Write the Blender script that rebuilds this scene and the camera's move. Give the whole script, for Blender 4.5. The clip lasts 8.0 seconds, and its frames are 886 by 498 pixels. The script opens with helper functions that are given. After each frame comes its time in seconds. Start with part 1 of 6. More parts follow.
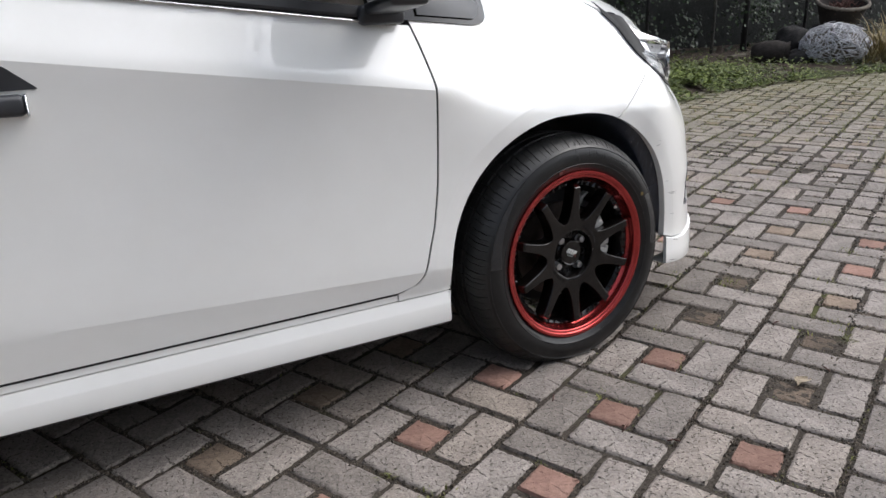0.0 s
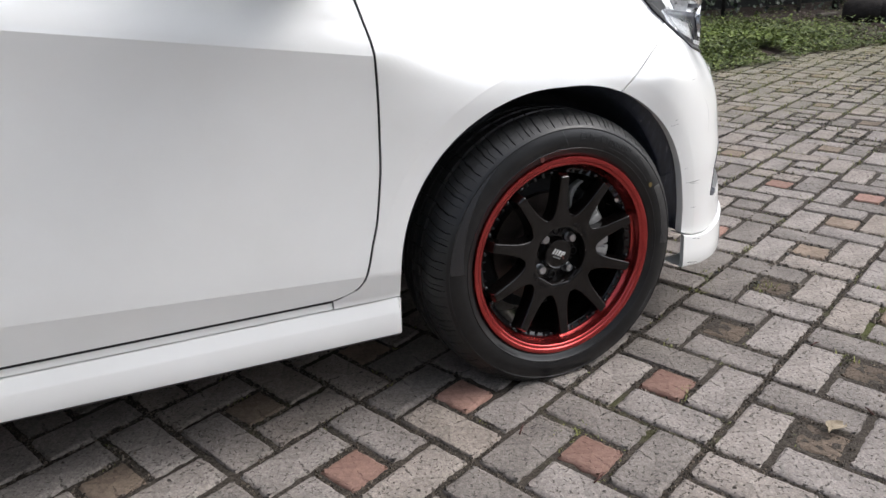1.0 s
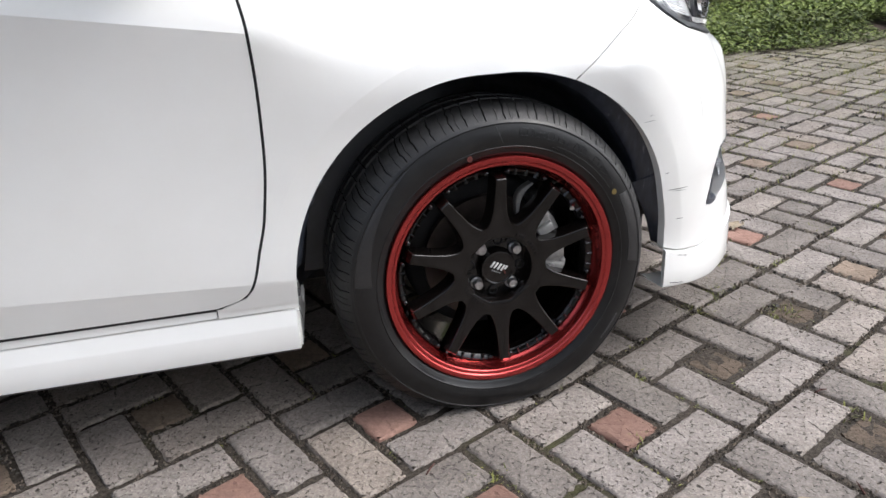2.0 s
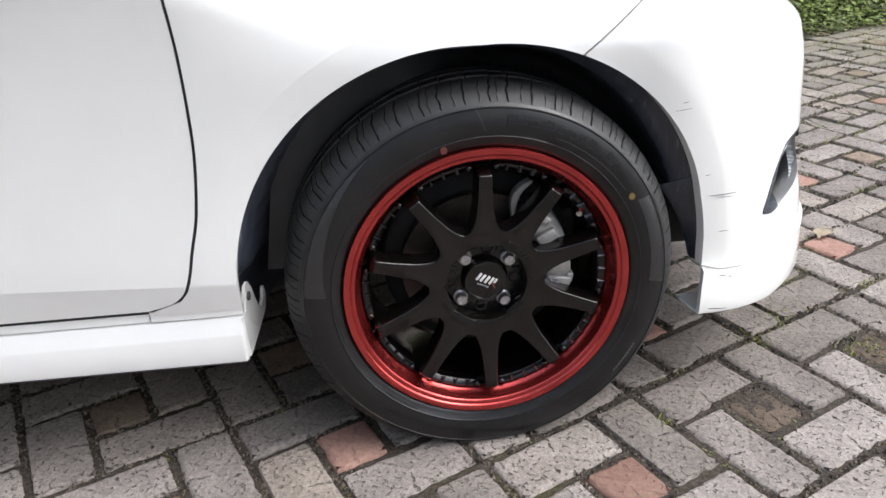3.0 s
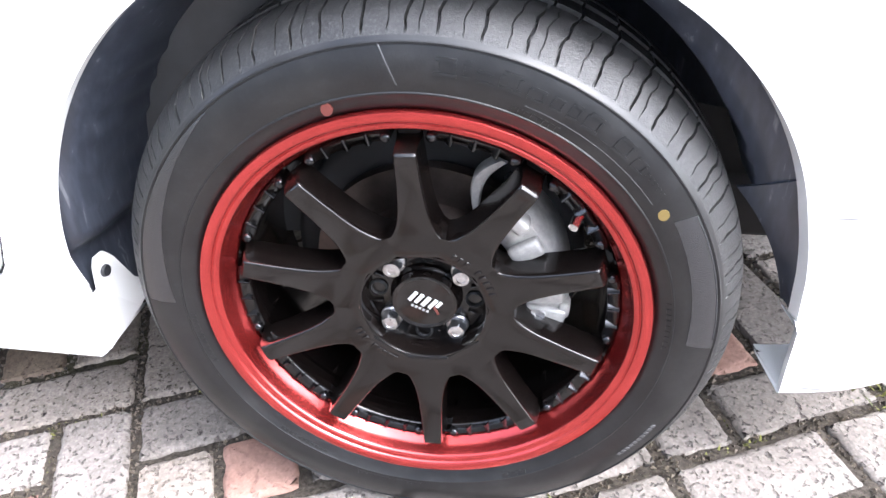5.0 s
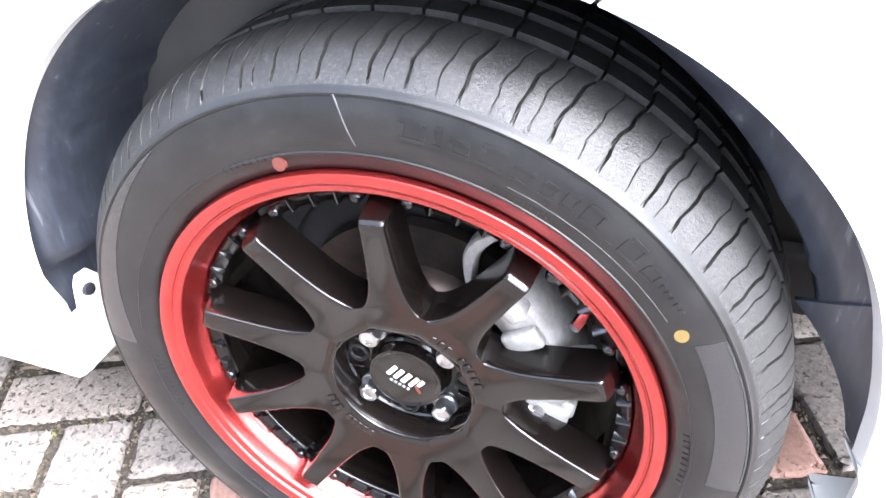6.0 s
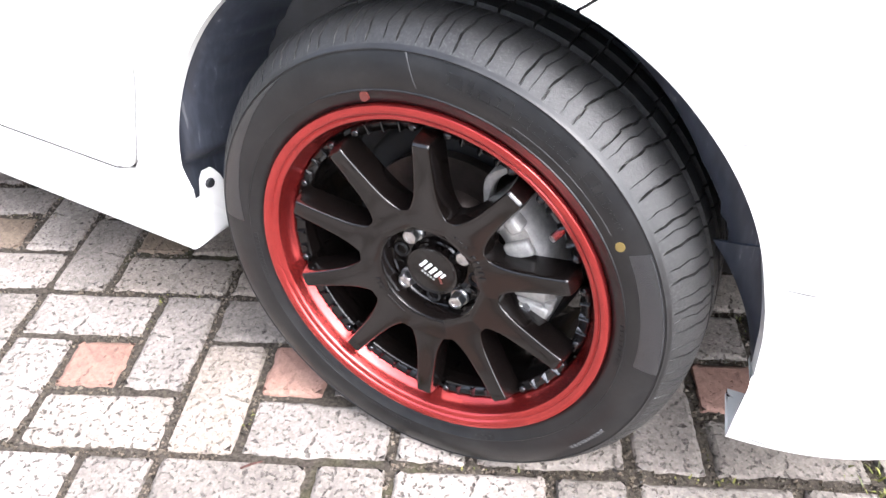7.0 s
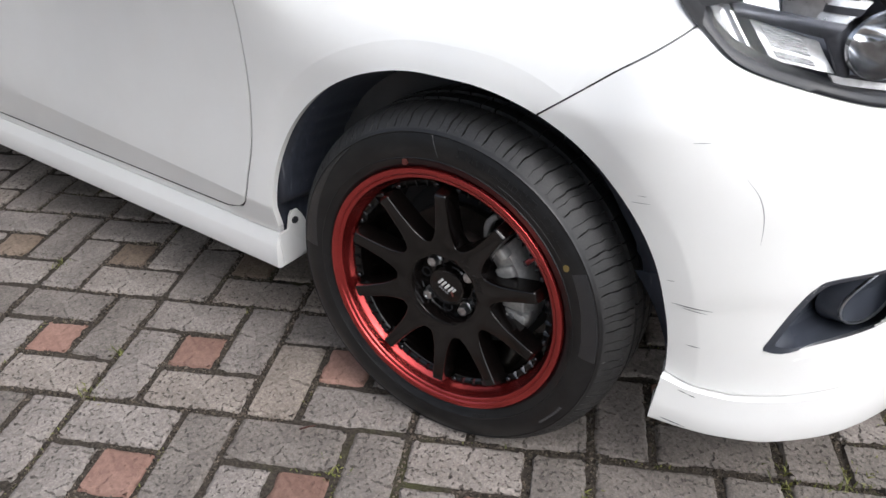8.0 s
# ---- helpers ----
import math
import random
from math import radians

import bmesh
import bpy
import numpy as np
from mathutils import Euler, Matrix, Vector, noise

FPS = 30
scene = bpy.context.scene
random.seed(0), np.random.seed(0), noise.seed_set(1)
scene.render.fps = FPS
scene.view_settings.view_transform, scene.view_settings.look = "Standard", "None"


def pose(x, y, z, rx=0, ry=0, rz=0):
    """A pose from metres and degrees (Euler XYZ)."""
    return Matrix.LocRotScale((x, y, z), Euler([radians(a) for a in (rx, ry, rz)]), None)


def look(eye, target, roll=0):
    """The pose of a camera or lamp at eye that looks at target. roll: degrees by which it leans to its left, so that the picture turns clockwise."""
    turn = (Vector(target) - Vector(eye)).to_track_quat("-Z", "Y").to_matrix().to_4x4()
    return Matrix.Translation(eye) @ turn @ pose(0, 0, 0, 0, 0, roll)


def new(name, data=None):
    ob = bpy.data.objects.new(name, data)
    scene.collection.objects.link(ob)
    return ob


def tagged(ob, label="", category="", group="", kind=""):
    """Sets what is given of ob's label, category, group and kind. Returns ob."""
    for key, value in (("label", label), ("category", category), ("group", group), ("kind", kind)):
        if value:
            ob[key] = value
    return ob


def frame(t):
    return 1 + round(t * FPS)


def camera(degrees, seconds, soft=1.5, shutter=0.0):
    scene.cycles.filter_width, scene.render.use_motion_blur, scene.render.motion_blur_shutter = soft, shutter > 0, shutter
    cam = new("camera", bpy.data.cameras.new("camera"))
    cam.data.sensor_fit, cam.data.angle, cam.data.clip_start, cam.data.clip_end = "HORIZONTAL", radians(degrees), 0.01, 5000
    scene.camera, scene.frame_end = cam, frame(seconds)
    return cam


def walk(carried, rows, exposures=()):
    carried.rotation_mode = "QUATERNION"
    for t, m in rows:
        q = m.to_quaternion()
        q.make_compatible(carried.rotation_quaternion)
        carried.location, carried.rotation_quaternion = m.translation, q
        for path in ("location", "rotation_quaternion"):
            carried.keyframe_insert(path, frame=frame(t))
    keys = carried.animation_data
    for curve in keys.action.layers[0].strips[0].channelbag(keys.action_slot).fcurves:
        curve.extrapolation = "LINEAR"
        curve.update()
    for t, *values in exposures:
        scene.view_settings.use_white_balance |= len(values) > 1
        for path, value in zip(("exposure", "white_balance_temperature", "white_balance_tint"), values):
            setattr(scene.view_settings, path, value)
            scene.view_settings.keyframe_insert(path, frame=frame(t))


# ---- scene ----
cam = camera(61.3, 8.0)
PATH = [
    (0, (-1.1683, -1.4802, 0.9599), (-0.7245, -0.6471, 0.6297), -1.78),
    (0.5, (-0.9968, -1.4339, 0.9538), (-0.5964, -0.5800, 0.6214), -0.91),
    (1, (-0.7983, -1.3096, 0.9293), (-0.4520, -0.4514, 0.5505), -1.91),
    (1.5, (-0.5864, -1.2552, 0.9255), (-0.3308, -0.3719, 0.5325), -1.31),
    (1.7, (-0.4984, -1.2485, 0.9192), (-0.2634, -0.3618, 0.5208), -1.36),
    (2.8, (-0.1857, -1.0529, 0.8700), (-0.0818, -0.1646, 0.4226), -3.58),
    (3, (-0.1358, -1.0243, 0.8567), (-0.0718, -0.1299, 0.4140), -2.91),
    (3.5, (0.0136, -0.9588, 0.8410), (-0.0039, -0.0825, 0.3596), -3.62),
    (4, (0.0901, -0.8632, 0.8174), (0.0229, -0.0006, 0.3159), -3.93),
    (4.2, (0.1138, -0.7910, 0.8072), (0.0222, 0.0608, 0.2913), -4.08),
    (5.3, (0.1755, -0.4886, 0.7797), (-0.0388, 0.2704, 0.1649), -5.00),
    (5.5, (0.1973, -0.4437, 0.7747), (-0.0455, 0.3065, 0.1597), -5.24),
    (6, (0.2226, -0.3935, 0.7807), (-0.0942, 0.3264, 0.1631), -5.19),
    (6.5, (0.2600, -0.4521, 0.8049), (-0.0966, 0.2471, 0.1852), -1.28),
    (7, (0.3548, -0.5831, 0.8662), (-0.0364, 0.0928, 0.2416), -1.14),
    (7.5, (0.4432, -0.7051, 0.9338), (0.0053, -0.0182, 0.3537), 0.32),
    (8, (0.5899, -0.8361, 1.0233), (0.1027, -0.1513, 0.4812), -0.71),
]
EXPOSURES = [(0.0, 0.69, 6200, 10), (1.5, 0.93, 6200, 10), (2.8, 1.20, 6150, 10), (4.0, 1.68, 6100, 10), (5.3, 3.37, 5800, 12), (5.5, 3.57, 5800, 12), (6.0, 3.65, 5900, 12), (6.5, 3.44, 5900, 12), (7.0, 2.72, 6050, 12), (7.5, 1.76, 6000, 11), (8.0, 0.72, 6150, 10)]
walk(cam, [(t, look(eye, target, roll)) for t, eye, target, roll in PATH], EXPOSURES)

# ---- light: a bright overcast sky ----
SUN_DIR = Vector((0.62, -0.15, 0.77)).normalized()
world = bpy.data.worlds.new("overcast_sky")
scene.world = world
world.use_nodes = True
wn, wl = world.node_tree.nodes, world.node_tree.links
wn.clear()
sky = wn.new("ShaderNodeTexSky")
sky.sky_type, sky.sun_disc = "NISHITA", False
sky.sun_elevation = math.asin(SUN_DIR.z)
sky.sun_rotation = math.atan2(SUN_DIR.x, SUN_DIR.y)
sky.air_density, sky.dust_density, sky.ozone_density = 1.0, 4.0, 1.0
grey = wn.new("ShaderNodeHueSaturation")
grey.inputs["Saturation"].default_value = 0.45
back = wn.new("ShaderNodeBackground")
back.inputs["Strength"].default_value = 0.15
wout = wn.new("ShaderNodeOutputWorld")
wl.new(sky.outputs["Color"], grey.inputs["Color"])
# an overcast sky is brightest overhead and falls off towards the horizon
direction = wn.new("ShaderNodeTexCoord")
split = wn.new("ShaderNodeSeparateXYZ")
fall = wn.new("ShaderNodeMapRange")
fall.inputs["From Min"].default_value, fall.inputs["From Max"].default_value = 0.0, 1.0
fall.inputs["To Min"].default_value, fall.inputs["To Max"].default_value = 0.95, 1.25
dim = wn.new("ShaderNodeVectorMath")
dim.operation = "SCALE"
wl.new(direction.outputs["Generated"], split.inputs["Vector"])
wl.new(split.outputs["Z"], fall.inputs["Value"])
# soft cloud structure
cloud = wn.new("ShaderNodeTexNoise")
cloud.inputs["Scale"].default_value, cloud.inputs["Detail"].default_value, cloud.inputs["Roughness"].default_value = 3.2, 6.0, 0.55
wl.new(direction.outputs["Generated"], cloud.inputs["Vector"])
puff = wn.new("ShaderNodeMapRange")
puff.inputs["From Min"].default_value, puff.inputs["From Max"].default_value = 0.3, 0.7
puff.inputs["To Min"].default_value, puff.inputs["To Max"].default_value = 0.72, 1.28
wl.new(cloud.outputs["Fac"], puff.inputs["Value"])
veil = wn.new("ShaderNodeVectorMath")
veil.operation = "SCALE"
wl.new(grey.outputs["Color"], veil.inputs[0])
wl.new(puff.outputs["Result"], veil.inputs["Scale"])
wl.new(veil.outputs["Vector"], dim.inputs[0])
wl.new(fall.outputs["Result"], dim.inputs["Scale"])
wl.new(dim.outputs["Vector"], back.inputs["Color"])
wl.new(back.outputs["Background"], wout.inputs["Surface"])

sun = new("sun", bpy.data.lights.new("sun", "SUN"))
sun.data.energy, sun.data.angle, sun.data.color = 0.72, radians(100), (1.0, 0.97, 0.93)
sun.matrix_world = look(SUN_DIR * 20, (0, 0, 0))

# ---- materials ----
def material(name, colour, rough=0.5, metal=0.0, coat=0.0, coat_rough=0.03, spec=0.5):
    """A principled material; returns it with its tree and shader."""
    m = bpy.data.materials.new(name)
    m.use_nodes = True
    t = m.node_tree
    p = t.nodes["Principled BSDF"]
    p.inputs["Base Color"].default_value = (*colour, 1)
    p.inputs["Roughness"].default_value = rough
    p.inputs["Metallic"].default_value = metal
    p.inputs["Coat Weight"].default_value = coat
    p.inputs["Coat Roughness"].default_value = coat_rough
    p.inputs["Specular IOR Level"].default_value = spec
    return m, t, p


def noise_node(t, scale, detail=4.0, rough=0.55, coords="Object"):
    tc = t.nodes.new("ShaderNodeTexCoord")
    n = t.nodes.new("ShaderNodeTexNoise")
    n.inputs["Scale"].default_value, n.inputs["Detail"].default_value, n.inputs["Roughness"].default_value = scale, detail, rough
    t.links.new(tc.outputs[coords], n.inputs["Vector"])
    return n


def ramp_node(t, source, stops):
    r = t.nodes.new("ShaderNodeValToRGB")
    while len(r.color_ramp.elements) < len(stops):
        r.color_ramp.elements.new(0.5)
    for e, (at, c) in zip(r.color_ramp.elements, stops):
        e.position, e.color = at, (*c, 1) if len(c) == 3 else c
    t.links.new(source, r.inputs["Fac"])
    return r


def mix_node(t, fac, a, b, kind="MIX"):
    n = t.nodes.new("ShaderNodeMix")
    n.data_type, n.blend_type = "RGBA", kind
    for key, v in ((0, fac), (6, a), (7, b)):
        if isinstance(v, (int, float)):
            n.inputs[key].default_value = v
        elif isinstance(v, tuple):
            n.inputs[key].default_value = (*v, 1)
        else:
            t.links.new(v, n.inputs[key])
    return n.outputs[2]


def bump_node(t, p, height, strength, distance):
    b = t.nodes.new("ShaderNodeBump")
    b.inputs["Strength"].default_value, b.inputs["Distance"].default_value = strength, distance
    t.links.new(height, b.inputs["Height"])
    t.links.new(b.outputs["Normal"], p.inputs["Normal"])
    return b


def rough_from(t, p, source, low, high):
    r = t.nodes.new("ShaderNodeMapRange")
    r.inputs["To Min"].default_value, r.inputs["To Max"].default_value = low, high
    t.links.new(source, r.inputs["Value"])
    t.links.new(r.outputs["Result"], p.inputs["Roughness"])


def make_paint():
    m, t, p = material("white_car_paint", (0.80, 0.80, 0.785), 0.5, 0.0, 1.0, 0.015, 0.25)
    dust = noise_node(t, 3.5, 6.0, 0.62)
    fine = noise_node(t, 140.0, 3.0, 0.6)
    r = ramp_node(t, dust.outputs["Fac"], ((0.35, (0.815, 0.812, 0.785)), (0.7, (0.855, 0.855, 0.835))))
    t.links.new(r.outputs["Color"], p.inputs["Base Color"])
    rough_from(t, p, dust.outputs["Fac"], 0.45, 0.60)
    bump_node(t, p, fine.outputs["Fac"], 0.02, 0.0004)
    p.inputs["Coat IOR"].default_value = 1.75
    return m


def make_rubber():
    m, t, p = material("tyre_rubber", (0.022, 0.022, 0.024), 0.4, spec=0.42)
    dirt = noise_node(t, 22.0, 6.0, 0.65)
    smear = noise_node(t, 85.0, 5.0, 0.7)
    fine = noise_node(t, 420.0, 3.0)
    r = ramp_node(t, dirt.outputs["Fac"], ((0.40, (0.0065, 0.0065, 0.007)), (0.8, (0.016, 0.0157, 0.0155))))
    film = ramp_node(t, smear.outputs["Fac"], ((0.50, (1.0, 1.0, 1.0)), (0.74, (1.6, 1.6, 1.64))))
    t.links.new(mix_node(t, 1.0, r.outputs["Color"], film.outputs["Color"], "MULTIPLY"), p.inputs["Base Color"])
    rough_from(t, p, smear.outputs["Fac"], 0.20, 0.50)
    h = mix_node(t, 0.35, fine.outputs["Fac"], smear.outputs["Fac"])
    bump_node(t, p, h, 0.22, 0.0008)
    return m


def make_tread():
    m, t, p = material("tread_rubber", (0.03, 0.03, 0.03), 0.55, spec=0.48)
    dirt = noise_node(t, 330.0, 6.0, 0.75)
    fine = noise_node(t, 600.0, 3.0)
    r = ramp_node(t, dirt.outputs["Fac"], ((0.34, (0.007, 0.007, 0.0075)), (0.54, (0.019, 0.0187, 0.0185)), (0.72, (0.062, 0.061, 0.060))))
    t.links.new(r.outputs["Color"], p.inputs["Base Color"])
    rough_from(t, p, dirt.outputs["Fac"], 0.36, 0.60)
    bump_node(t, p, mix_node(t, 0.5, fine.outputs["Fac"], dirt.outputs["Fac"]), 0.6, 0.0014)
    return m


def make_panel_rubber():
    """The finely ribbed fields of the sidewall, which shine more than the rest."""
    m, t, p = material("ribbed_rubber", (0.012, 0.0124, 0.0140), 0.26, spec=0.9)
    tc = t.nodes.new("ShaderNodeTexCoord")
    w = t.nodes.new("ShaderNodeTexWave")
    w.wave_type, w.rings_direction = "RINGS", "Y"
    w.inputs["Scale"].default_value, w.inputs["Distortion"].default_value = 190.0, 2.0
    t.links.new(tc.outputs["Object"], w.inputs["Vector"])
    bump_node(t, p, w.outputs["Fac"], 0.25, 0.0006)
    return m


def make_rough_plastic(name, colour, rough):
    m, t, p = material(name, colour, rough)
    dust = noise_node(t, 9.0, 6.0, 0.6)
    r = ramp_node(t, dust.outputs["Fac"], ((0.4, colour), (0.8, tuple(min(1, c * 1.9 + 0.004) for c in colour))))
    t.links.new(r.outputs["Color"], p.inputs["Base Color"])
    rough_from(t, p, dust.outputs["Fac"], rough - 0.08, rough + 0.12)
    bump_node(t, p, noise_node(t, 500.0).outputs["Fac"], 0.1, 0.0004)
    return m


def make_liner_plastic():
    """Smooth blue-black plastic, streaked by road dirt along its fall."""
    m, t, p = material("wheel_arch_plastic", (0.05, 0.056, 0.072), 0.34)
    tc, fall = t.nodes.new("ShaderNodeTexCoord"), t.nodes.new("ShaderNodeMapping")
    fall.inputs["Scale"].default_value = (120.0, 120.0, 6.0)
    t.links.new(tc.outputs["Object"], fall.inputs["Vector"])
    streak = t.nodes.new("ShaderNodeTexNoise")
    streak.inputs["Scale"].default_value, streak.inputs["Detail"].default_value = 1.0, 4.0
    t.links.new(fall.outputs["Vector"], streak.inputs["Vector"])
    r = ramp_node(t, streak.outputs["Fac"], ((0.42, (0.029, 0.033, 0.044)), (0.66, (0.044, 0.050, 0.066)), (0.74, (0.13, 0.135, 0.15))))
    t.links.new(r.outputs["Color"], p.inputs["Base Color"])
    rough_from(t, p, streak.outputs["Fac"], 0.24, 0.44)
    bump_node(t, p, noise_node(t, 500.0).outputs["Fac"], 0.1, 0.0004)
    return m


def make_gloss_black():
    m, t, p = material("gloss_black_lacquer", (0.004, 0.003, 0.0027), 0.2, 0.0, 0.24, 0.05, 0.34)
    dust = noise_node(t, 30.0, 5.0, 0.65)
    r = ramp_node(t, dust.outputs["Fac"], ((0.45, (0.0040, 0.0030, 0.0027)), (0.85, (0.0070, 0.0055, 0.0050))))
    t.links.new(r.outputs["Color"], p.inputs["Base Color"])
    rough_from(t, p, dust.outputs["Fac"], 0.12, 0.20)
    return m


def make_red():
    m, t, p = material("red_anodised", (0.50, 0.018, 0.018), 0.24, 0.88, 0.60, 0.22)
    d = noise_node(t, 25.0, 5.0, 0.6)
    r = ramp_node(t, d.outputs["Fac"], ((0.35, (0.42, 0.037, 0.034)), (0.75, (0.50, 0.050, 0.045))))
    t.links.new(r.outputs["Color"], p.inputs["Base Color"])
    rough_from(t, p, d.outputs["Fac"], 0.20, 0.28)
    return m


def make_metal(name, colour, low, high, metal=1.0, scale=60.0):
    m, t, p = material(name, colour, 0.4, metal)
    d = noise_node(t, scale, 5.0, 0.65)
    r = ramp_node(t, d.outputs["Fac"], ((0.3, tuple(c * 0.6 for c in colour)), (0.7, colour)))
    t.links.new(r.outputs["Color"], p.inputs["Base Color"])
    rough_from(t, p, d.outputs["Fac"], low, high)
    bump_node(t, p, d.outputs["Fac"], 0.15, 0.001)
    return m


def make_paver(name, dark, light, warm, coarse=0.50, pitted=1.0):
    """Cast concrete: a grey paste with pale and black grains and small pits, toned by piece."""
    m, t, p = material(name, light, 0.9, spec=0.3)
    info = t.nodes.new("ShaderNodeObjectInfo")
    geo = t.nodes.new("ShaderNodeNewGeometry")
    big = noise_node(t, 9.0, 5.0, 0.6)
    mid = noise_node(t, 70.0, 4.0, 0.65)
    base = ramp_node(t, big.outputs["Fac"], ((0.30, dark), (0.72, light)))
    tone = t.nodes.new("ShaderNodeMath")
    tone.operation = "ADD"
    t.links.new(info.outputs["Random"], tone.inputs[0])
    t.links.new(geo.outputs["Random Per Island"], tone.inputs[1])
    fract = t.nodes.new("ShaderNodeMath")
    fract.operation = "FRACT"
    t.links.new(tone.outputs[0], fract.inputs[0])
    tint = ramp_node(t, fract.outputs[0], ((0.0, (0.68, 0.67, 0.65)), (0.35, (0.93, 0.92, 0.91)), (0.7, (1.06, 1.05, 1.04)), (1.0, warm)))
    c = mix_node(t, 1.0, base.outputs["Color"], tint.outputs["Color"], "MULTIPLY")
    grain = t.nodes.new("ShaderNodeTexVoronoi")
    grain.inputs["Scale"].default_value = 300.0
    tc = t.nodes.new("ShaderNodeTexCoord")
    t.links.new(tc.outputs["Object"], grain.inputs["Vector"])
    cell = ramp_node(t, grain.outputs["Color"], ((0.0, (0.55, 0.54, 0.53)), (0.2, (0.76, 0.76, 0.75)), (0.5, (1.0, 1.0, 1.0)), (0.92, (1.55, 1.53, 1.48))))
    c = mix_node(t, coarse, c, cell.outputs["Color"], "MULTIPLY")
    pits = noise_node(t, 120.0, 2.5, 0.55)
    pit = ramp_node(t, pits.outputs["Fac"], ((0.34, (0.26, 0.25, 0.24)), (0.41, (1, 1, 1))))
    # some pieces are far more pitted than others
    worn = t.nodes.new("ShaderNodeMapRange")
    worn.inputs["To Min"].default_value, worn.inputs["To Max"].default_value = 0.35 * pitted, 0.9 * pitted
    t.links.new(info.outputs["Random"], worn.inputs["Value"])
    c = mix_node(t, worn.outputs["Result"], c, pit.outputs["Color"], "MULTIPLY")
    hollow = noise_node(t, 54.0, 2.5, 0.6)
    hole = ramp_node(t, hollow.outputs["Fac"], ((0.335, (0.17, 0.16, 0.15)), (0.385, (1, 1, 1))))
    c = mix_node(t, worn.outputs["Result"], c, hole.outputs["Color"], "MULTIPLY")
    stain = ramp_node(t, mid.outputs["Fac"], ((0.33, (0.70, 0.69, 0.67)), (0.58, (1, 1, 1))))
    c = mix_node(t, 0.7, c, stain.outputs["Color"], "MULTIPLY")
    # a thin film of yellow-green moss on the damp side of the yard
    lie = t.nodes.new("ShaderNodeVectorMath")
    lie.operation = "DOT_PRODUCT"
    lie.inputs[1].default_value = (0.10, 0.33, 0.0)
    t.links.new(geo.outputs["Position"], lie.inputs[0])
    patch = t.nodes.new("ShaderNodeTexNoise")
    patch.inputs["Scale"].default_value, patch.inputs["Detail"].default_value, patch.inputs["Roughness"].default_value = 8.0, 7.0, 0.75
    t.links.new(geo.outputs["Position"], patch.inputs["Vector"])
    damp = t.nodes.new("ShaderNodeMath")
    damp.operation = "MULTIPLY_ADD"
    t.links.new(patch.outputs["Fac"], damp.inputs[0])
    damp.inputs[1].default_value = 1.6
    t.links.new(lie.outputs["Value"], damp.inputs[2])
    span = t.nodes.new("ShaderNodeMapRange")
    span.inputs["From Min"].default_value, span.inputs["From Max"].default_value = 1.40, 2.35
    span.inputs["To Max"].default_value = 0.5
    t.links.new(damp.outputs[0], span.inputs["Value"])
    c = mix_node(t, span.outputs["Result"], c, (0.165, 0.158, 0.068))
    t.links.new(c, p.inputs["Base Color"])
    h = mix_node(t, 0.4, mix_node(t, 1.0, pit.outputs["Color"], hole.outputs["Color"], "MULTIPLY"), mid.outputs["Fac"])
    bump_node(t, p, h, 1.0, 0.007 * pitted)
    return m


def make_soil(name, dark, light, moss, amount):
    m, t, p = material(name, dark, 0.95, spec=0.2)
    a, b, fine = noise_node(t, 6.0, 6.0, 0.65), noise_node(t, 1.7, 5.0, 0.6), noise_node(t, 160.0, 5.0, 0.7)
    r = ramp_node(t, fine.outputs["Fac"], ((0.35, dark), (0.7, light)))
    k = ramp_node(t, b.outputs["Fac"], ((0.62 - amount, (0, 0, 0)), (0.72 - amount * 0.8, (1, 1, 1))))
    g = ramp_node(t, fine.outputs["Fac"], ((0.3, tuple(v * 0.5 for v in moss)), (0.7, moss)))
    c = mix_node(t, k.outputs["Color"], r.outputs["Color"], g.outputs["Color"])
    t.links.new(c, p.inputs["Base Color"])
    bump_node(t, p, mix_node(t, 0.5, fine.outputs["Fac"], a.outputs["Fac"]), 0.8, 0.006)
    return m


def make_leaf(name, low, high):
    m, t, p = material(name, high, 0.5, spec=0.35)
    geo = t.nodes.new("ShaderNodeNewGeometry")
    big = noise_node(t, 1.3, 3.0)
    r = ramp_node(t, geo.outputs["Random Per Island"], ((0.0, low), (0.75, high), (1.0, tuple(v * 1.35 for v in high))))
    k = ramp_node(t, big.outputs["Fac"], ((0.35, (0.55, 0.55, 0.5)), (0.65, (1, 1, 1))))
    t.links.new(mix_node(t, 1.0, r.outputs["Color"], k.outputs["Color"], "MULTIPLY"), p.inputs["Base Color"])
    return m


PAINT = make_paint()
RUBBER, TREAD, RIBBED = make_rubber(), make_tread(), make_panel_rubber()
LINER = make_liner_plastic()
APRON = make_rough_plastic("grey_apron_plastic", (0.032, 0.034, 0.037), 0.42)
TRIM = make_rough_plastic("black_trim_plastic", (0.020, 0.021, 0.024), 0.36)
UNDER = make_rough_plastic("underbody_coating", (0.015, 0.015, 0.016), 0.8)
GLOSS = make_gloss_black()
RED = make_red()
CHROME = make_metal("chrome", (0.78, 0.79, 0.81), 0.08, 0.22)
NUT = make_metal("zinc_plated_steel", (0.62, 0.62, 0.63), 0.22, 0.38, 1.0, 200.0)
RIVET = make_metal("blackened_rivet", (0.07, 0.07, 0.073), 0.12, 0.22, 0.9)
CAST = make_metal("cast_aluminium", (0.50, 0.49, 0.47), 0.40, 0.58, 0.3, 90.0)
DISC = make_metal("brake_iron", (0.13, 0.108, 0.098), 0.35, 0.55, 0.9, 40.0)
WHITE_MARK = material("white_mark", (0.62, 0.62, 0.60), 0.5)[0]
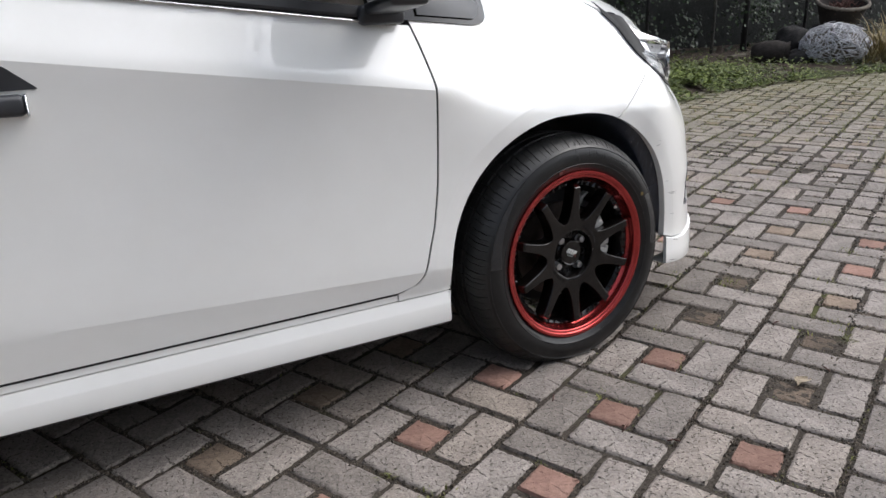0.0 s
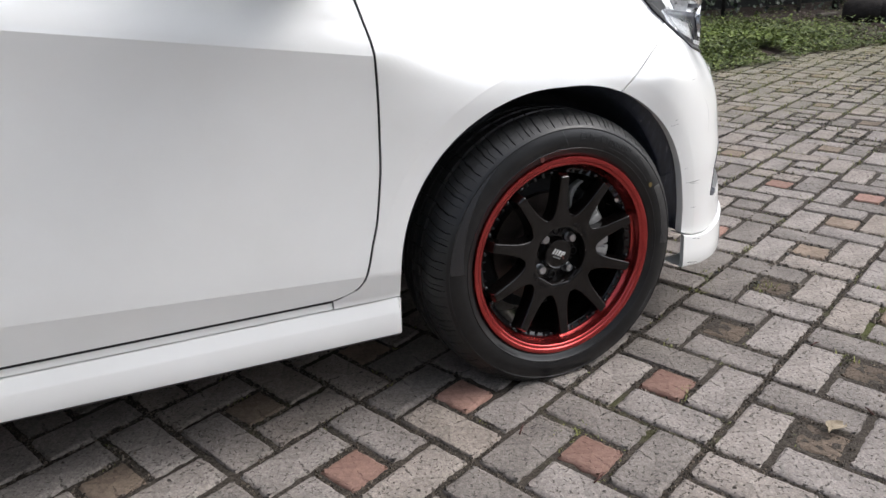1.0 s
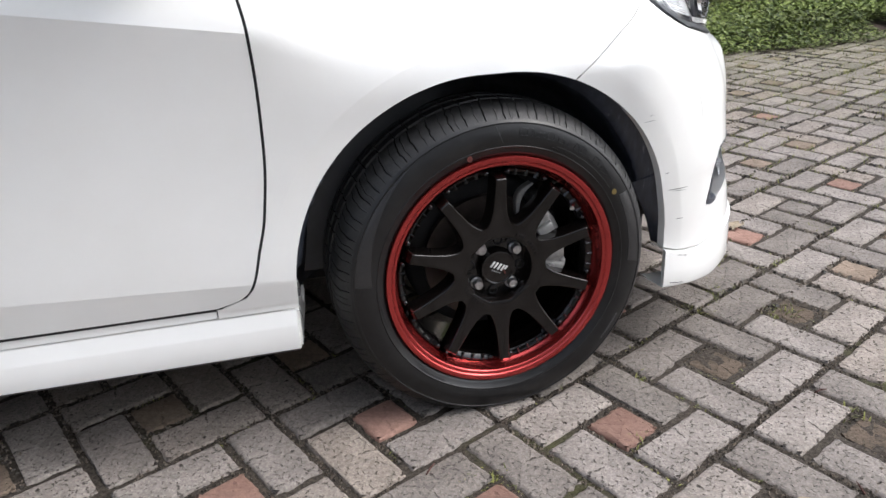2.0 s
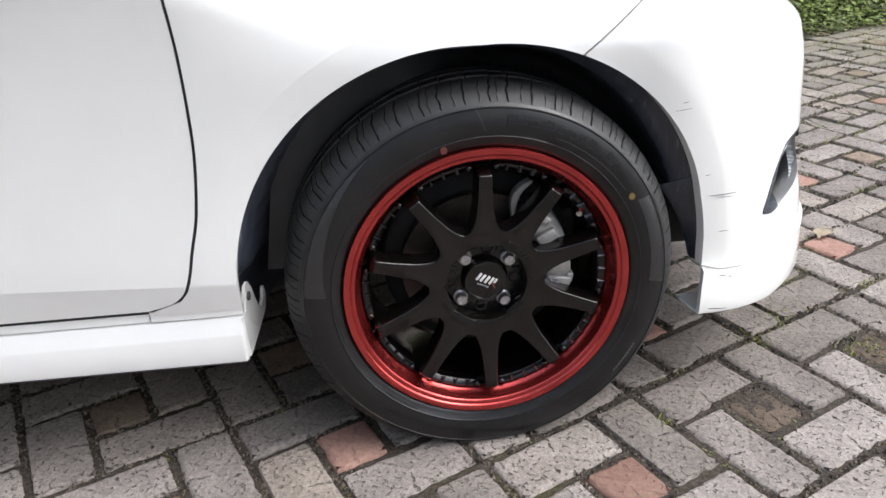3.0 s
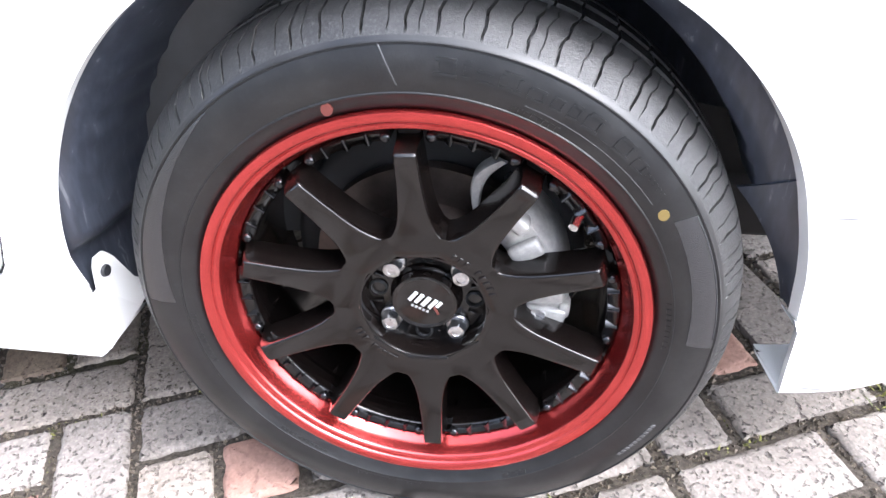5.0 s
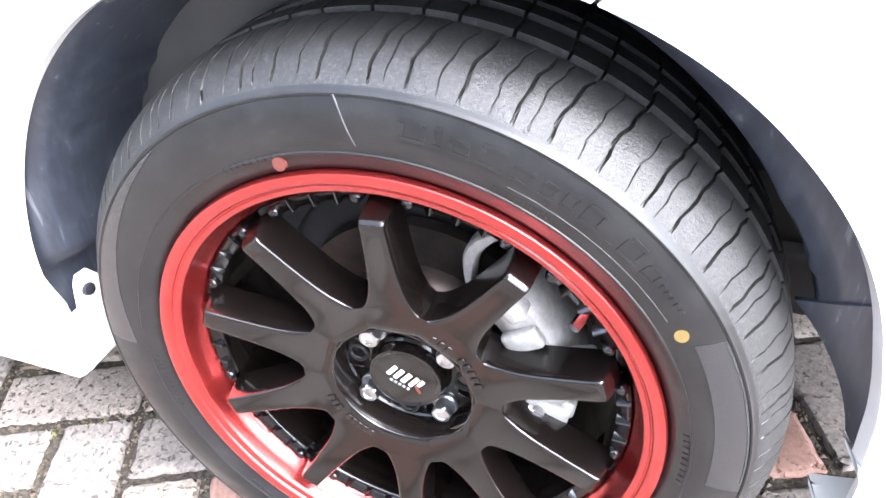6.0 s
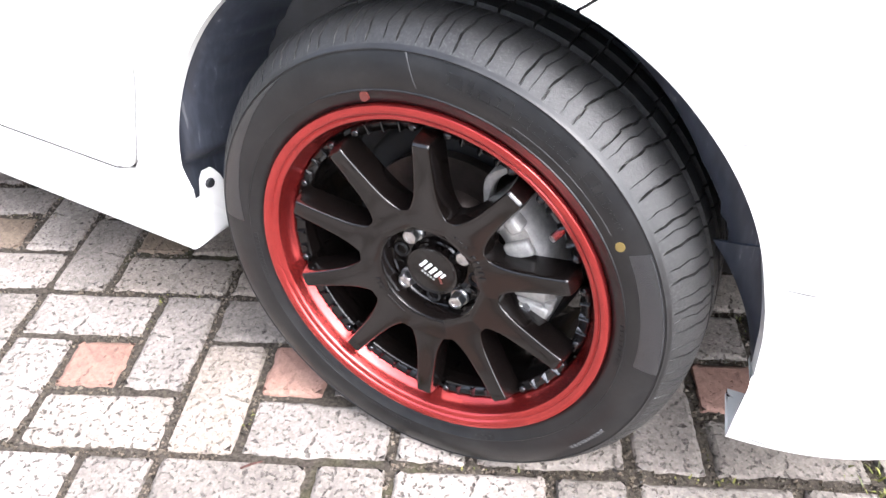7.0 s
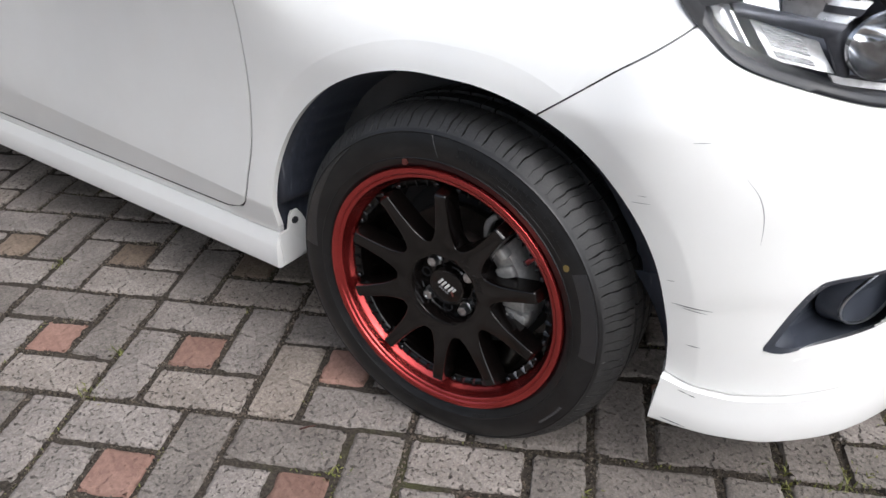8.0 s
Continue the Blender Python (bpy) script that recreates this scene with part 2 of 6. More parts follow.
RED_MARK = material("red_mark", (0.11, 0.026, 0.020), 0.5)[0]
SILVER = make_metal("silvered_plastic", (0.66, 0.67, 0.69), 0.22, 0.36)
HOUSING = make_metal("grey_metallic_plastic", (0.11, 0.118, 0.138), 0.25, 0.4, 0.6)
REFLECTOR = make_metal("white_reflector", (0.88, 0.89, 0.90), 0.25, 0.4, 0.35)
LAMP_FRAME = make_metal("dark_grey_lamp_frame", (0.085, 0.09, 0.105), 0.25, 0.4, 0.6)
SATIN = make_rough_plastic("satin_black_plastic", (0.030, 0.034, 0.044), 0.30)
YELLOW_MARK = material("yellow_mark", (0.16, 0.112, 0.032), 0.55)[0]
MOULD = material("pale_rubber_line", (0.07, 0.07, 0.072), 0.5)[0]
GREY_MARK = material("grey_line", (0.22, 0.22, 0.22), 0.6)[0]
SCUFF = material("dark_scuff", (0.12, 0.12, 0.12), 0.7)[0]
PAVER = make_paver("grey_concrete_paver", (0.205, 0.183, 0.168), (0.318, 0.286, 0.263), (1.02, 0.97, 0.90))
PAVER_RED = make_paver("red_concrete_paver", (0.255, 0.150, 0.120), (0.340, 0.212, 0.172), (0.97, 0.95, 0.93), 0.22, 0.35)
PAVER_BROWN = make_paver("weathered_brown_paver", (0.17, 0.130, 0.100), (0.28, 0.220, 0.170), (0.97, 0.95, 0.93), 0.35, 0.6)
PAVER_DIRTY = make_paver("dirt_covered_paver", (0.085, 0.066, 0.050), (0.17, 0.130, 0.098), (0.97, 0.95, 0.93), 0.6)
JOINT = make_soil("joint_soil", (0.018, 0.015, 0.012), (0.095, 0.079, 0.063), (0.075, 0.078, 0.026), 0.03)
# verge soil is darkened: the shade it lies in is part of its colour
VERGE = make_soil("verge_soil", (0.020, 0.014, 0.011), (0.075, 0.053, 0.042), (0.035, 0.05, 0.015), 0.05)
LAND = make_soil("worn_ground", (0.12, 0.11, 0.095), (0.26, 0.24, 0.21), (0.06, 0.08, 0.03), 0.02)
LEAF = make_leaf("ground_cover_leaf", (0.040, 0.064, 0.016), (0.20, 0.25, 0.062))
# ivy and shrub leaves carry the canopy's shade in their colour
IVY = make_leaf("shaded_ivy_leaf", (0.006, 0.012, 0.005), (0.030, 0.050, 0.018))
CROWN = make_leaf("tree_leaf", (0.030, 0.048, 0.020), (0.090, 0.125, 0.055))
MOSS = make_leaf("moss_blade", (0.07, 0.080, 0.018), (0.22, 0.225, 0.06))
STRAW = make_leaf("dry_blade", (0.16, 0.12, 0.05), (0.34, 0.27, 0.12))


CRUMB = make_leaf("soil_crumb", (0.016, 0.012, 0.009), (0.155, 0.125, 0.098))


def make_glass():
    m, t, p = material("clear_glass", (1, 1, 1), 0.02)
    p.inputs["Transmission Weight"].default_value = 1.0
    p.inputs["IOR"].default_value = 1.25
    return m


GLASS = make_glass()
TINT = material("tinted_window_glass", (0.010, 0.012, 0.013), 0.04, 0.0, 0.5)[0]


# ---- builders ----
def part(name, bm, mat, parent=None, label="", smooth=True):
    """Links a bmesh as one mesh object under a thing or under a part."""
    me = bpy.data.meshes.new(name)
    bm.normal_update()
    if smooth:
        for f in bm.faces:
            f.smooth = True
    bm.to_mesh(me)
    bm.free()
    for one in mat if isinstance(mat, (list, tuple)) else (mat,):
        me.materials.append(one)
    ob = new(name, me)
    ob.parent = parent
    if label:
        ob["label"] = label
    return ob


def thing(name, label, category, group="", kind=""):
    return tagged(new(name), label, category, group, kind)


def sharpen(bm, degrees=35):
    for e in bm.edges:
        e.smooth = not (len(e.link_faces) == 2 and e.calc_face_angle(0) > radians(degrees))


def block(bm, centre, size, turn=None, bevel=0.0):
    """A box added to bm, with its edges bevelled."""
    m = Matrix.Translation(centre) @ (turn or Matrix.Identity(4)) @ Matrix.Diagonal((*size, 1))
    made = bmesh.ops.create_cube(bm, size=1, matrix=m)["verts"]
    if bevel:
        edges = list({e for v in made for e in v.link_edges})
        bmesh.ops.bevel(bm, geom=edges, offset=bevel, segments=2, affect="EDGES", profile=0.5)


def rod(bm, a, b, r, sides=10, r2=None):
    a, b = Vector(a), Vector(b)
    turn = (b - a).to_track_quat("Z", "Y").to_matrix().to_4x4()
    bmesh.ops.create_cone(bm, cap_ends=True, segments=sides, radius1=r, radius2=r if r2 is None else r2, depth=(b - a).length, matrix=Matrix.Translation((a + b) / 2) @ turn)


def sheet(bm, rows, skip=None):
    """Quads between rows of places (rows of equal length)."""
    grid = [[bm.verts.new(p) for p in row] for row in rows]
    for i in range(len(grid) - 1):
        for j in range(len(grid[0]) - 1):
            if skip and skip(i, j):
                continue
            bm.faces.new((grid[i][j], grid[i + 1][j], grid[i + 1][j + 1], grid[i][j + 1]))
    return grid


def face_outward(bm, away):
    """Turns the faces of an open sheet to look away from the place given."""
    bm.normal_update()
    for f in bm.faces:
        if f.normal.dot(f.calc_center_median() - Vector(away)) < 0:
            f.normal_flip()


def hem(bm, depth, way, degrees=40):
    """Folds every open edge inward, so that a sheet has a visible thickness."""
    edges = [e for e in bm.edges if e.is_boundary]
    made = bmesh.ops.extrude_edge_only(bm, edges=edges)["geom"]
    for v in made:
        if isinstance(v, bmesh.types.BMVert):
            v.co += Vector(way(v.co)) * depth
    sharpen(bm, degrees)


def inside(poly, x, y):
    odd = False
    for (x1, y1), (x2, y2) in zip(poly, poly[1:] + poly[:1]):
        if (y1 > y) != (y2 > y) and x < (x2 - x1) * (y - y1) / (y2 - y1) + x1:
            odd = not odd
    return odd


def along(pairs, v):
    """Monotone smooth interpolation through pairs in rising order."""
    if v <= pairs[0][0]:
        return pairs[0][1]
    if v >= pairs[-1][0]:
        return pairs[-1][1]
    k = max(i for i in range(len(pairs) - 1) if pairs[i][0] <= v)

    def slope(i):
        if i <= 0 or i >= len(pairs) - 1:
            j = min(max(i, 1), len(pairs) - 1)
            return (pairs[j][1] - pairs[j - 1][1]) / (pairs[j][0] - pairs[j - 1][0])
        a = (pairs[i][1] - pairs[i - 1][1]) / (pairs[i][0] - pairs[i - 1][0])
        b = (pairs[i + 1][1] - pairs[i][1]) / (pairs[i + 1][0] - pairs[i][0])
        return 0.0 if a * b <= 0 else 2 * a * b / (a + b)

    (x0, y0), (x1, y1) = pairs[k], pairs[k + 1]
    h = x1 - x0
    s = (v - x0) / h
    return (2 * s**3 - 3 * s**2 + 1) * y0 + (s**3 - 2 * s**2 + s) * h * slope(k) + (3 * s**2 - 2 * s**3) * y1 + (s**3 - s**2) * h * slope(k + 1)


def straight(pairs, v):
    return float(np.interp(v, [p[0] for p in pairs], [p[1] for p in pairs]))


# ---- the car's skin ----
# x runs forward along the car, y away from the viewer's side, z up; the front hub stands over x = 0.
HUB = Vector((0.0, 0.0, 0.286))
ARCH_R, ARCH_Z, ARCH_SHIFT = 0.346, 0.3075, 0.0195
X0, CORNER = 0.25, 0.40
LOWER = ((0.0, -0.0215), (0.5, -0.0268), (1.0, -0.0320), (1.1, -0.0317), (1.4, -0.0305), (2.0, -0.0265), (3.0, -0.0215), (4.0, -0.0200), (5.0, -0.0225), (6.0, -0.0300))
UPPER = ((0.0, -0.030), (0.012, -0.0262), (0.05, -0.008), (0.10, 0.016), (0.15, 0.040), (0.22, 0.073), (0.4, 0.17))
FRONT = ((0.0, 0.022), (0.20, 0.016), (0.27, 0.022), (0.34, 0.018), (0.42, 0.014), (0.52, 0.011), (0.60, 0.009), (0.635, 0.010), (0.66, 0.017), (0.70, 0.038), (0.746, 0.078), (0.80, 0.118), (0.86, 0.16), (0.90, 0.20), (0.95, 0.27), (1.0, 0.40))
GAP = ((0.288, -0.530), (0.2975, -0.502), (0.3045, -0.474), (0.3228, -0.4505), (0.3493, -0.4385), (0.39, -0.4275), (0.45, -0.411), (0.566, -0.397), (0.66, -0.395), (0.747, -0.398), (0.82, -0.411), (0.894, -0.431), (0.97, -0.458))
NOSE = ((0.0, 0.450), (0.20, 0.453), (0.26, 0.459), (0.30, 0.451), (0.34, 0.436), (0.40, 0.42), (0.50, 0.42), (0.65, 0.41), (0.75, 0.40), (0.85, 0.38), (0.95, 0.36))


def gap_half(z):
    """Half the door gap's width along x, so that it is even across its own run."""
    run = (along(GAP, z + 0.002) - along(GAP, z - 0.002)) / 0.004
    return 0.0024 * min(3.6, math.hypot(1.0, run))


def crease(x):
    return 0.748 + 0.148 * (-0.39 - min(x, -0.2))


def low_crease(x):
    return 0.338 + 0.056 * (-0.45 - min(x, -0.2))


def belt(x):
    return 0.900 + 0.13 * (-0.55 - x)


def door_profile(x, z):
    zc, zl = crease(x), low_crease(x)
    if z < zl:
        return straight(LOWER, (z - 0.285) / (zl - 0.285))
    if z < zc:
        return along(LOWER, 1 + 5 * (z - zl) / (zc - zl))
    return along(UPPER, z - zc)


def side(x, z):
    """How far the flank lies inside the wheel's face plane; the shoulder crease fades out on the wing."""
    if x > -0.40 and z > 0.60:
        r = min(0.055, 0.010 + 0.28 * (x + 0.40))
        door = sum(door_profile(x, z + r * k / 4) for k in range(-4, 5)) / 9
    else:
        door = door_profile(x, z)
    w = min(1.0, max(0.0, (x + 0.42) / 0.42))
    w = w * w * (3 - 2 * w)
    v = min(1.0, max(0.0, x / X0))
    return door * (1 - w) + (along(FRONT, z) - 0.021 * (1 - v * v * (3 - 2 * v))) * w


SETBACK = ((0.0, 0.0), (0.40, 0.0), (0.50, 0.013), (0.55, 0.021), (0.60, 0.036), (0.625, 0.047), (0.66, 0.060), (0.70, 0.065), (0.80, 0.060), (1.0, 0.05))


def skin(s, z, out=0.0):
    """A place on the skin: s runs forward along the flank and then round the nose; out: metres proud of it."""
    if s <= 0:
        return Vector((X0 + s, side(X0 + s, z) - out, z))
    k = min(1.0, max(0.0, (s - 0.02) / 0.28))
    fade = min(1.0, max(0.0, (s - 0.39) / 0.12)) * min(1.0, max(0.0, (0.66 - z) / 0.05))
    a, lean = along(NOSE, z), along(FRONT, z) + along(SETBACK, z) * k * k * (3 - 2 * k) * (1 - 0.42 * fade * fade * (3 - 2 * fade)) - out
    f = min(s / 0.41, math.pi / 2)
    n = Vector((math.sin(f) / a, -math.cos(f) / CORNER)).normalized()
    d = max(0.0, s - 0.41 * math.pi / 2)
    return Vector((X0 + a * math.sin(f) - lean * n.x + 0.09 * math.sin(min(d, 0.43) / 0.43 * math.pi / 2), CORNER * (1 - math.cos(f)) - lean * n.y + d, z))


def inward(p):
    """The way into the body from a place on its skin."""
    if p.x < X0:
        return (0, 1, 0)
    return Vector((X0 - 0.05 - p.x, 0.45 - p.y, 0)).normalized()


car = thing("car", "white hatchback with a lowered body kit parked on block paving", "car")


def build_door():
    bm = bmesh.new()
    vs = [i / 8 for i in range(8)] + [1 + 5 * i / 34 for i in range(34)] + [6 + i / 16 for i in range(17)]
    rows = []
    for v in vs:
        row = []
        for i in range(49):
            u = i / 48
            z = 0.3 + 0.09 * v
            for _ in range(6):
                x = -1.40 + u * (along(GAP, z) - gap_half(z) + 1.40)
                zl, zc, zb = low_crease(x), crease(x), belt(x)
                z = 0.2975 + (zl - 0.2975) * v if v < 1 else zl + (zc - zl) * (v - 1) / 5 if v < 6 else zc + (zb - zc) * (v - 6)
            row.append((x, side(x, z), z))
        rows.append(row)
    sheet(bm, rows)
    face_outward(bm, (-0.9, 0.8, 0.6))
    hem(bm, 0.030, inward, 8)
    door = part("door", bm, PAINT, car, "white front door with a crisp shoulder crease")

    # black strip standing in for the shade deep in the gaps round the door
    bm = bmesh.new()
    rows = []
    for z in np.linspace(0.294, 0.955, 70):
        x = along(GAP, z)
        rows.append([(x + k * gap_half(z), side(x, z) + 0.0032, z) for k in (-1.9, 1.9)])
    sheet(bm, rows)
    sheet(bm, [[(x, side(x, 0.2935) + 0.0040, z) for z in (0.2905, 0.3010)] for x in np.linspace(-1.40, -0.49, 24)])
    face_outward(bm, (-0.6, 0.8, 0.6))
    part("door_gap_shade", bm, UNDER, door, "black strip for the shade inside the door gap")

    # a dark flat wedge in place of the handle's recess, and the grip, near the door's rear end
    bm = bmesh.new()
    rows = []
    for i in range(13):
        u = i / 12
        x = -1.42 + 0.260 * u
        low = 0.8185
        top = min(crease(x) - 0.006, low + 0.002 + 0.86 * (-1.160 - x))
        rows.append([(x, side(x, z) - 0.0025, z) for z in (low + (top - low) * j / 5 for j in range(6))])
    sheet(bm, rows)
    face_outward(bm, (-1.3, 0.8, 0.8))
    hem(bm, 0.004, inward)
    part("handle_wedge", bm, TRIM, door, "dark flat wedge in place of the handle recess")
    bm = bmesh.new()
    block(bm, (-1.30, -0.032, 0.797), (0.24, 0.028, 0.036), pose(0, 0, 0, 0, 1.5, 0), 0.010)
    block(bm, (-1.215, -0.014, 0.790), (0.02, 0.03, 0.024), None, 0.004)
    block(bm, (-1.40, -0.014, 0.795), (0.02, 0.03, 0.024), None, 0.004)
    part("door_handle", bm, TRIM, door, "black pull handle")
    bm = bmesh.new()
    block(bm, (-1.180, -0.032, 0.794), (0.004, 0.030, 0.038), None, 0.002)
    part("handle_cap", bm, CHROME, door, "chrome end of the handle")
    # weather strip with its bright bead under the glass
    for name, mat, z0, z1, out, label in (("belt_bead", CHROME, -0.002, 0.006, 0.007, "bright bead"), ("weather_strip", TRIM, 0.006, 0.030, 0.006, "black weather strip")):
        bm = bmesh.new()
        rows = [[(x, side(x, belt(x)) - out + k, belt(x) + z0 + (z1 - z0) * j) for j, k in ((0, 0.008), (0, -0.001), (0.25, -0.002), (1, 0.004), (1, 0.012))] for x in np.linspace(-1.40, -0.50, 20)]
        sheet(bm, rows)
        face_outward(bm, (-0.9, 0.8, 0.9))
        part(name, bm, mat, door, label, False)


def arch_reach(angle):
    """How far the wheel opening's edge lies from the hub: a round top over upright sides."""
    lo, hi = 0.2, 0.6
    for _ in range(40):
        r = (lo + hi) / 2
        x, z = r * math.cos(angle), HUB.z + r * math.sin(angle)
        dx = max(0.0, abs(x) - (ARCH_SHIFT if x > 0 else ARCH_SHIFT + 0.0075))
        if (math.hypot(dx, z - ARCH_Z) if z > ARCH_Z else dx) < ARCH_R:
            lo = r
        else:
            hi = r
    return lo


def arch_x(z):
    return ARCH_SHIFT + math.sqrt(max(0, ARCH_R**2 - max(0.0, z - ARCH_Z) ** 2))


def arch_top(x):
    return ARCH_Z + math.sqrt(max(0, ARCH_R**2 - max(0.0, abs(x) - ARCH_SHIFT) ** 2))


def hub_polar(angle, reach):
    """Along a ray from the hub, in the skin's own plane of s and z."""
    return -X0 + reach * math.cos(angle), HUB.z + reach * math.sin(angle)


def ray_to(poly, angle):
    """How far a ray from the hub runs before it meets a line of s, z."""
    ox, oz, dx, dz = -X0, HUB.z, math.cos(angle), math.sin(angle)
    best = None
    for (x1, z1), (x2, z2) in zip(poly, poly[1:]):
        den = dx * (z2 - z1) - dz * (x2 - x1)
        if abs(den) < 1e-9:
            continue
        r = ((x1 - ox) * (z2 - z1) - (z1 - oz) * (x2 - x1)) / den
        k = ((x1 - ox) * dz - (z1 - oz) * dx) / den
        if r > 0 and -1e-6 <= k <= 1 + 1e-6:
            best = r if best is None else min(best, r)
    return best


SEAM = [(-0.101, 0.629), (-0.003, 0.702), (0.088, 0.753)]
LAMP_LOW = [(0.088, 0.753), (0.149, 0.715), (0.224, 0.691), (0.320, 0.669), (0.411, 0.653), (0.55, 0.642), (1.08, 0.632)]
LAMP_REAR = [(-0.031, 0.884), (0.010, 0.832), (0.052, 0.778), (0.088, 0.753)]


def swell(d):
    """The flat band round the wheel opening turns inward towards its edge."""
    return 0.0015 - 0.0050 * max(0.0, 1 - d / 0.042)


def lamp_low(s):
    """The headlight's lower edge."""
    return along(LAMP_LOW, s)


def wing_edge(s):
    """The bumper's upper edge: the seam with the wing, then the headlight."""
    return straight(SEAM, s) if s < SEAM[-1][0] else lamp_low(s)


def build_fender():
    zs = np.linspace(0.2935, 0.955, 40)
    outer = [(along(GAP, z) + gap_half(z) - X0, z) for z in zs] + [(-0.35, 0.965), (-0.15, 0.945), (-0.09, 0.925)] + LAMP_REAR
    corners = [math.atan2(z - HUB.z, s + X0) for s, z in outer]
    lo, hi = corners[-1] + 1e-4, math.pi - 0.004
    angles = sorted({*np.linspace(lo, hi, 130), *(c for c in corners if lo < c < hi), math.atan2(SEAM[0][1] - HUB.z, SEAM[0][0] + X0)})
    bm = bmesh.new()
    rows = []
    for a in angles:
        r0, r1 = arch_reach(a), ray_to(outer, a) or 0.47
        cut = ray_to([(s - 0.0010, z + 0.0012) for s, z in SEAM + [(0.104, 0.7605)]], a)
        r0 = max(r0, cut) if cut else r0
        span = max(r1 - r0, 1e-4)
        band = arch_reach(a) + 0.042 - r0
        ks = [0.0, 0.25, 0.5, 0.75] if band > 0.001 and band < span * 0.8 else [0.0, 0.05, 0.1, 0.15]
        first = band / span if band > 0.001 and band < span * 0.8 else 0.2
        ks = [k * first if first != 0.2 else k for k in ks] + [first + (1 - first) * k / 40 for k in range(41)]
        edge = arch_reach(a)
        # the band fades out towards the sill
        calm = 1.0 - 0.8 * min(1.0, max(0.0, (a - 2.3) / 0.5))
        rows.append([skin(*hub_polar(a, r0 + (r1 - r0) * k), out=swell(r0 + (r1 - r0) * k - edge) * calm) for k in ks])
    sheet(bm, rows)
    bmesh.ops.remove_doubles(bm, verts=bm.verts, dist=0.0002)
    face_outward(bm, (-0.1, 0.9, 0.4))
    hem(bm, 0.012, inward, 40)
    for e in bm.edges:
        if all(abs(math.hypot(v.co.x - HUB.x, v.co.z - HUB.z) - arch_reach(math.atan2(v.co.z - HUB.z, v.co.x)) - 0.042) < 0.0015 for v in e.verts):
            e.smooth = False
    part("fender", bm, PAINT, car, "white front wing with a round wheel arch")


FOG_CORNERS = [(0.2420, 0.3255), (0.2560, 0.3205), (0.2723, 0.3192), (0.3247, 0.3330), (0.4420, 0.3440), (0.4900, 0.3560), (0.4950, 0.4200), (0.4700, 0.4370), (0.4207, 0.4385), (0.3448, 0.4393), (0.3171, 0.4355), (0.2983, 0.4202), (0.2815, 0.3885), (0.2628, 0.3586)]


def rounded(poly, times=2):
    """Cuts a closed outline's corners."""
    for _ in range(times):
        poly = [q for (a, b), (c, d) in zip(poly, poly[1:] + poly[:1]) for q in ((a * 0.82 + c * 0.18, b * 0.82 + d * 0.18), (a * 0.18 + c * 0.82, b * 0.18 + d * 0.82))]
    return poly


# the opening; the surround overlaps it to the corners above
FOG = rounded([(0.385 + (s - 0.385) / 1.08, 0.385 + (z - 0.385) / 1.08) for s, z in FOG_CORNERS], 1)


CUT_WAY = Vector((0.010, 0.843, -0.539))


def arch_s(z):
    return -X0 + arch_x(z)


def lip_top(s):
    return straight(((0.10, 0.2620), (0.15, 0.2445), (0.2117, 0.2365), (0.288, 0.2395), (0.374, 0.2465), (0.446, 0.2505), (1.1, 0.255)), s)


def lip_low(s):
    return straight(((0.10, 0.181), (0.187, 0.1655), (0.266, 0.1565), (0.374, 0.160), (0.470, 0.172), (1.1, 0.185)), s)


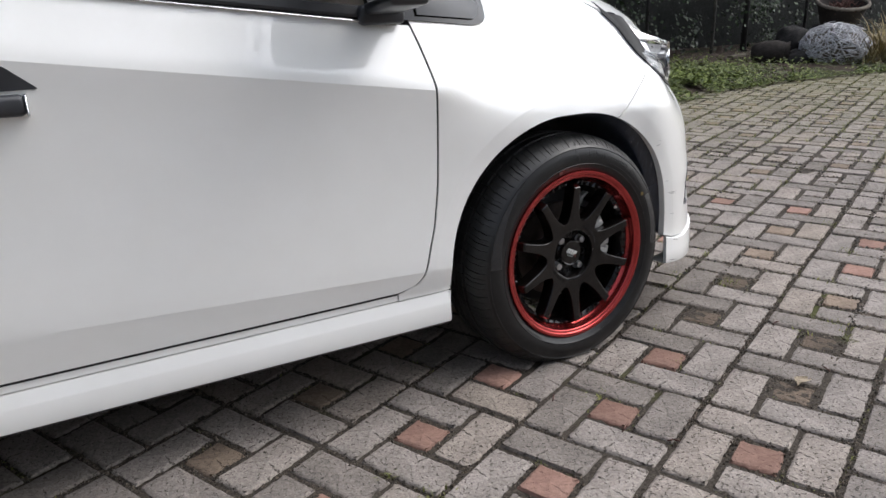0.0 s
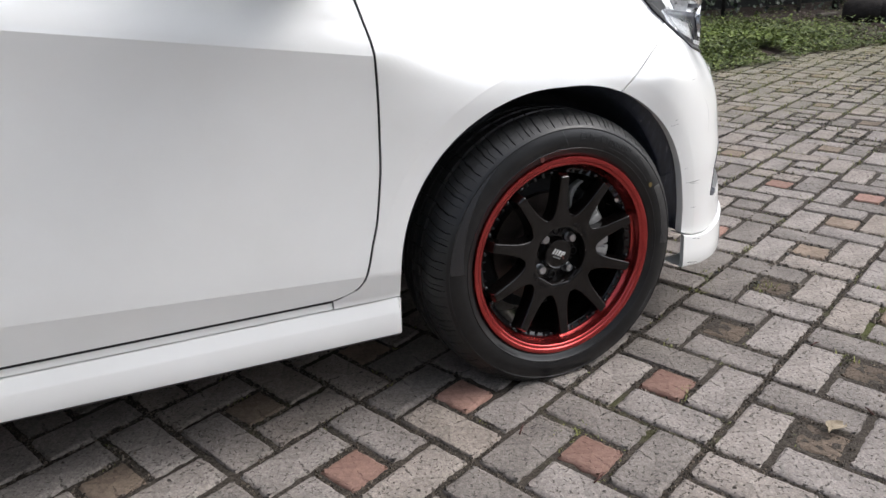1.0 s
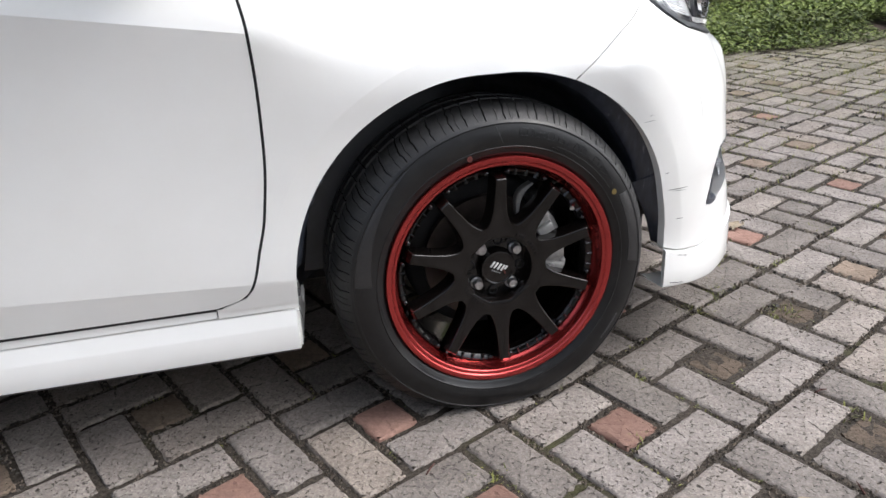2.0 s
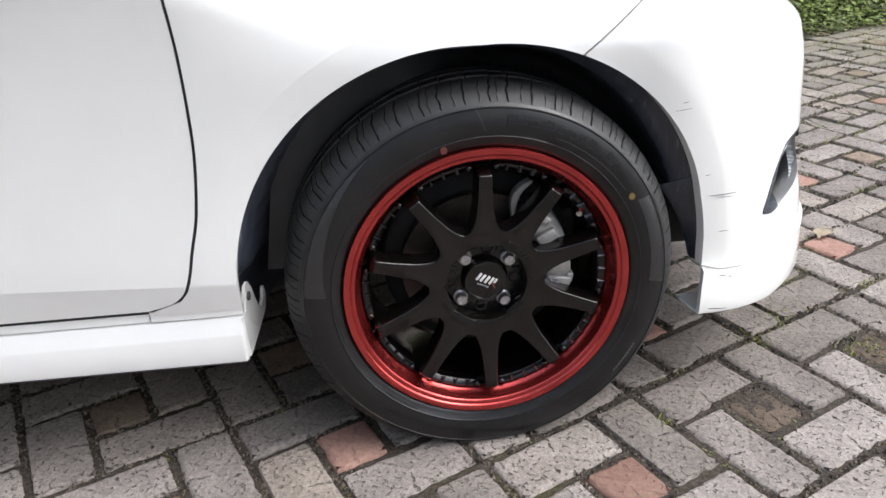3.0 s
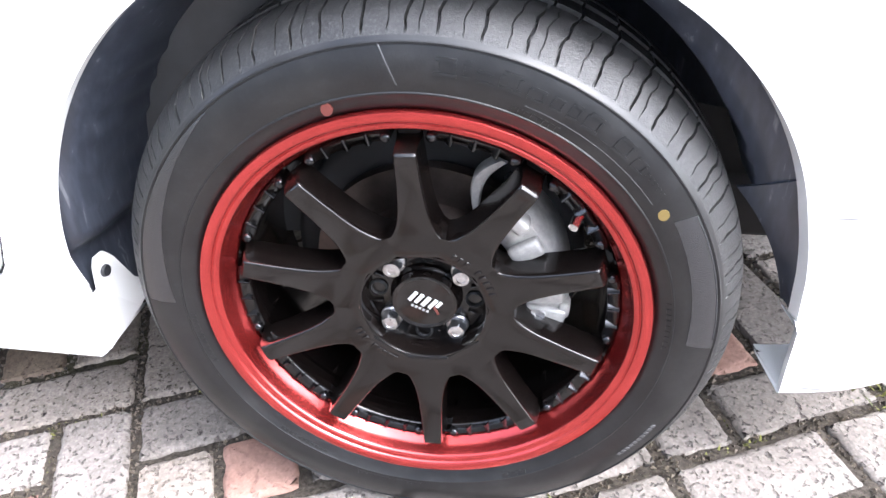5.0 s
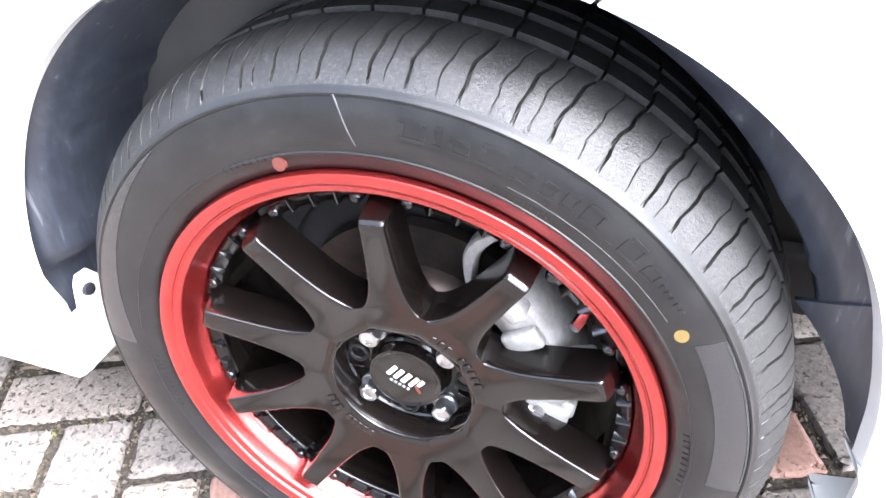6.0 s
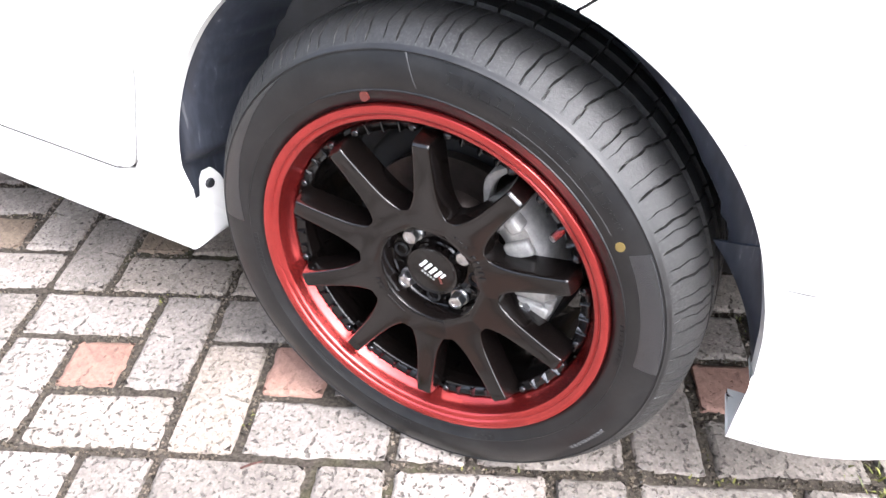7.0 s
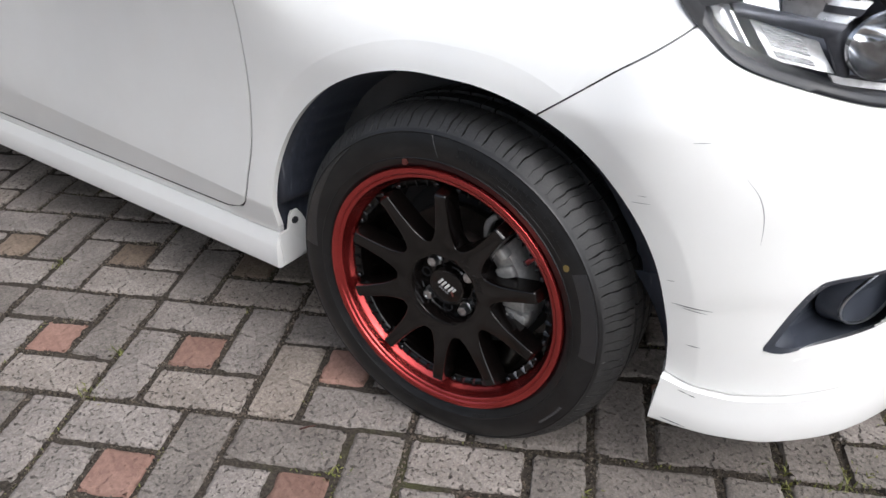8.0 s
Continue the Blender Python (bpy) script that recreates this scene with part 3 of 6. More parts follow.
def build_bumper():
    bm = bmesh.new()
    zm = 0.50
    sm = arch_s(zm)
    ss = [sm + (1.08 - sm) * (i / 260) ** 1.15 for i in range(261)]
    low = []
    for k in range(91):
        row = []
        for i, s in enumerate(ss):
            w = (s - sm) / (1.08 - sm)
            at = s
            for _ in range(8):
                floor = lip_top(max(at, 0.10)) + 0.0036
                z = floor + (zm - floor) * k / 90
                left = arch_s(z)
                at = left + (1.08 - left) * w
            row.append((at, z))
        low.append(row)

    def hole(i, j):
        s = (low[i][j][0] + low[i + 1][j + 1][0]) / 2
        z = (low[i][j][1] + low[i + 1][j + 1][1]) / 2
        # wider below and in front, where a ledge leads in
        spots = [(s, z)] + ([(s, z + 0.009), (s, z + 0.018)] if s > 0.288 and z < 0.37 else []) + ([(s - 0.009, z), (s - 0.016, z)] if s > 0.46 else [])
        return any(inside(FOG, 0.385 + (p - 0.385) / 1.03, 0.385 + (q - 0.385) / 1.03) for p, q in spots)

    def flare(s, z):
        return swell(math.hypot(s + X0, z - HUB.z) - arch_reach(math.atan2(z - HUB.z, s + X0)))

    sheet(bm, [[skin(s, z, flare(s, z)) for s, z in row] for row in low], hole)
    rows = []
    for s in [-0.099 + (sm + 0.099) * i / 24 for i in range(25)]:
        z0, z1 = arch_top(s + X0), wing_edge(s) - 0.0012
        rows.append([skin(s, z0 + (max(z1, z0) - z0) * k / 20, flare(s, z0 + (max(z1, z0) - z0) * k / 20)) for k in range(21)])
    for s in ss[1:]:
        z1 = wing_edge(s) - 0.0012
        rows.append([skin(s, zm + (z1 - zm) * k / 20, flare(s, zm + (z1 - zm) * k / 20)) for k in range(21)])
    sheet(bm, rows)
    bmesh.ops.remove_doubles(bm, verts=bm.verts, dist=0.0006)
    face_outward(bm, (0.2, 0.8, 0.45))
    hem(bm, 0.016, inward)
    bumper = part("bumper", bm, PAINT, car, "white front bumper with dark scuff marks by the wheel")

    # lower lip
    bm = bmesh.new()
    rows = []
    for i in range(61):
        s = 0.112 + 0.97 * i / 60
        a, b = lip_top(s), lip_low(s)
        prof = [(0.0, a, -0.03), (0.0, a, 0.0055), (0.03, a, 0.0085), (0.5, a, 0.0095), (0.93, a, 0.0130), (1.0, a, 0.0110), (1.0, a, -0.05)]
        rows.append([skin(s - 0.006 * k * max(0, 1 - i / 6), a - (a - b) * k, out) for k, _, out in prof])
    sheet(bm, rows)
    face_outward(bm, (0.2, 0.8, 0.3))
    hem(bm, 0.012, lambda p: (0, 1, 0) if p.x < 0.45 else (-0.3, 0.9, 0))
    part("front_lip", bm, PAINT, bumper, "white add-on chin lip")

    # fog lamp surround
    def sunk(s):
        k = min(1.0, max(0.0, (s - 0.255) / 0.15))
        return 0.022 * k * k * (3 - 2 * k)

    def cut(s, z):
        """The lamp's insert lies deep behind the blade below it and comes out to the skin at its upper edge."""
        floor = straight(((0.24, 0.322), (0.2723, 0.3192), (0.3247, 0.333), (0.442, 0.344), (0.49, 0.352)), s)
        far = straight(((0.295, 0.0), (0.3247, 0.036), (0.36, 0.073), (0.40, 0.095), (0.442, 0.113), (0.50, 0.130)), s)
        return CUT_WAY * far * min(1.0, max(0.0, (0.434 - z) / (0.434 - floor)))

    def ring(k, out, z0=0.385, s0=0.385, deep=1.0):
        return [skin(s0 + (s - s0) * k, z0 + (z - z0) * k, out - deep * sunk(s0 + (s - s0) * k)) + cut(s0 + (s - s0) * k, z0 + (z - z0) * k) for s, z in smooth_fog]

    smooth_fog = []
    for (s1, z1), (s2, z2) in zip(FOG, FOG[1:] + FOG[:1]):
        smooth_fog += [(s1 + (s2 - s1) * i / 3, z1 + (z2 - z1) * i / 3) for i in range(3)]
    bm = bmesh.new()
    loops = [ring(1.085, -0.004, deep=0), ring(1.08, 0.0030, deep=0), ring(0.95, 0.0010, deep=0), ring(0.925, -0.004, deep=0.5), ring(0.84, -0.012), ring(0.78, -0.030), ring(0.55, -0.035), ring(0.05, -0.036)]
    sheet(bm, [loop + loop[:1] for loop in loops])
    face_outward(bm, (0.2, 0.8, 0.37))
    sharpen(bm, 25)
    # the white ledge from the blade in to the insert
    ledge = bmesh.new()
    edge = [(0.385 + (s - 0.385) * 1.085, 0.385 + (z - 0.385) * 1.085) for s, z in smooth_fog]
    chain = [(s, z) for s, z in edge if s > 0.262 and (z < 0.340 or (s > 0.35 and z < 0.37) or s > 0.44)]
    chain.sort(key=lambda q: math.atan2(q[1] - 0.385, q[0] - 0.385))
    sheet(ledge, [[skin(s + (q if s > 0.475 and z > 0.355 else 0), z - (0 if s > 0.475 and z > 0.355 else q), o) for q, o in ((0.0250, -0.004), (0.0240, 0.0006), (0.0120, 0.0014))] + [skin(s, z, 0.0012 - 0.006 * u) + cut(s, z) * u for u in (0.0, 0.12, 0.35, 0.7, 1.03)] for s, z in chain])
    face_outward(ledge, (0.45, 0.30, -0.3))
    hem(ledge, 0.003, lambda p: (0, 0, -1))
    part("fog_lamp_ledge", ledge, PAINT, bumper, "white ledge under the fog lamp")
    part("fog_lamp_surround", bm, SATIN, bumper, "black recessed fog lamp surround")
    # oval blanking cap with a bright raised rim, canted with the recess
    def oval(k, out, lift=0.0):
        cant = radians(30)
        spots = [(0.435 + k * (0.080 * math.cos(q) * math.cos(cant) - 0.036 * math.sin(q) * math.sin(cant)), 0.393 + k * (0.066 * math.cos(q) * math.sin(cant) + 0.036 * math.sin(q) * math.cos(cant))) for q in np.linspace(0, 2 * math.pi, 37)]
        return [skin(s, z, out + 0.004) + cut(s, z) * 0.65 for s, z in spots]

    for name, mat, loops, label in (("fog_lamp_blank", SATIN, ((1.25, -0.046), (1.05, -0.020), (0.98, -0.014), (0.90, -0.016), (0.60, -0.022), (0.02, -0.024)), "oval dark blanking cap"), ("fog_lamp_rim", SILVER, ((1.005, -0.020), (1.01, -0.0125), (0.985, -0.0105), (0.955, -0.0115), (0.95, -0.016)), "bright thin rim")):
        bm = bmesh.new()
        sheet(bm, [oval(k, out) for k, out in loops])
        bmesh.ops.remove_doubles(bm, verts=bm.verts, dist=0.0003)
        face_outward(bm, (0.2, 0.8, 0.37))
        sharpen(bm, 30)
        part(name, bm, mat, bumper, label)
    # fine grey line painting the reflection edge along the fold round the corner
    bm = bmesh.new()
    fold_edge = ((0.0, 0.184, 0.584), (0.3, 0.2046, 0.5603), (0.6, 0.2143, 0.5335), (0.8, 0.2166, 0.5134), (1.0, 0.2172, 0.494))
    sheet(bm, [[skin(along([(q[0], q[1]) for q in fold_edge], u) + k * 0.0007 * math.sin(math.pi * (0.05 + 0.9 * u)), along([(q[0], q[2]) for q in fold_edge], u), 0.0016) for k in (-1, 1)] for u in np.linspace(0, 1, 16)])
    face_outward(bm, (0.2, 0.8, 0.5))
    part("fold_line", bm, GREY_MARK, bumper, "fine grey line drawn for the reflection edge on the bumper fold")
    # scuff marks
    for s, z, length, tall, tilt in ((0.1174, 0.3885, 0.056, 0.0016, -3.5), (0.131, 0.3845, 0.036, 0.0010, -8), (0.1406, 0.3197, 0.019, 0.0014, -3), (0.106, 0.425, 0.010, 0.0010, 3), (0.137, 0.2443, 0.012, 0.0016, -14), (0.151, 0.2405, 0.010, 0.0016, -12), (0.0414, 0.5358, 0.026, 0.0008, 6), (0.05, 0.548, 0.012, 0.0007, 4), (0.1097, 0.629, 0.021, 0.0007, 2), (0.1125, 0.1875, 0.045, 0.0018, -11)):
        bm = bmesh.new()
        t = math.tan(radians(tilt))
        o = 0.0150 if z < 0.26 else 0.0012
        rows = [[skin(s + length * u, z + t * length * u + k * tall * math.sin(math.pi * (0.1 + 0.8 * u)) * 0.5, o + flare(s + length * u, z)) for k in (-1, 1)] for u in np.linspace(0, 1, 7)]
        sheet(bm, rows)
        face_outward(bm, (0.2, 0.8, 0.4))
        part("scuff_mark", bm, SCUFF, bumper, "dark rubbed scratch")


def build_headlight():
    def top(s):
        return straight(((-0.031, 0.886), (0.05, 0.880), (0.20, 0.850), (0.35, 0.810), (0.50, 0.770)), s)

    def bottom(s):
        return straight(LAMP_REAR, s) if s < 0.088 else lamp_low(s)

    ss = np.linspace(-0.029, 0.50, 45)

    def band(k0, k1, out0, out1, n=10, s0=-0.029, s1=0.50, m=45):
        rows = []
        for s in np.linspace(s0, s1, m):
            b, t = bottom(s), max(top(s), bottom(s) + 0.003)
            rows.append([skin(s, b + (t - b) * (k0 + (k1 - k0) * j / n), out0 + (out1 - out0) * j / n) for j in range(n + 1)])
        return rows

    def bulge(s, z):
        """The lens stands proud of the body round the corner."""
        k = min(1.0, max(0.0, (s - 0.08) / 0.25))
        return 0.095 * k * k * (3 - 2 * k) * min(1.0, max(0.0, min((z - lamp_low(max(s, 0.09)) - 0.01) / 0.12, (0.87 - z) / 0.08)))

    def lens_rows():
        rows = []
        for s in np.linspace(0.105, 0.50, 60):
            b, t = bottom(s), max(top(s), bottom(s) + 0.003)
            rows.append([skin(s, b + (t - b) * k, 0.003 + bulge(s, b + (t - b) * k) * (1 if k < 0.9 else 0.4)) for k in np.linspace(0.08, 1, 16)])
        return rows

    bm = bmesh.new()
    sheet(bm, band(0.0, 1.0, -0.045, -0.060))
    face_outward(bm, (0.1, 0.8, 0.6))
    hem(bm, 0.05, lambda p: tuple(-v for v in inward(p)))
    lamp = part("headlight", bm, HOUSING, car, "clear headlight with chrome reflectors in a black housing")
    # rubber-edged rim along the lower side
    bm = bmesh.new()
    rows = []
    for s in ss:
        b = bottom(s)
        deep = 1.0 + 0.7 * min(1.0, max(0.0, (0.11 - s) / 0.04))
        rows.append([skin(s, b + h * deep, o) for h, o in ((-0.001, -0.012), (0.0, 0.004), (0.006, 0.006), (0.016, 0.003), (0.019, -0.010))])
    sheet(bm, rows)
    face_outward(bm, (0.1, 0.8, 0.6))
    part("lamp_rim", bm, TRIM, lamp, "satin black rim")
    bm = bmesh.new()
    sheet(bm, [[skin(s, straight(LAMP_REAR, s) + h, o) for h, o in ((-0.001, 0.0), (0.0, 0.0085), (0.010, 0.0105), (0.020, 0.0085), (0.021, 0.0))] for s in np.linspace(-0.030, 0.094, 24)])
    face_outward(bm, (0.1, 0.8, 0.6))
    part("rear_edge", bm, UNDER, lamp, "dull black edge")
    # pieces behind the lens: each spans four corners given as s, z
    def facet(name, corners, mat, label, depth, n=12, m=8, relief=None, thick=0.006, smooth=True):
        bm = bmesh.new()
        (s0, z0), (s1, z1), (s2, z2), (s3, z3) = corners
        rows = []
        for i in range(n + 1):
            u = i / n
            row = []
            for j in range(m + 1):
                v = j / m
                s = (s0 * (1 - u) + s1 * u) * (1 - v) + (s3 * (1 - u) + s2 * u) * v
                z = (z0 * (1 - u) + z1 * u) * (1 - v) + (z3 * (1 - u) + z2 * u) * v
                row.append(skin(s, z, depth + bulge(s, z) + (relief(u, v) if relief else 0.0)))
            rows.append(row)
        sheet(bm, rows)
        face_outward(bm, (0.1, 0.8, 0.6))
        hem(bm, thick, inward, 25)
        part(name, bm, mat, lamp, label, smooth)

    facet("inner_trim", ((0.092, 0.780), (0.133, 0.770), (0.168, 0.728), (0.128, 0.738)), SILVER, "plain silvered trim", -0.010, relief=lambda u, v: -0.004 * math.sin(math.pi * u))
    facet("trim_edge", ((0.134, 0.766), (0.140, 0.765), (0.174, 0.727), (0.168, 0.729)), REFLECTOR, "bright edge", -0.006, 2, 8)
    rib = lambda u, v: (0.0022 if int(v * 22) % 2 and 0.14 < u < 0.74 and 0.12 < v < 0.9 else 0.0) - 0.006 * math.sin(math.pi * v)
    facet("indicator_reflector", ((0.170, 0.755), (0.290, 0.733), (0.322, 0.695), (0.210, 0.711)), REFLECTOR, "ribbed white reflector", -0.012, 30, 22, rib, smooth=False)
    facet("lamp_bar", ((0.136, 0.775), (0.325, 0.757), (0.298, 0.738), (0.150, 0.760)), LAMP_FRAME, "dark grey bar", -0.006, 14, 6, lambda u, v: 0.004 * math.sin(math.pi * v))
    facet("bowl_frame", ((0.296, 0.739), (0.322, 0.755), (0.341, 0.692), (0.322, 0.693)), LAMP_FRAME, "dark grey frame", -0.006, 6, 10, lambda u, v: 0.003 * math.sin(math.pi * u))
    facet("bowl_frame", ((0.322, 0.697), (0.54, 0.678), (0.54, 0.664), (0.325, 0.689)), LAMP_FRAME, "dark grey frame", -0.006, 14, 4)
    facet("lower_trim", ((0.308, 0.696), (0.54, 0.663), (0.54, 0.655), (0.318, 0.685)), REFLECTOR, "white strip", -0.004, 14, 4)
    pieces = (
        (((0.150, 0.797), (0.222, 0.792), (0.226, 0.763), (0.160, 0.771)), SILVER, -0.022),
        (((0.230, 0.791), (0.300, 0.786), (0.276, 0.759), (0.230, 0.763)), SILVER, -0.016),
        (((0.303, 0.786), (0.372, 0.780), (0.328, 0.755), (0.280, 0.759)), SILVER, -0.022),
        (((0.150, 0.835), (0.330, 0.815), (0.345, 0.788), (0.150, 0.801)), CHROME, -0.026),
        (((0.34, 0.815), (0.48, 0.795), (0.48, 0.775), (0.36, 0.787)), CHROME, -0.022),
        (((0.290, 0.7795), (0.345, 0.7755), (0.335, 0.7675), (0.288, 0.771)), LAMP_FRAME, -0.008),
    )
    for k, (c, mat, d) in enumerate(pieces):
        facet("upper_reflector", c, mat, "faceted chrome reflector", d, 9, 6, lambda u, v, k=k: 0.007 * (u if k % 2 else v))
    facet("rear_panel", ((-0.020, 0.882), (0.130, 0.868), (0.150, 0.778), (0.086, 0.772)), UNDER, "dark satin panel", 0.005, 12, 8)
    facet("marker_lens", ((0.018, 0.846), (0.110, 0.838), (0.140, 0.795), (0.090, 0.790)), GLOSS, "dark side marker", -0.004, 10, 6)
    facet("inner_trim", ((0.10, 0.788), (0.145, 0.790), (0.15, 0.783), (0.098, 0.778)), REFLECTOR, "plain silvered trim", -0.008, 6, 3)
    bm = bmesh.new()
    loops = ((1.06, -0.006), (1.03, 0.000), (1.0, -0.002), (0.94, -0.012), (0.90, -0.026), (0.75, -0.045), (0.5, -0.060), (0.28, -0.067), (0.02, -0.069))
    sheet(bm, [[skin(0.390 + k * 0.069 * math.cos(q), 0.731 + k * 0.041 * math.sin(q), d + bulge(0.390, 0.731 + k * 0.041 * math.sin(q))) for q in np.linspace(0, 2 * math.pi, 49)] for k, d in loops])
    bmesh.ops.remove_doubles(bm, verts=bm.verts, dist=0.0003)
    face_outward(bm, (0.1, 0.8, 0.6))
    sharpen(bm, 50)
    part("projector", bm, CHROME, lamp, "round projector in a chrome bowl")
    bm = bmesh.new()
    sheet(bm, [[p for p in row] for row in lens_rows()])
    face_outward(bm, (0.1, 0.8, 0.6))
    hem(bm, 0.004, inward)
    lens = part("lamp_lens", bm, GLASS, lamp, "clear lens")
    lens.visible_shadow = False


def build_hood():
    bm = bmesh.new()
    rows = []
    for i in range(25):
        u = i / 24
        x = -0.50 + 1.05 * u
        z0 = straight(((-0.5, 0.985), (-0.1, 0.962), (0.16, 0.930), (0.22, 0.900), (0.35, 0.858), (0.45, 0.825), (0.55, 0.79)), x)
        y0 = straight(((-0.5, 0.165), (-0.1, 0.25), (0.16, 0.245), (0.22, 0.215), (0.35, 0.235), (0.45, 0.27), (0.55, 0.36)), x)
        row = []
        for j in range(31):
            v = j / 30
            y = y0 + (1.66 - 2 * y0 + 0.0) * v
            rise = (0.075 + 0.05 * (1 - u)) * (1 - (2 * v - 1) ** 4)
            row.append((x + 0.10 * math.sin(math.pi * v) * u, y, z0 + rise))
        rows.append(row)
    sheet(bm, rows)
    face_outward(bm, (0, 0.8, 0))
    hem(bm, 0.02, lambda p: (0, 0, -1))
    part("hood", bm, PAINT, car, "white bonnet")


FOOT = -0.5105


def build_sill():
    # the body's own narrow sill strip, then the add-on skirt
    bm = bmesh.new()
    rows = [[(x, y, z) for y, z in ((0.03, 0.2955), (-0.008, 0.2948), (-0.0175, 0.2905), (-0.0195, 0.2770), (-0.0120, 0.2762))] for x in np.linspace(-3.0, FOOT - 0.0022, 30)]
    sheet(bm, rows)
    face_outward(bm, (-1.5, 0.4, 0.25))
    sharpen(bm, 30)
    part("sill", bm, PAINT, car, "white sill strip under the door")
    # the wing's lower end comes down to the skirt in front of the strip
    bm = bmesh.new()
    xs = np.linspace(FOOT, -0.3735, 14)
    sheet(bm, [[skin(x - X0, z, 0.2 * swell(abs(x) - arch_reach(math.pi) + 0.0005) - 0.0010) for z in np.linspace(0.2768, 0.2945, 5)] for x in xs])
    face_outward(bm, (-0.4, 0.9, 0.28))
    hem(bm, 0.010, inward, 40)
    part("fender_foot", bm, PAINT, car, "white lower end of the wing")
    # black strip behind the joint between sill and skirt
    bm = bmesh.new()
    block(bm, (-1.705, -0.002, 0.282), (2.59, 0.006, 0.024), None, 0.001)
    part("joint_backing", bm, UNDER, car, "black strip behind the joint")
    bm = bmesh.new()
    prof = ((-0.006, 0.2735), (-0.0172, 0.2735), (-0.0190, 0.2725), (-0.0232, 0.2620), (-0.0288, 0.2475), (-0.0298, 0.2445), (-0.0316, 0.222), (-0.0328, 0.2040), (-0.0318, 0.1995), (-0.026, 0.1955), (0.07, 0.193))
    rows = [[(x, y, z) for y, z in prof] for x in np.linspace(-3.0, -0.379, 40)]
    rows.append([(-0.379 + 0.002, y * 0.9, 0.235 + (z - 0.235) * 0.97) for y, z in prof])
    # front end returns inward
    rows.append([(-0.379 + (0.004 + 0.045 * max(0, 0.28 - z) / 0.09 * 0), 0.035 + 0.012 * k / 10, 0.27 - (0.27 - 0.20) * k / 10) for k, (y, z) in enumerate(prof)])
    sheet(bm, rows)
    face_outward(bm, (-1.5, 0.4, 0.235))
    sharpen(bm, 35)
    skirt = part("side_skirt", bm, PAINT, car, "white add-on side skirt")
    bm = bmesh.new()
    rows = [[(x, y, z) for y, z in ((-0.0270, 0.1962), (-0.0262, 0.1930), (-0.004, 0.1895), (0.006, 0.193))] for x in np.linspace(-3.0, -0.381, 20)]
    sheet(bm, rows)
    face_outward(bm, (-1.5, 0.1, 0.25))
    part("skirt_edge", bm, TRIM, skirt, "dark lower edge")
    bm = bmesh.new()
    outline = [(-0.018, 0.199), (0.045, 0.212), (0.080, 0.226), (0.092, 0.252), (0.089, 0.266), (0.084, 0.265), (0.078, 0.248), (0.064, 0.240), (0.052, 0.252), (0.036, 0.294), (0.027, 0.308), (0.014, 0.308), (0.008, 0.298), (0.002, 0.272), (-0.022, 0.272)]
    lo = [bm.verts.new((-0.3785 + 0.35 * max(0, y) * 0.5, y, z)) for y, z in outline]
    up = [bm.verts.new((-0.3735 + 0.35 * max(0, y) * 0.5, y, z)) for y, z in outline]
    bm.faces.new(up)
    bm.faces.new(lo[::-1])
    for a, b, c, d in zip(lo, lo[1:] + lo[:1], up[1:] + up[:1], up):
        bm.faces.new((a, b, c, d))
    bmesh.ops.recalc_face_normals(bm, faces=bm.faces)
    part("skirt_tab", bm, PAINT, skirt, "white fixing tab", False)
    bm = bmesh.new()
    rod(bm, (-0.3735, 0.019, 0.287), (-0.3675, 0.019, 0.287), 0.0088, 14, 0.0065)
    part("tab_screw", bm, TRIM, skirt, "black screw head", False)


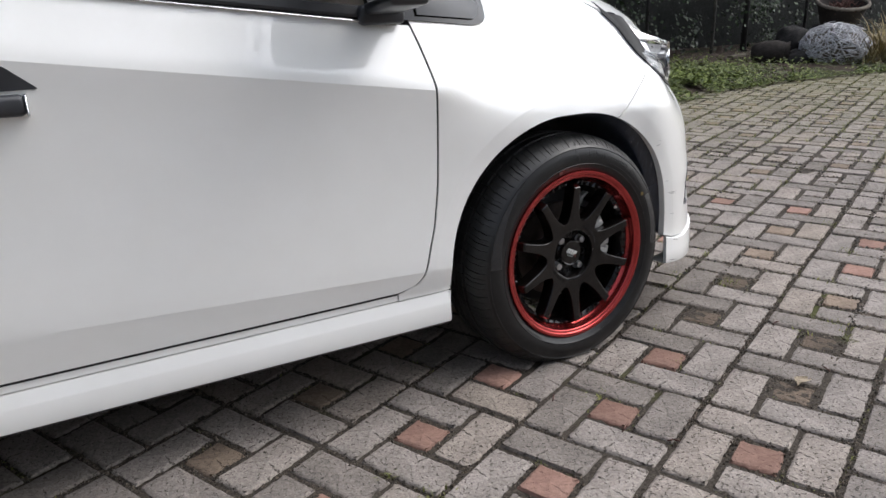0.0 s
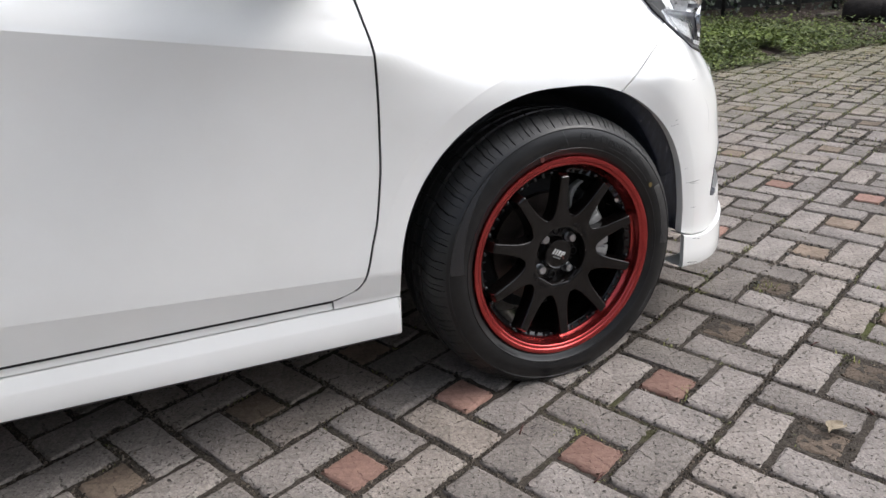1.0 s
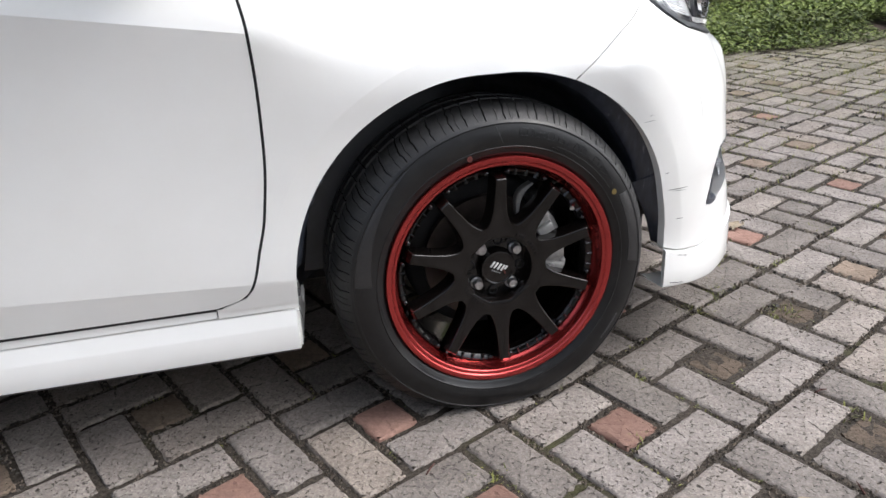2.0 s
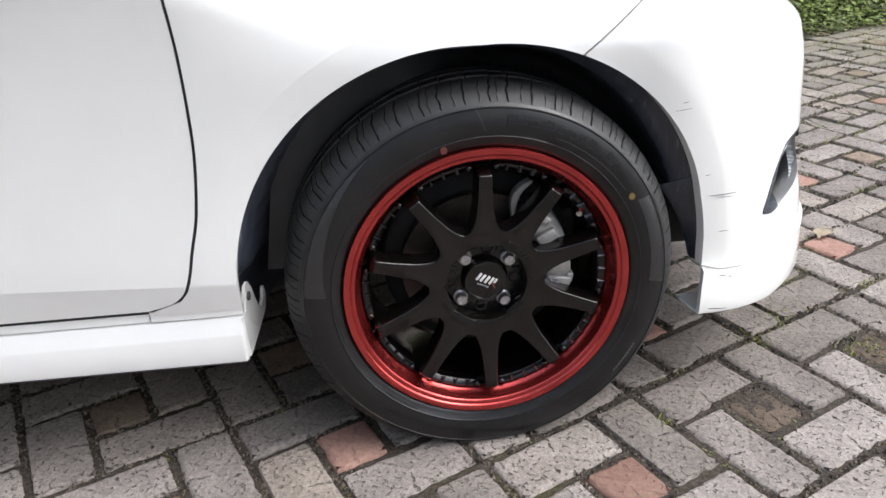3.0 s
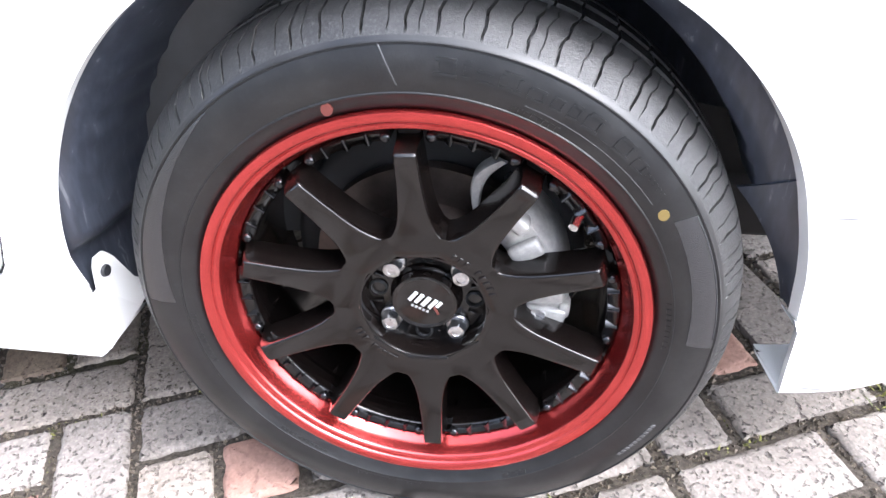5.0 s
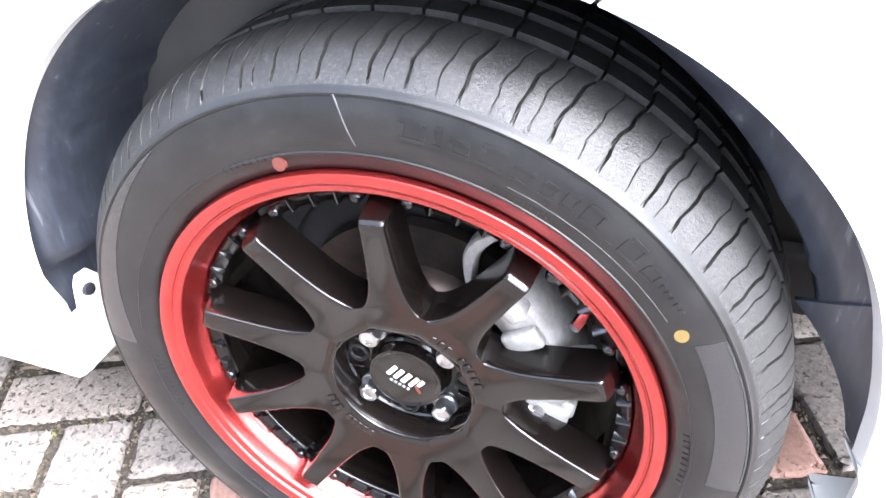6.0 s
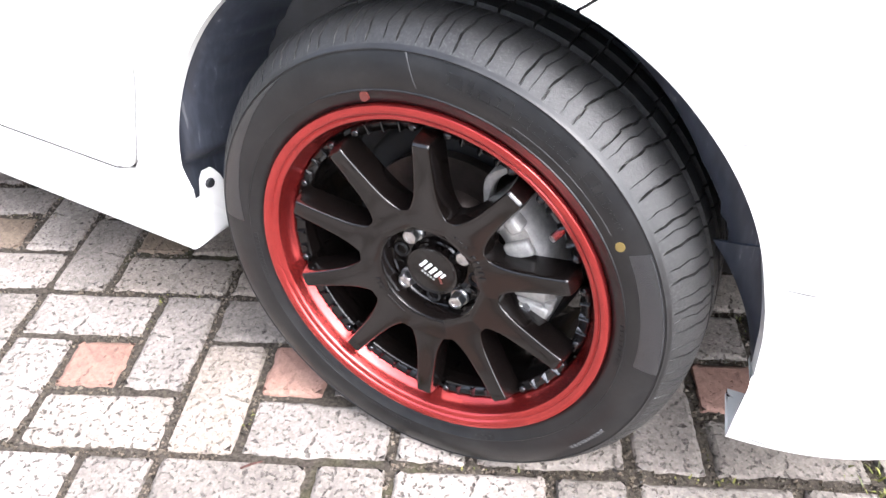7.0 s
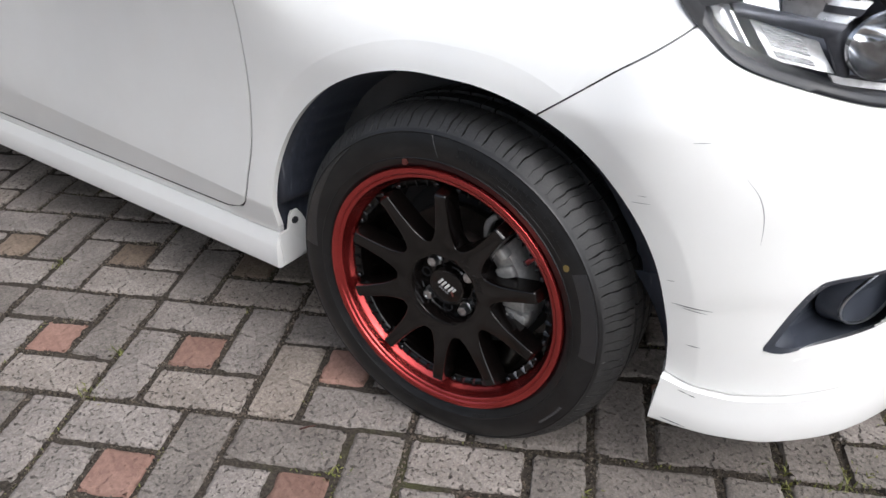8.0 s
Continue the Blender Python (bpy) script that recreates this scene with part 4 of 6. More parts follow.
def build_liner():
    def lip_y(a):
        return straight(((0.0, 0.052), (0.7, 0.034), (1.2, 0.012), (2.3, 0.004), (2.7, -0.003), (2.88, -0.008), (3.03, -0.009), (3.4, -0.006)), a)

    bm = bmesh.new()
    rows = []
    for a in np.linspace(0.36, math.pi + 0.22, 84):
        rib = 0.0 if 0.5 < a < 2.4 else 0.004 * math.sin(a * 30) ** 2
        cs = (math.cos(a), math.sin(a))
        r = arch_reach(a) + 0.002 + 0.026 * min(1.0, max(0.0, (a - 2.99) / 0.08))
        # towards the front the liner turns out into a broad flange
        f = min(1.0, max(0.0, (1.25 - a) / 0.6))
        rows.append([(HUB.x + q * cs[0], y, HUB.z + q * cs[1]) for q, y in ((r + 0.004 + 0.006 * (a > 2.5), lip_y(a)), (r - 0.003, lip_y(a) + 0.006), (r - 0.009 - 0.013 * f, lip_y(a) + 0.020 - 0.009 * f), (r - 0.013 - rib - 0.025 * f, lip_y(a) + 0.033 - 0.017 * f), (r - 0.014 - rib - 0.026 * f, lip_y(a) + 0.035 - 0.016 * f), (r - 0.024 - rib - 0.020 * f, 0.11), (r - 0.045, 0.22), (r - 0.075, 0.255), (0.16, 0.262))])
    sheet(bm, rows)
    bm.normal_update()
    for f in bm.faces:
        c = f.calc_center_median()
        if f.normal.dot(Vector((HUB.x, 0.0, HUB.z)) - c) < 0:
            f.normal_flip()
    part("wheel_arch_liner", bm, LINER, car, "dark plastic wheel arch liner")
    # in front of the wheel only a flange goes on down, narrowing to a tip
    bm = bmesh.new()
    rows = []
    for a in np.linspace(-0.06, 0.37, 24):
        r = arch_reach(a) + 0.002
        inner = min(0.316 + 0.105 * (0.37 - a), r - 0.006)
        rows.append([(HUB.x + q * math.cos(a), y, HUB.z + q * math.sin(a)) for q, y in ((r + 0.004, lip_y(a)), (r - 0.003, lip_y(a) + 0.004), (0.5 * (r + inner), lip_y(a) + 0.010), (inner, lip_y(a) + 0.020))])
    sheet(bm, rows)
    face_outward(bm, (0.3, 0.5, 0.35))
    hem(bm, 0.004, lambda p: (0, 1, 0))
    part("liner_flange", bm, LINER, car)
    # upright mud panel behind the wheel
    bm = bmesh.new()
    def mud_edge(z):
        return straight(((0.28, -0.352), (0.430, -0.326), (0.454, -0.316), (0.494, -0.300), (0.528, -0.286), (0.560, -0.265), (0.66, -0.19)), z)

    rows = [[(x, y, z) for x, y in ((mud_edge(z), 0.118), (mud_edge(z) + 0.004, 0.118), (mud_edge(z) + 0.06, 0.118), (-0.12, 0.124), (-0.06, 0.148), (0.0, 0.20), (0.04, 0.262))] for z in np.linspace(0.28, 0.64, 24)]
    sheet(bm, rows)
    hem(bm, 0.006, lambda p: (0, 1, 0))
    part("mud_panel", bm, APRON, car, "dark grey plastic splash panel behind the wheel")
    bm = bmesh.new()
    block(bm, (-1.72, 0.83, 0.205), (2.62, 1.58, 0.09), None, 0.01)
    block(bm, (0.03, 0.83, 0.205), (0.90, 1.02, 0.09), None, 0.01)
    block(bm, (-1.7, 0.84, 0.45), (2.5, 1.50, 0.4), None, 0.01)
    block(bm, (0.36, 0.84, 0.28), (0.30, 1.0, 0.16), None, 0.01)
    block(bm, (-0.45, 0.84, 0.62), (0.10, 1.50, 0.55), None, 0.01)
    block(bm, (0.05, 0.90, 0.60), (0.9, 1.0, 0.45), None, 0.01)
    part("underbody", bm, UNDER, car, "dark underbody and inner structure")


def build_cabin():
    # glasshouse, roof and the plain rear of the body
    bm = bmesh.new()
    xs = np.linspace(-1.42, -3.05, 30)
    vs = [i / 6 for i in range(6)] + [1 + 5 * i / 20 for i in range(20)] + [6 + i / 10 for i in range(11)]
    rows = []
    for v in vs:
        row = []
        for x in xs:
            q = max(x, -1.42)
            zl, zc, zb = low_crease(q), crease(q), belt(q)
            z = 0.2975 + (zl - 0.2975) * v if v < 1 else zl + (zc - zl) * (v - 1) / 5 if v < 6 else zc + (zb - zc) * (v - 6)
            row.append((x - 0.10 * max(0, 1 - abs(z - 0.6)) * max(0, (-2.6 - x)), side(q, z) + 0.25 * max(0, (-2.6 - x) / 0.45) ** 3, z))
        rows.append(row)
    sheet(bm, rows)
    face_outward(bm, (-2.0, 0.8, 0.6))
    hem(bm, 0.014, lambda p: (0, 1, 0))
    part("rear_door", bm, PAINT, car, "white rear door and quarter panel")
    bm = bmesh.new()
    rows = []
    for i in range(21):
        v = i / 20
        x = 0.02 - 3.0 * v
        h = math.sin(math.pi * min(1, 0.06 + 0.94 * v) ** 0.72) ** 0.55 * 0.56
        zb = 1.0 + 0.02 * v
        rows.append([(x, 0.83 + (0.70 - 0.16 * max(0, math.sin(q)) ** 0.8) * math.copysign(abs(math.cos(q)) ** 0.45, math.cos(q)), zb + h * max(0, math.sin(q)) ** 0.6) for q in np.linspace(math.pi, 0, 25)])
    sheet(bm, rows)
    face_outward(bm, (-1.4, 0.83, 0.9))
    hem(bm, 0.006, lambda p: (0, 0, -1))
    part("glasshouse", bm, TINT, car, "dark tinted windows")
    bm = bmesh.new()
    rows = [[(x, 0.83 + 0.50 * w, 1.555 - 0.03 * w * w * w * w - 0.05 * ((x + 1.55) / 0.9) ** 2) for w in np.linspace(-1, 1, 15)] for x in np.linspace(-2.45, -0.75, 18)]
    sheet(bm, rows)
    face_outward(bm, (-1.5, 0.83, 1.0))
    hem(bm, 0.03, lambda p: (0, 0, -1))
    part("roof", bm, PAINT, car, "white roof")
    # far flank
    bm = bmesh.new()
    rows = [[(x, 1.66 - side(min(x, 0.2), z), z) for z in np.linspace(0.20, 0.97, 24)] for x in np.linspace(-3.05, 0.30, 50)]
    sheet(bm, rows)
    face_outward(bm, (-1.0, 0.83, 0.5))
    hem(bm, 0.014, lambda p: (0, -1, 0))
    part("far_flank", bm, PAINT, car, "white flank")


def build_mirror():
    # black sail plate on the wing, arm and housing
    bm = bmesh.new()
    rows = []
    for u in [0, 0.1, 0.2, 0.3, 0.4, 0.5, 0.6, 0.7, 0.78, 0.84, 0.88, 0.91, 0.94, 0.965, 0.98, 0.99, 1.0]:
        x = -0.52 + 0.342 * u
        low = straight(((-0.52, 0.903), (-0.42, 0.8945), (-0.238, 0.875), (-0.205, 0.878), (-0.187, 0.890), (-0.181, 0.905), (-0.178, 0.93)), x)
        high = straight(((-0.52, 1.02), (-0.30, 0.985), (-0.22, 0.962), (-0.187, 0.95), (-0.178, 0.932)), x)
        rows.append([(x, side(x, min(low + (high - low) * v, 0.96)) - 0.006 - 0.006 * math.sin(math.pi * v), low + (high - low) * v) for v in np.linspace(0, 1, 8)])
    sheet(bm, rows)
    face_outward(bm, (-0.4, 0.9, 0.8))
    hem(bm, 0.02, lambda p: (0, 1, 0))
    sail = part("mirror_sail", bm, GLOSS, car, "black triangular plate at the mirror's foot")
    bm = bmesh.new()
    rows = []
    for u in np.linspace(0, 1, 14):
        x = -0.41 + 0.205 * u
        low = straight(((-0.42, 0.907), (-0.238, 0.889), (-0.215, 0.896), (-0.205, 0.91)), x)
        high = straight(((-0.42, 0.995), (-0.30, 0.972), (-0.22, 0.942), (-0.205, 0.925)), x)
        rows.append([(x, side(x, min(low + (high - low) * v, 0.96)) - 0.0135 - 0.006 * math.sin(math.pi * v), low + (high - low) * v) for v in np.linspace(0, 1, 8)])
    sheet(bm, rows)
    face_outward(bm, (-0.4, 0.9, 0.8))
    hem(bm, 0.008, lambda p: (0, 1, 0))
    part("sail_face", bm, TRIM, sail, "satin grey face")
    # housing: rounded, its underside rising towards the outer end
    bm = bmesh.new()
    made = bmesh.ops.create_uvsphere(bm, u_segments=40, v_segments=24, radius=1.0)["verts"]
    f = lambda c, p: math.copysign(abs(c) ** p, c)
    for v in made:
        x, y, z = v.co
        out = (1 - f(y, 0.7)) / 2
        low, high = 0.944 + 0.075 * out ** 2.2, 1.125 - 0.035 * out
        v.co = Vector((-0.562 + 0.088 * f(x, 0.7) + 0.02 * out, -0.010 - 0.235 * out, (low + high) / 2 + (high - low) / 2 * f(z, 0.62)))
    mirror = part("door_mirror", bm, PAINT, car, "white door mirror on a black arm")
    # black glass side; the underside's shade is put in as black too
    bm = bmesh.new()
    bm.from_mesh(mirror.data)
    bm.normal_update()
    bmesh.ops.delete(bm, geom=[f for f in bm.faces if f.normal.dot(Vector((-0.62, 0.40, -0.68))) < 0.12], context="FACES")
    for v in bm.verts:
        v.co += v.normal * 0.003
    hem(bm, 0.004, lambda p: Vector((-0.55, -0.12, 1.04)) - Vector(p))
    part("mirror_dark_side", bm, TRIM, mirror, "black glass side, and underside blackened for its shade")
    bm = bmesh.new()
    block(bm, (-0.50, -0.03, 0.928), (0.085, 0.20, 0.024), pose(0, 0, 0, -8, 0, 0), 0.010)
    block(bm, (-0.50, 0.03, 0.91), (0.10, 0.06, 0.04), None, 0.010)
    part("mirror_arm", bm, TRIM, mirror, "black mirror arm")


build_door()
build_fender()
build_bumper()
build_headlight()
build_hood()
build_sill()
build_liner()
build_cabin()
build_mirror()


# ---- the wheel ----
def turn_profile(bm, profile, n, a0=0.0, a1=2 * math.pi, wobble=None):
    """Turns a profile of (radius, y) round the hub's axle."""
    closed = abs(a1 - a0 - 2 * math.pi) < 1e-6
    angles = np.linspace(a0, a1, n + 1)
    rows = [[HUB + Vector((r * math.cos(a), y, r * math.sin(a))) for r, y in profile] for a in angles]
    sheet(bm, rows)
    if closed:
        bmesh.ops.remove_doubles(bm, verts=bm.verts, dist=1e-5)


def outward_of_ring(bm, r, y):
    """Turns the faces of a ring to look away from its core circle."""
    bm.normal_update()
    for f in bm.faces:
        c = f.calc_center_median() - HUB
        a = math.atan2(c.z, c.x)
        if f.normal.dot(c - Vector((r * math.cos(a), y, r * math.sin(a)))) < 0:
            f.normal_flip()


def polar(r, a, y):
    return HUB + Vector((r * math.cos(a), y, r * math.sin(a)))


PITCHES = 57
WALL = ((0.2190, -0.012), (0.2222, -0.0205), (0.2265, -0.0265), (0.2310, -0.0295), (0.2395, -0.0330), (0.2402, -0.0338), (0.2414, -0.0338), (0.2421, -0.0331), (0.2500, -0.0352), (0.2580, -0.0356), (0.2660, -0.0346), (0.2740, -0.0326), (0.2802, -0.0302), (0.2808, -0.0308), (0.2822, -0.0306), (0.2830, -0.0290), (0.2845, -0.0277), (0.2862, -0.0260))


def build_wheel():
    # barrel
    # the wheel leans in at the top and is steered a little
    camber = Matrix.Translation(HUB + Vector((0.0022, 0, 0.002))) @ Matrix.Rotation(radians(3.0), 4, "Z") @ Matrix.Rotation(radians(-2.5), 4, "X") @ Matrix.Translation(-HUB)
    bm = bmesh.new()
    turn_profile(bm, ((0.1975, 0.002), (0.1965, 0.003), (0.1935, 0.005), (0.1925, 0.012), (0.1865, 0.016), (0.1850, 0.03), (0.1830, 0.10), (0.190, 0.155), (0.206, 0.16), (0.2075, 0.15), (0.20, 0.10), (0.20, 0.02), (0.2005, 0.003)), 120)
    outward_of_ring(bm, 0.196, 0.07)
    sharpen(bm, 30)
    wheel = part("wheel", bm, GLOSS, car, "ten-spoke black alloy wheel with a red outer lip")
    wheel.matrix_basis = camber

    # red lip
    bm = bmesh.new()
    turn_profile(bm, ((0.1955, 0.006), (0.1960, -0.001), (0.1975, -0.0035), (0.2010, -0.0075), (0.2032, -0.0150), (0.2046, -0.0225), (0.2056, -0.0250), (0.2070, -0.0262), (0.2105, -0.0268), (0.2113, -0.0262), (0.2122, -0.0266), (0.2132, -0.0288), (0.2150, -0.0300), (0.2200, -0.0308), (0.2225, -0.0304), (0.2237, -0.0288), (0.2236, -0.020), (0.216, -0.010), (0.2005, 0.008)), 160)
    outward_of_ring(bm, 0.2120, -0.012)
    sharpen(bm, 38)
    part("rim_lip", bm, RED, wheel, "red anodised rim lip")

    # spokes
    def width(r):
        return straight(((0.087, 0.0281), (0.0885, 0.0250), (0.092, 0.0218), (0.098, 0.0192), (0.107, 0.0163), (0.120, 0.0138), (0.139, 0.0121), (0.160, 0.0110), (0.1935, 0.0098)), r)

    def face(r):
        return straight(((0.060, -0.0120), (0.09, -0.0150), (0.13, -0.0212), (0.183, -0.0290)), r)

    bm = bmesh.new()
    rows = []
    for r, drop in ((0.0635, 0.0015), (0.066, 0), (0.072, 0), (0.078, 0), (0.087, 0), (0.0885, 0), (0.092, 0), (0.098, 0), (0.107, 0), (0.118, 0), (0.13, 0), (0.15, 0), (0.168, 0), (0.1775, 0), (0.1805, 0.0006), (0.1828, 0.0030), (0.1845, 0.0075), (0.1870, 0.0180), (0.1890, 0.0300)):
        wedge = r <= 0.087
        w = r * math.tan(math.pi / 10) if wedge else width(r)
        c = 0.0 if wedge else 1.0
        y = face(r) + drop
        back = max(face(r) + 0.036, y + 0.004)
        mid = 0.0
        half = ((w + 0.002 * c, back), (w + 0.0003 * c, y + 0.0075 * c), (w, y + 0.0030 * c), (w - 0.0005 * c, y + 0.0015 * c), (w - 0.0014 * c, y + 0.0005 * c), (w - 0.0028 * c, y + 0.0001 * c), (w - 0.0045 * c, y))
        cross = [(-t, q) for t, q in half] + [(0, y - mid)] + list(half[::-1])
        rows.append([HUB + Vector((t, q, r)) for t, q in cross])
    sheet(bm, rows)
    bmesh.ops.remove_doubles(bm, verts=bm.verts, dist=1e-5)
    bm.normal_update()
    core = HUB + Vector((0, 0.012, 0.13))
    for f in bm.faces:
        c = f.calc_center_median()
        if f.normal.dot(c - Vector((core.x, 0.010, min(c.z, HUB.z + 0.185)))) < 0:
            f.normal_flip()
    sharpen(bm, 36)
    first = part("spoke", bm, GLOSS, wheel)
    for k in range(1, 10):
        ob = new("spoke", first.data)
        ob.parent = wheel
        ob.matrix_basis = Matrix.Translation(HUB) @ Matrix.Rotation(k * math.pi / 5, 4, "Y") @ Matrix.Translation(-HUB)

    # ribbed arcs of the outer barrel between the spokes
    for k in range(10):
        mid = math.pi / 2 + math.pi / 10 + k * math.pi / 5
        bm = bmesh.new()
        rows = []
        for a in np.linspace(mid - 0.215, mid + 0.215, 14):
            rows.append([polar(r, a, y) for r, y in ((0.1955, 0.006), (0.1945, -0.0015), (0.1925, -0.003), (0.1835, 0.001), (0.1820, 0.004), (0.1815, 0.03))])
        sheet(bm, rows)
        face_outward(bm, polar(0.21, mid, 0.05))
        hem(bm, 0.02, lambda p: (0, 1, 0))
        arc = part("rim_segment", bm, GLOSS, wheel)
        for i in range(3):
            # a wedge-shaped rib, steep on one flank
            a = mid + (-0.115 + 0.115 * i)
            bm = bmesh.new()
            o, u, w = polar(0.1885, a, -0.0012), polar(1, a, 0) - HUB, Vector((math.sin(a), 0, -math.cos(a)))
            sheet(bm, [[o + u * r + w * q + Vector((0, d, 0)) for q, d in ((-0.0050, 0.002), (-0.0012, -0.0030), (0.0, -0.0036), (0.0012, -0.0032), (0.0024, 0.002))] for r in (-0.0058, -0.0050, 0.0, 0.0040, 0.0056)])
            face_outward(bm, o + Vector((0, 0.02, 0)))
            hem(bm, 0.003, lambda p: (0, 1, 0))
            part("rib", bm, RIVET, arc)
        for a in (mid - 0.205, mid + 0.205):
            bm = bmesh.new()
            c, o = polar(0.1885, a, -0.0030), Vector((0, -1, 0))
            sheet(bm, [[c + Vector((r * math.cos(q), y, r * math.sin(q))) for q in np.linspace(0, 2 * math.pi, 17)] for r, y in ((0.0052, 0.004), (0.0052, -0.001), (0.0044, -0.0028), (0.0025, -0.0040), (0.0002, -0.0044))])
            bmesh.ops.remove_doubles(bm, verts=bm.verts, dist=1e-5)
            face_outward(bm, c + Vector((0, 0.02, 0)))
            part("rivet", bm, RIVET, arc, "polished black rivet")
    # hub recess, cap, nuts
    bm = bmesh.new()
    turn_profile(bm, ((0.0655, -0.0172), (0.0640, -0.0176), (0.0632, -0.0160), (0.0625, 0.008), (0.0610, 0.010), (0.0380, 0.010), (0.0370, 0.006), (0.0350, 0.004), (0.0345, 0.012), (0.001, 0.012)), 72)
    bm.normal_update()
    for f in bm.faces:
        c = f.calc_center_median()
        want = Vector((0, -1, 0)) - 0.6 * Vector((c.x - HUB.x, 0, c.z - HUB.z)).normalized() * (c.y > -0.015 and (c - HUB).length > 0.06)
        if f.normal.dot(want) < 0:
            f.normal_flip()
    sharpen(bm, 30)
    hub = part("hub", bm, GLOSS, wheel, "recessed black hub")
    deeper = Matrix.Translation((0, 0.006, 0))
    hub.matrix_basis = deeper
    for a in [radians(38 + 90 * k) for k in range(4)]:
        bm = bmesh.new()
        c = polar(0.0495, a, 0)
        pts = [(0.0125, 0.0095), (0.0125, 0.007), (0.0115, 0.006), (0.0100, 0.006), (0.0100, -0.004), (0.0085, -0.0065), (0.0050, -0.0072), (0.0045, -0.0060), (0.0005, -0.0060)]
        loops = []
        for j, (r, y) in enumerate(pts):
            hexed = 3 <= j <= 4
            loop = []
            for i in range(25):
                q = 2 * math.pi * i / 24 + a
                k = math.cos(math.pi / 6) / math.cos((q - a) % (math.pi / 3) - math.pi / 6) if hexed else 0.96
                loop.append(c + Vector((r * k * math.cos(q), y, r * k * math.sin(q))))
            loops.append(loop)
        sheet(bm, loops)
        bmesh.ops.remove_doubles(bm, verts=bm.verts, dist=1e-5)
        bmesh.ops.recalc_face_normals(bm, faces=bm.faces)
        face_outward(bm, c + Vector((0, 0.012, 0)))
        sharpen(bm, 25)
        part("lug_nut", bm, NUT, wheel, "plated hexagonal wheel nut").matrix_basis = deeper
    # unused holes and slots between the nuts
    for k in range(4):
        a = radians(83 + 90 * k)
        bm = bmesh.new()
        c = polar(0.0505, a, 0.0)
        sheet(bm, [[c + Vector((r * math.cos(q), y, r * math.sin(q))) for q in np.linspace(0, 2 * math.pi, 19)] for r, y in ((0.0100, 0.0095), (0.0095, 0.007), (0.0080, 0.0068), (0.0074, 0.0085), (0.0070, 0.0099))])
        bmesh.ops.remove_doubles(bm, verts=bm.verts, dist=1e-5)
        face_outward(bm, c + Vector((0, 0.02, 0)))
        part("hub_hole", bm, UNDER, hub, "empty bolt hole")
        for d in (-19, 19):
            bm = bmesh.new()
            q = a + radians(d)
            block(bm, polar(0.053, q, 0.0085), (0.0035, 0.004, 0.011), Matrix.Rotation(math.pi / 2 - q, 4, "Y"), 0.0012)
            part("hub_rib", bm, GLOSS, hub)
    bm = bmesh.new()
    turn_profile(bm, ((0.0340, 0.006), (0.0340, -0.0060), (0.0332, -0.0075), (0.0318, -0.0080), (0.0300, -0.0072), (0.0290, -0.0066), (0.018, -0.0078), (0.0004, -0.0084)), 64)
    face_outward(bm, HUB + Vector((0, 0.03, 0)))
    sharpen(bm, 32)
    cap = part("centre_cap", bm, GLOSS, wheel, "black centre cap with a pale emblem")
    cap.matrix_basis = deeper
    # emblem: slanted pale strokes and a red fleck
    tilt = Matrix.Translation(HUB) @ Matrix.Rotation(radians(27), 4, "Y")
    strokes = ((-0.0140, 0.0035, 0.0040, 0.0135), (-0.0070, 0.0035, 0.0040, 0.0135), (0.0005, 0.0035, 0.0045, 0.0135), (0.0080, 0.0035, 0.0040, 0.0135), (0.0140, 0.0060, 0.0035, 0.0085))
    for x, z, w, h in strokes:
        bm = bmesh.new()
        block(bm, (x, -0.0084, z), (w, 0.0012, h), pose(0, 0, 0, 0, 14, 0), 0.0003)
        bm.transform(tilt)
        part("emblem_stroke", bm, WHITE_MARK, cap)
    bm = bmesh.new()
    block(bm, (0.0145, -0.0084, -0.0025), (0.010, 0.0012, 0.0028), pose(0, 0, 0, 0, 42, 0), 0.0003)
    bm.transform(tilt)
    part("emblem_fleck", bm, RED_MARK, cap, "red fleck")
    for i in range(5):
        bm = bmesh.new()
        block(bm, (-0.010 + 0.0042 * i, -0.0082, -0.0078), (0.0028, 0.001, 0.0030), None, 0.0002)
        bm.transform(tilt)
        part("emblem_stroke", bm, GREY_MARK, cap)
    # raised strokes on the hub face
    for base in (62, 242):
        for i in range(9):
            if i == 3:
                continue
            a = radians(base - 5.6 * i) if base < 180 else radians(base - 40 + 5.0 * i)
            bm = bmesh.new()
            block(bm, polar(0.0745, a, face(0.0745) - 0.0006), (0.0044, 0.0014, 0.0075), Matrix.Rotation(math.pi / 2 - a, 4, "Y"), 0.0005)
            part("raised_stroke", bm, GLOSS, wheel)
    # valve
    bm = bmesh.new()
    a = radians(35)
    rod(bm, polar(0.190, a, 0.012), polar(0.181, a, -0.006), 0.0050, 12, 0.0042)
    part("valve_stem", bm, RED, wheel, "red valve stem")
    bm = bmesh.new()
    rod(bm, polar(0.1825, a, -0.003), polar(0.1775, a, -0.013), 0.0052, 12, 0.0046)
    part("valve_cap", bm, CHROME, wheel, "chrome valve cap", False)

    # tyre: sidewall
    def ground_press(bm):
        back = camber.inverted()
        for v in bm.verts:
            p = camber @ v.co
            if p.z < 0.001:
                over = 0.001 - p.z
                p.z = 0.001
                p.y += (-0.35 if v.co.y < 0.07 else 0.35) * over
                v.co = back @ p

    bm = bmesh.new()
    turn_profile(bm, WALL, 192)
    outward_of_ring(bm, 0.25, 0.07)
    ground_press(bm)
    sharpen(bm, 30)
    tyre = part("tyre", bm, RUBBER, wheel, "black road tyre, slightly dusty")
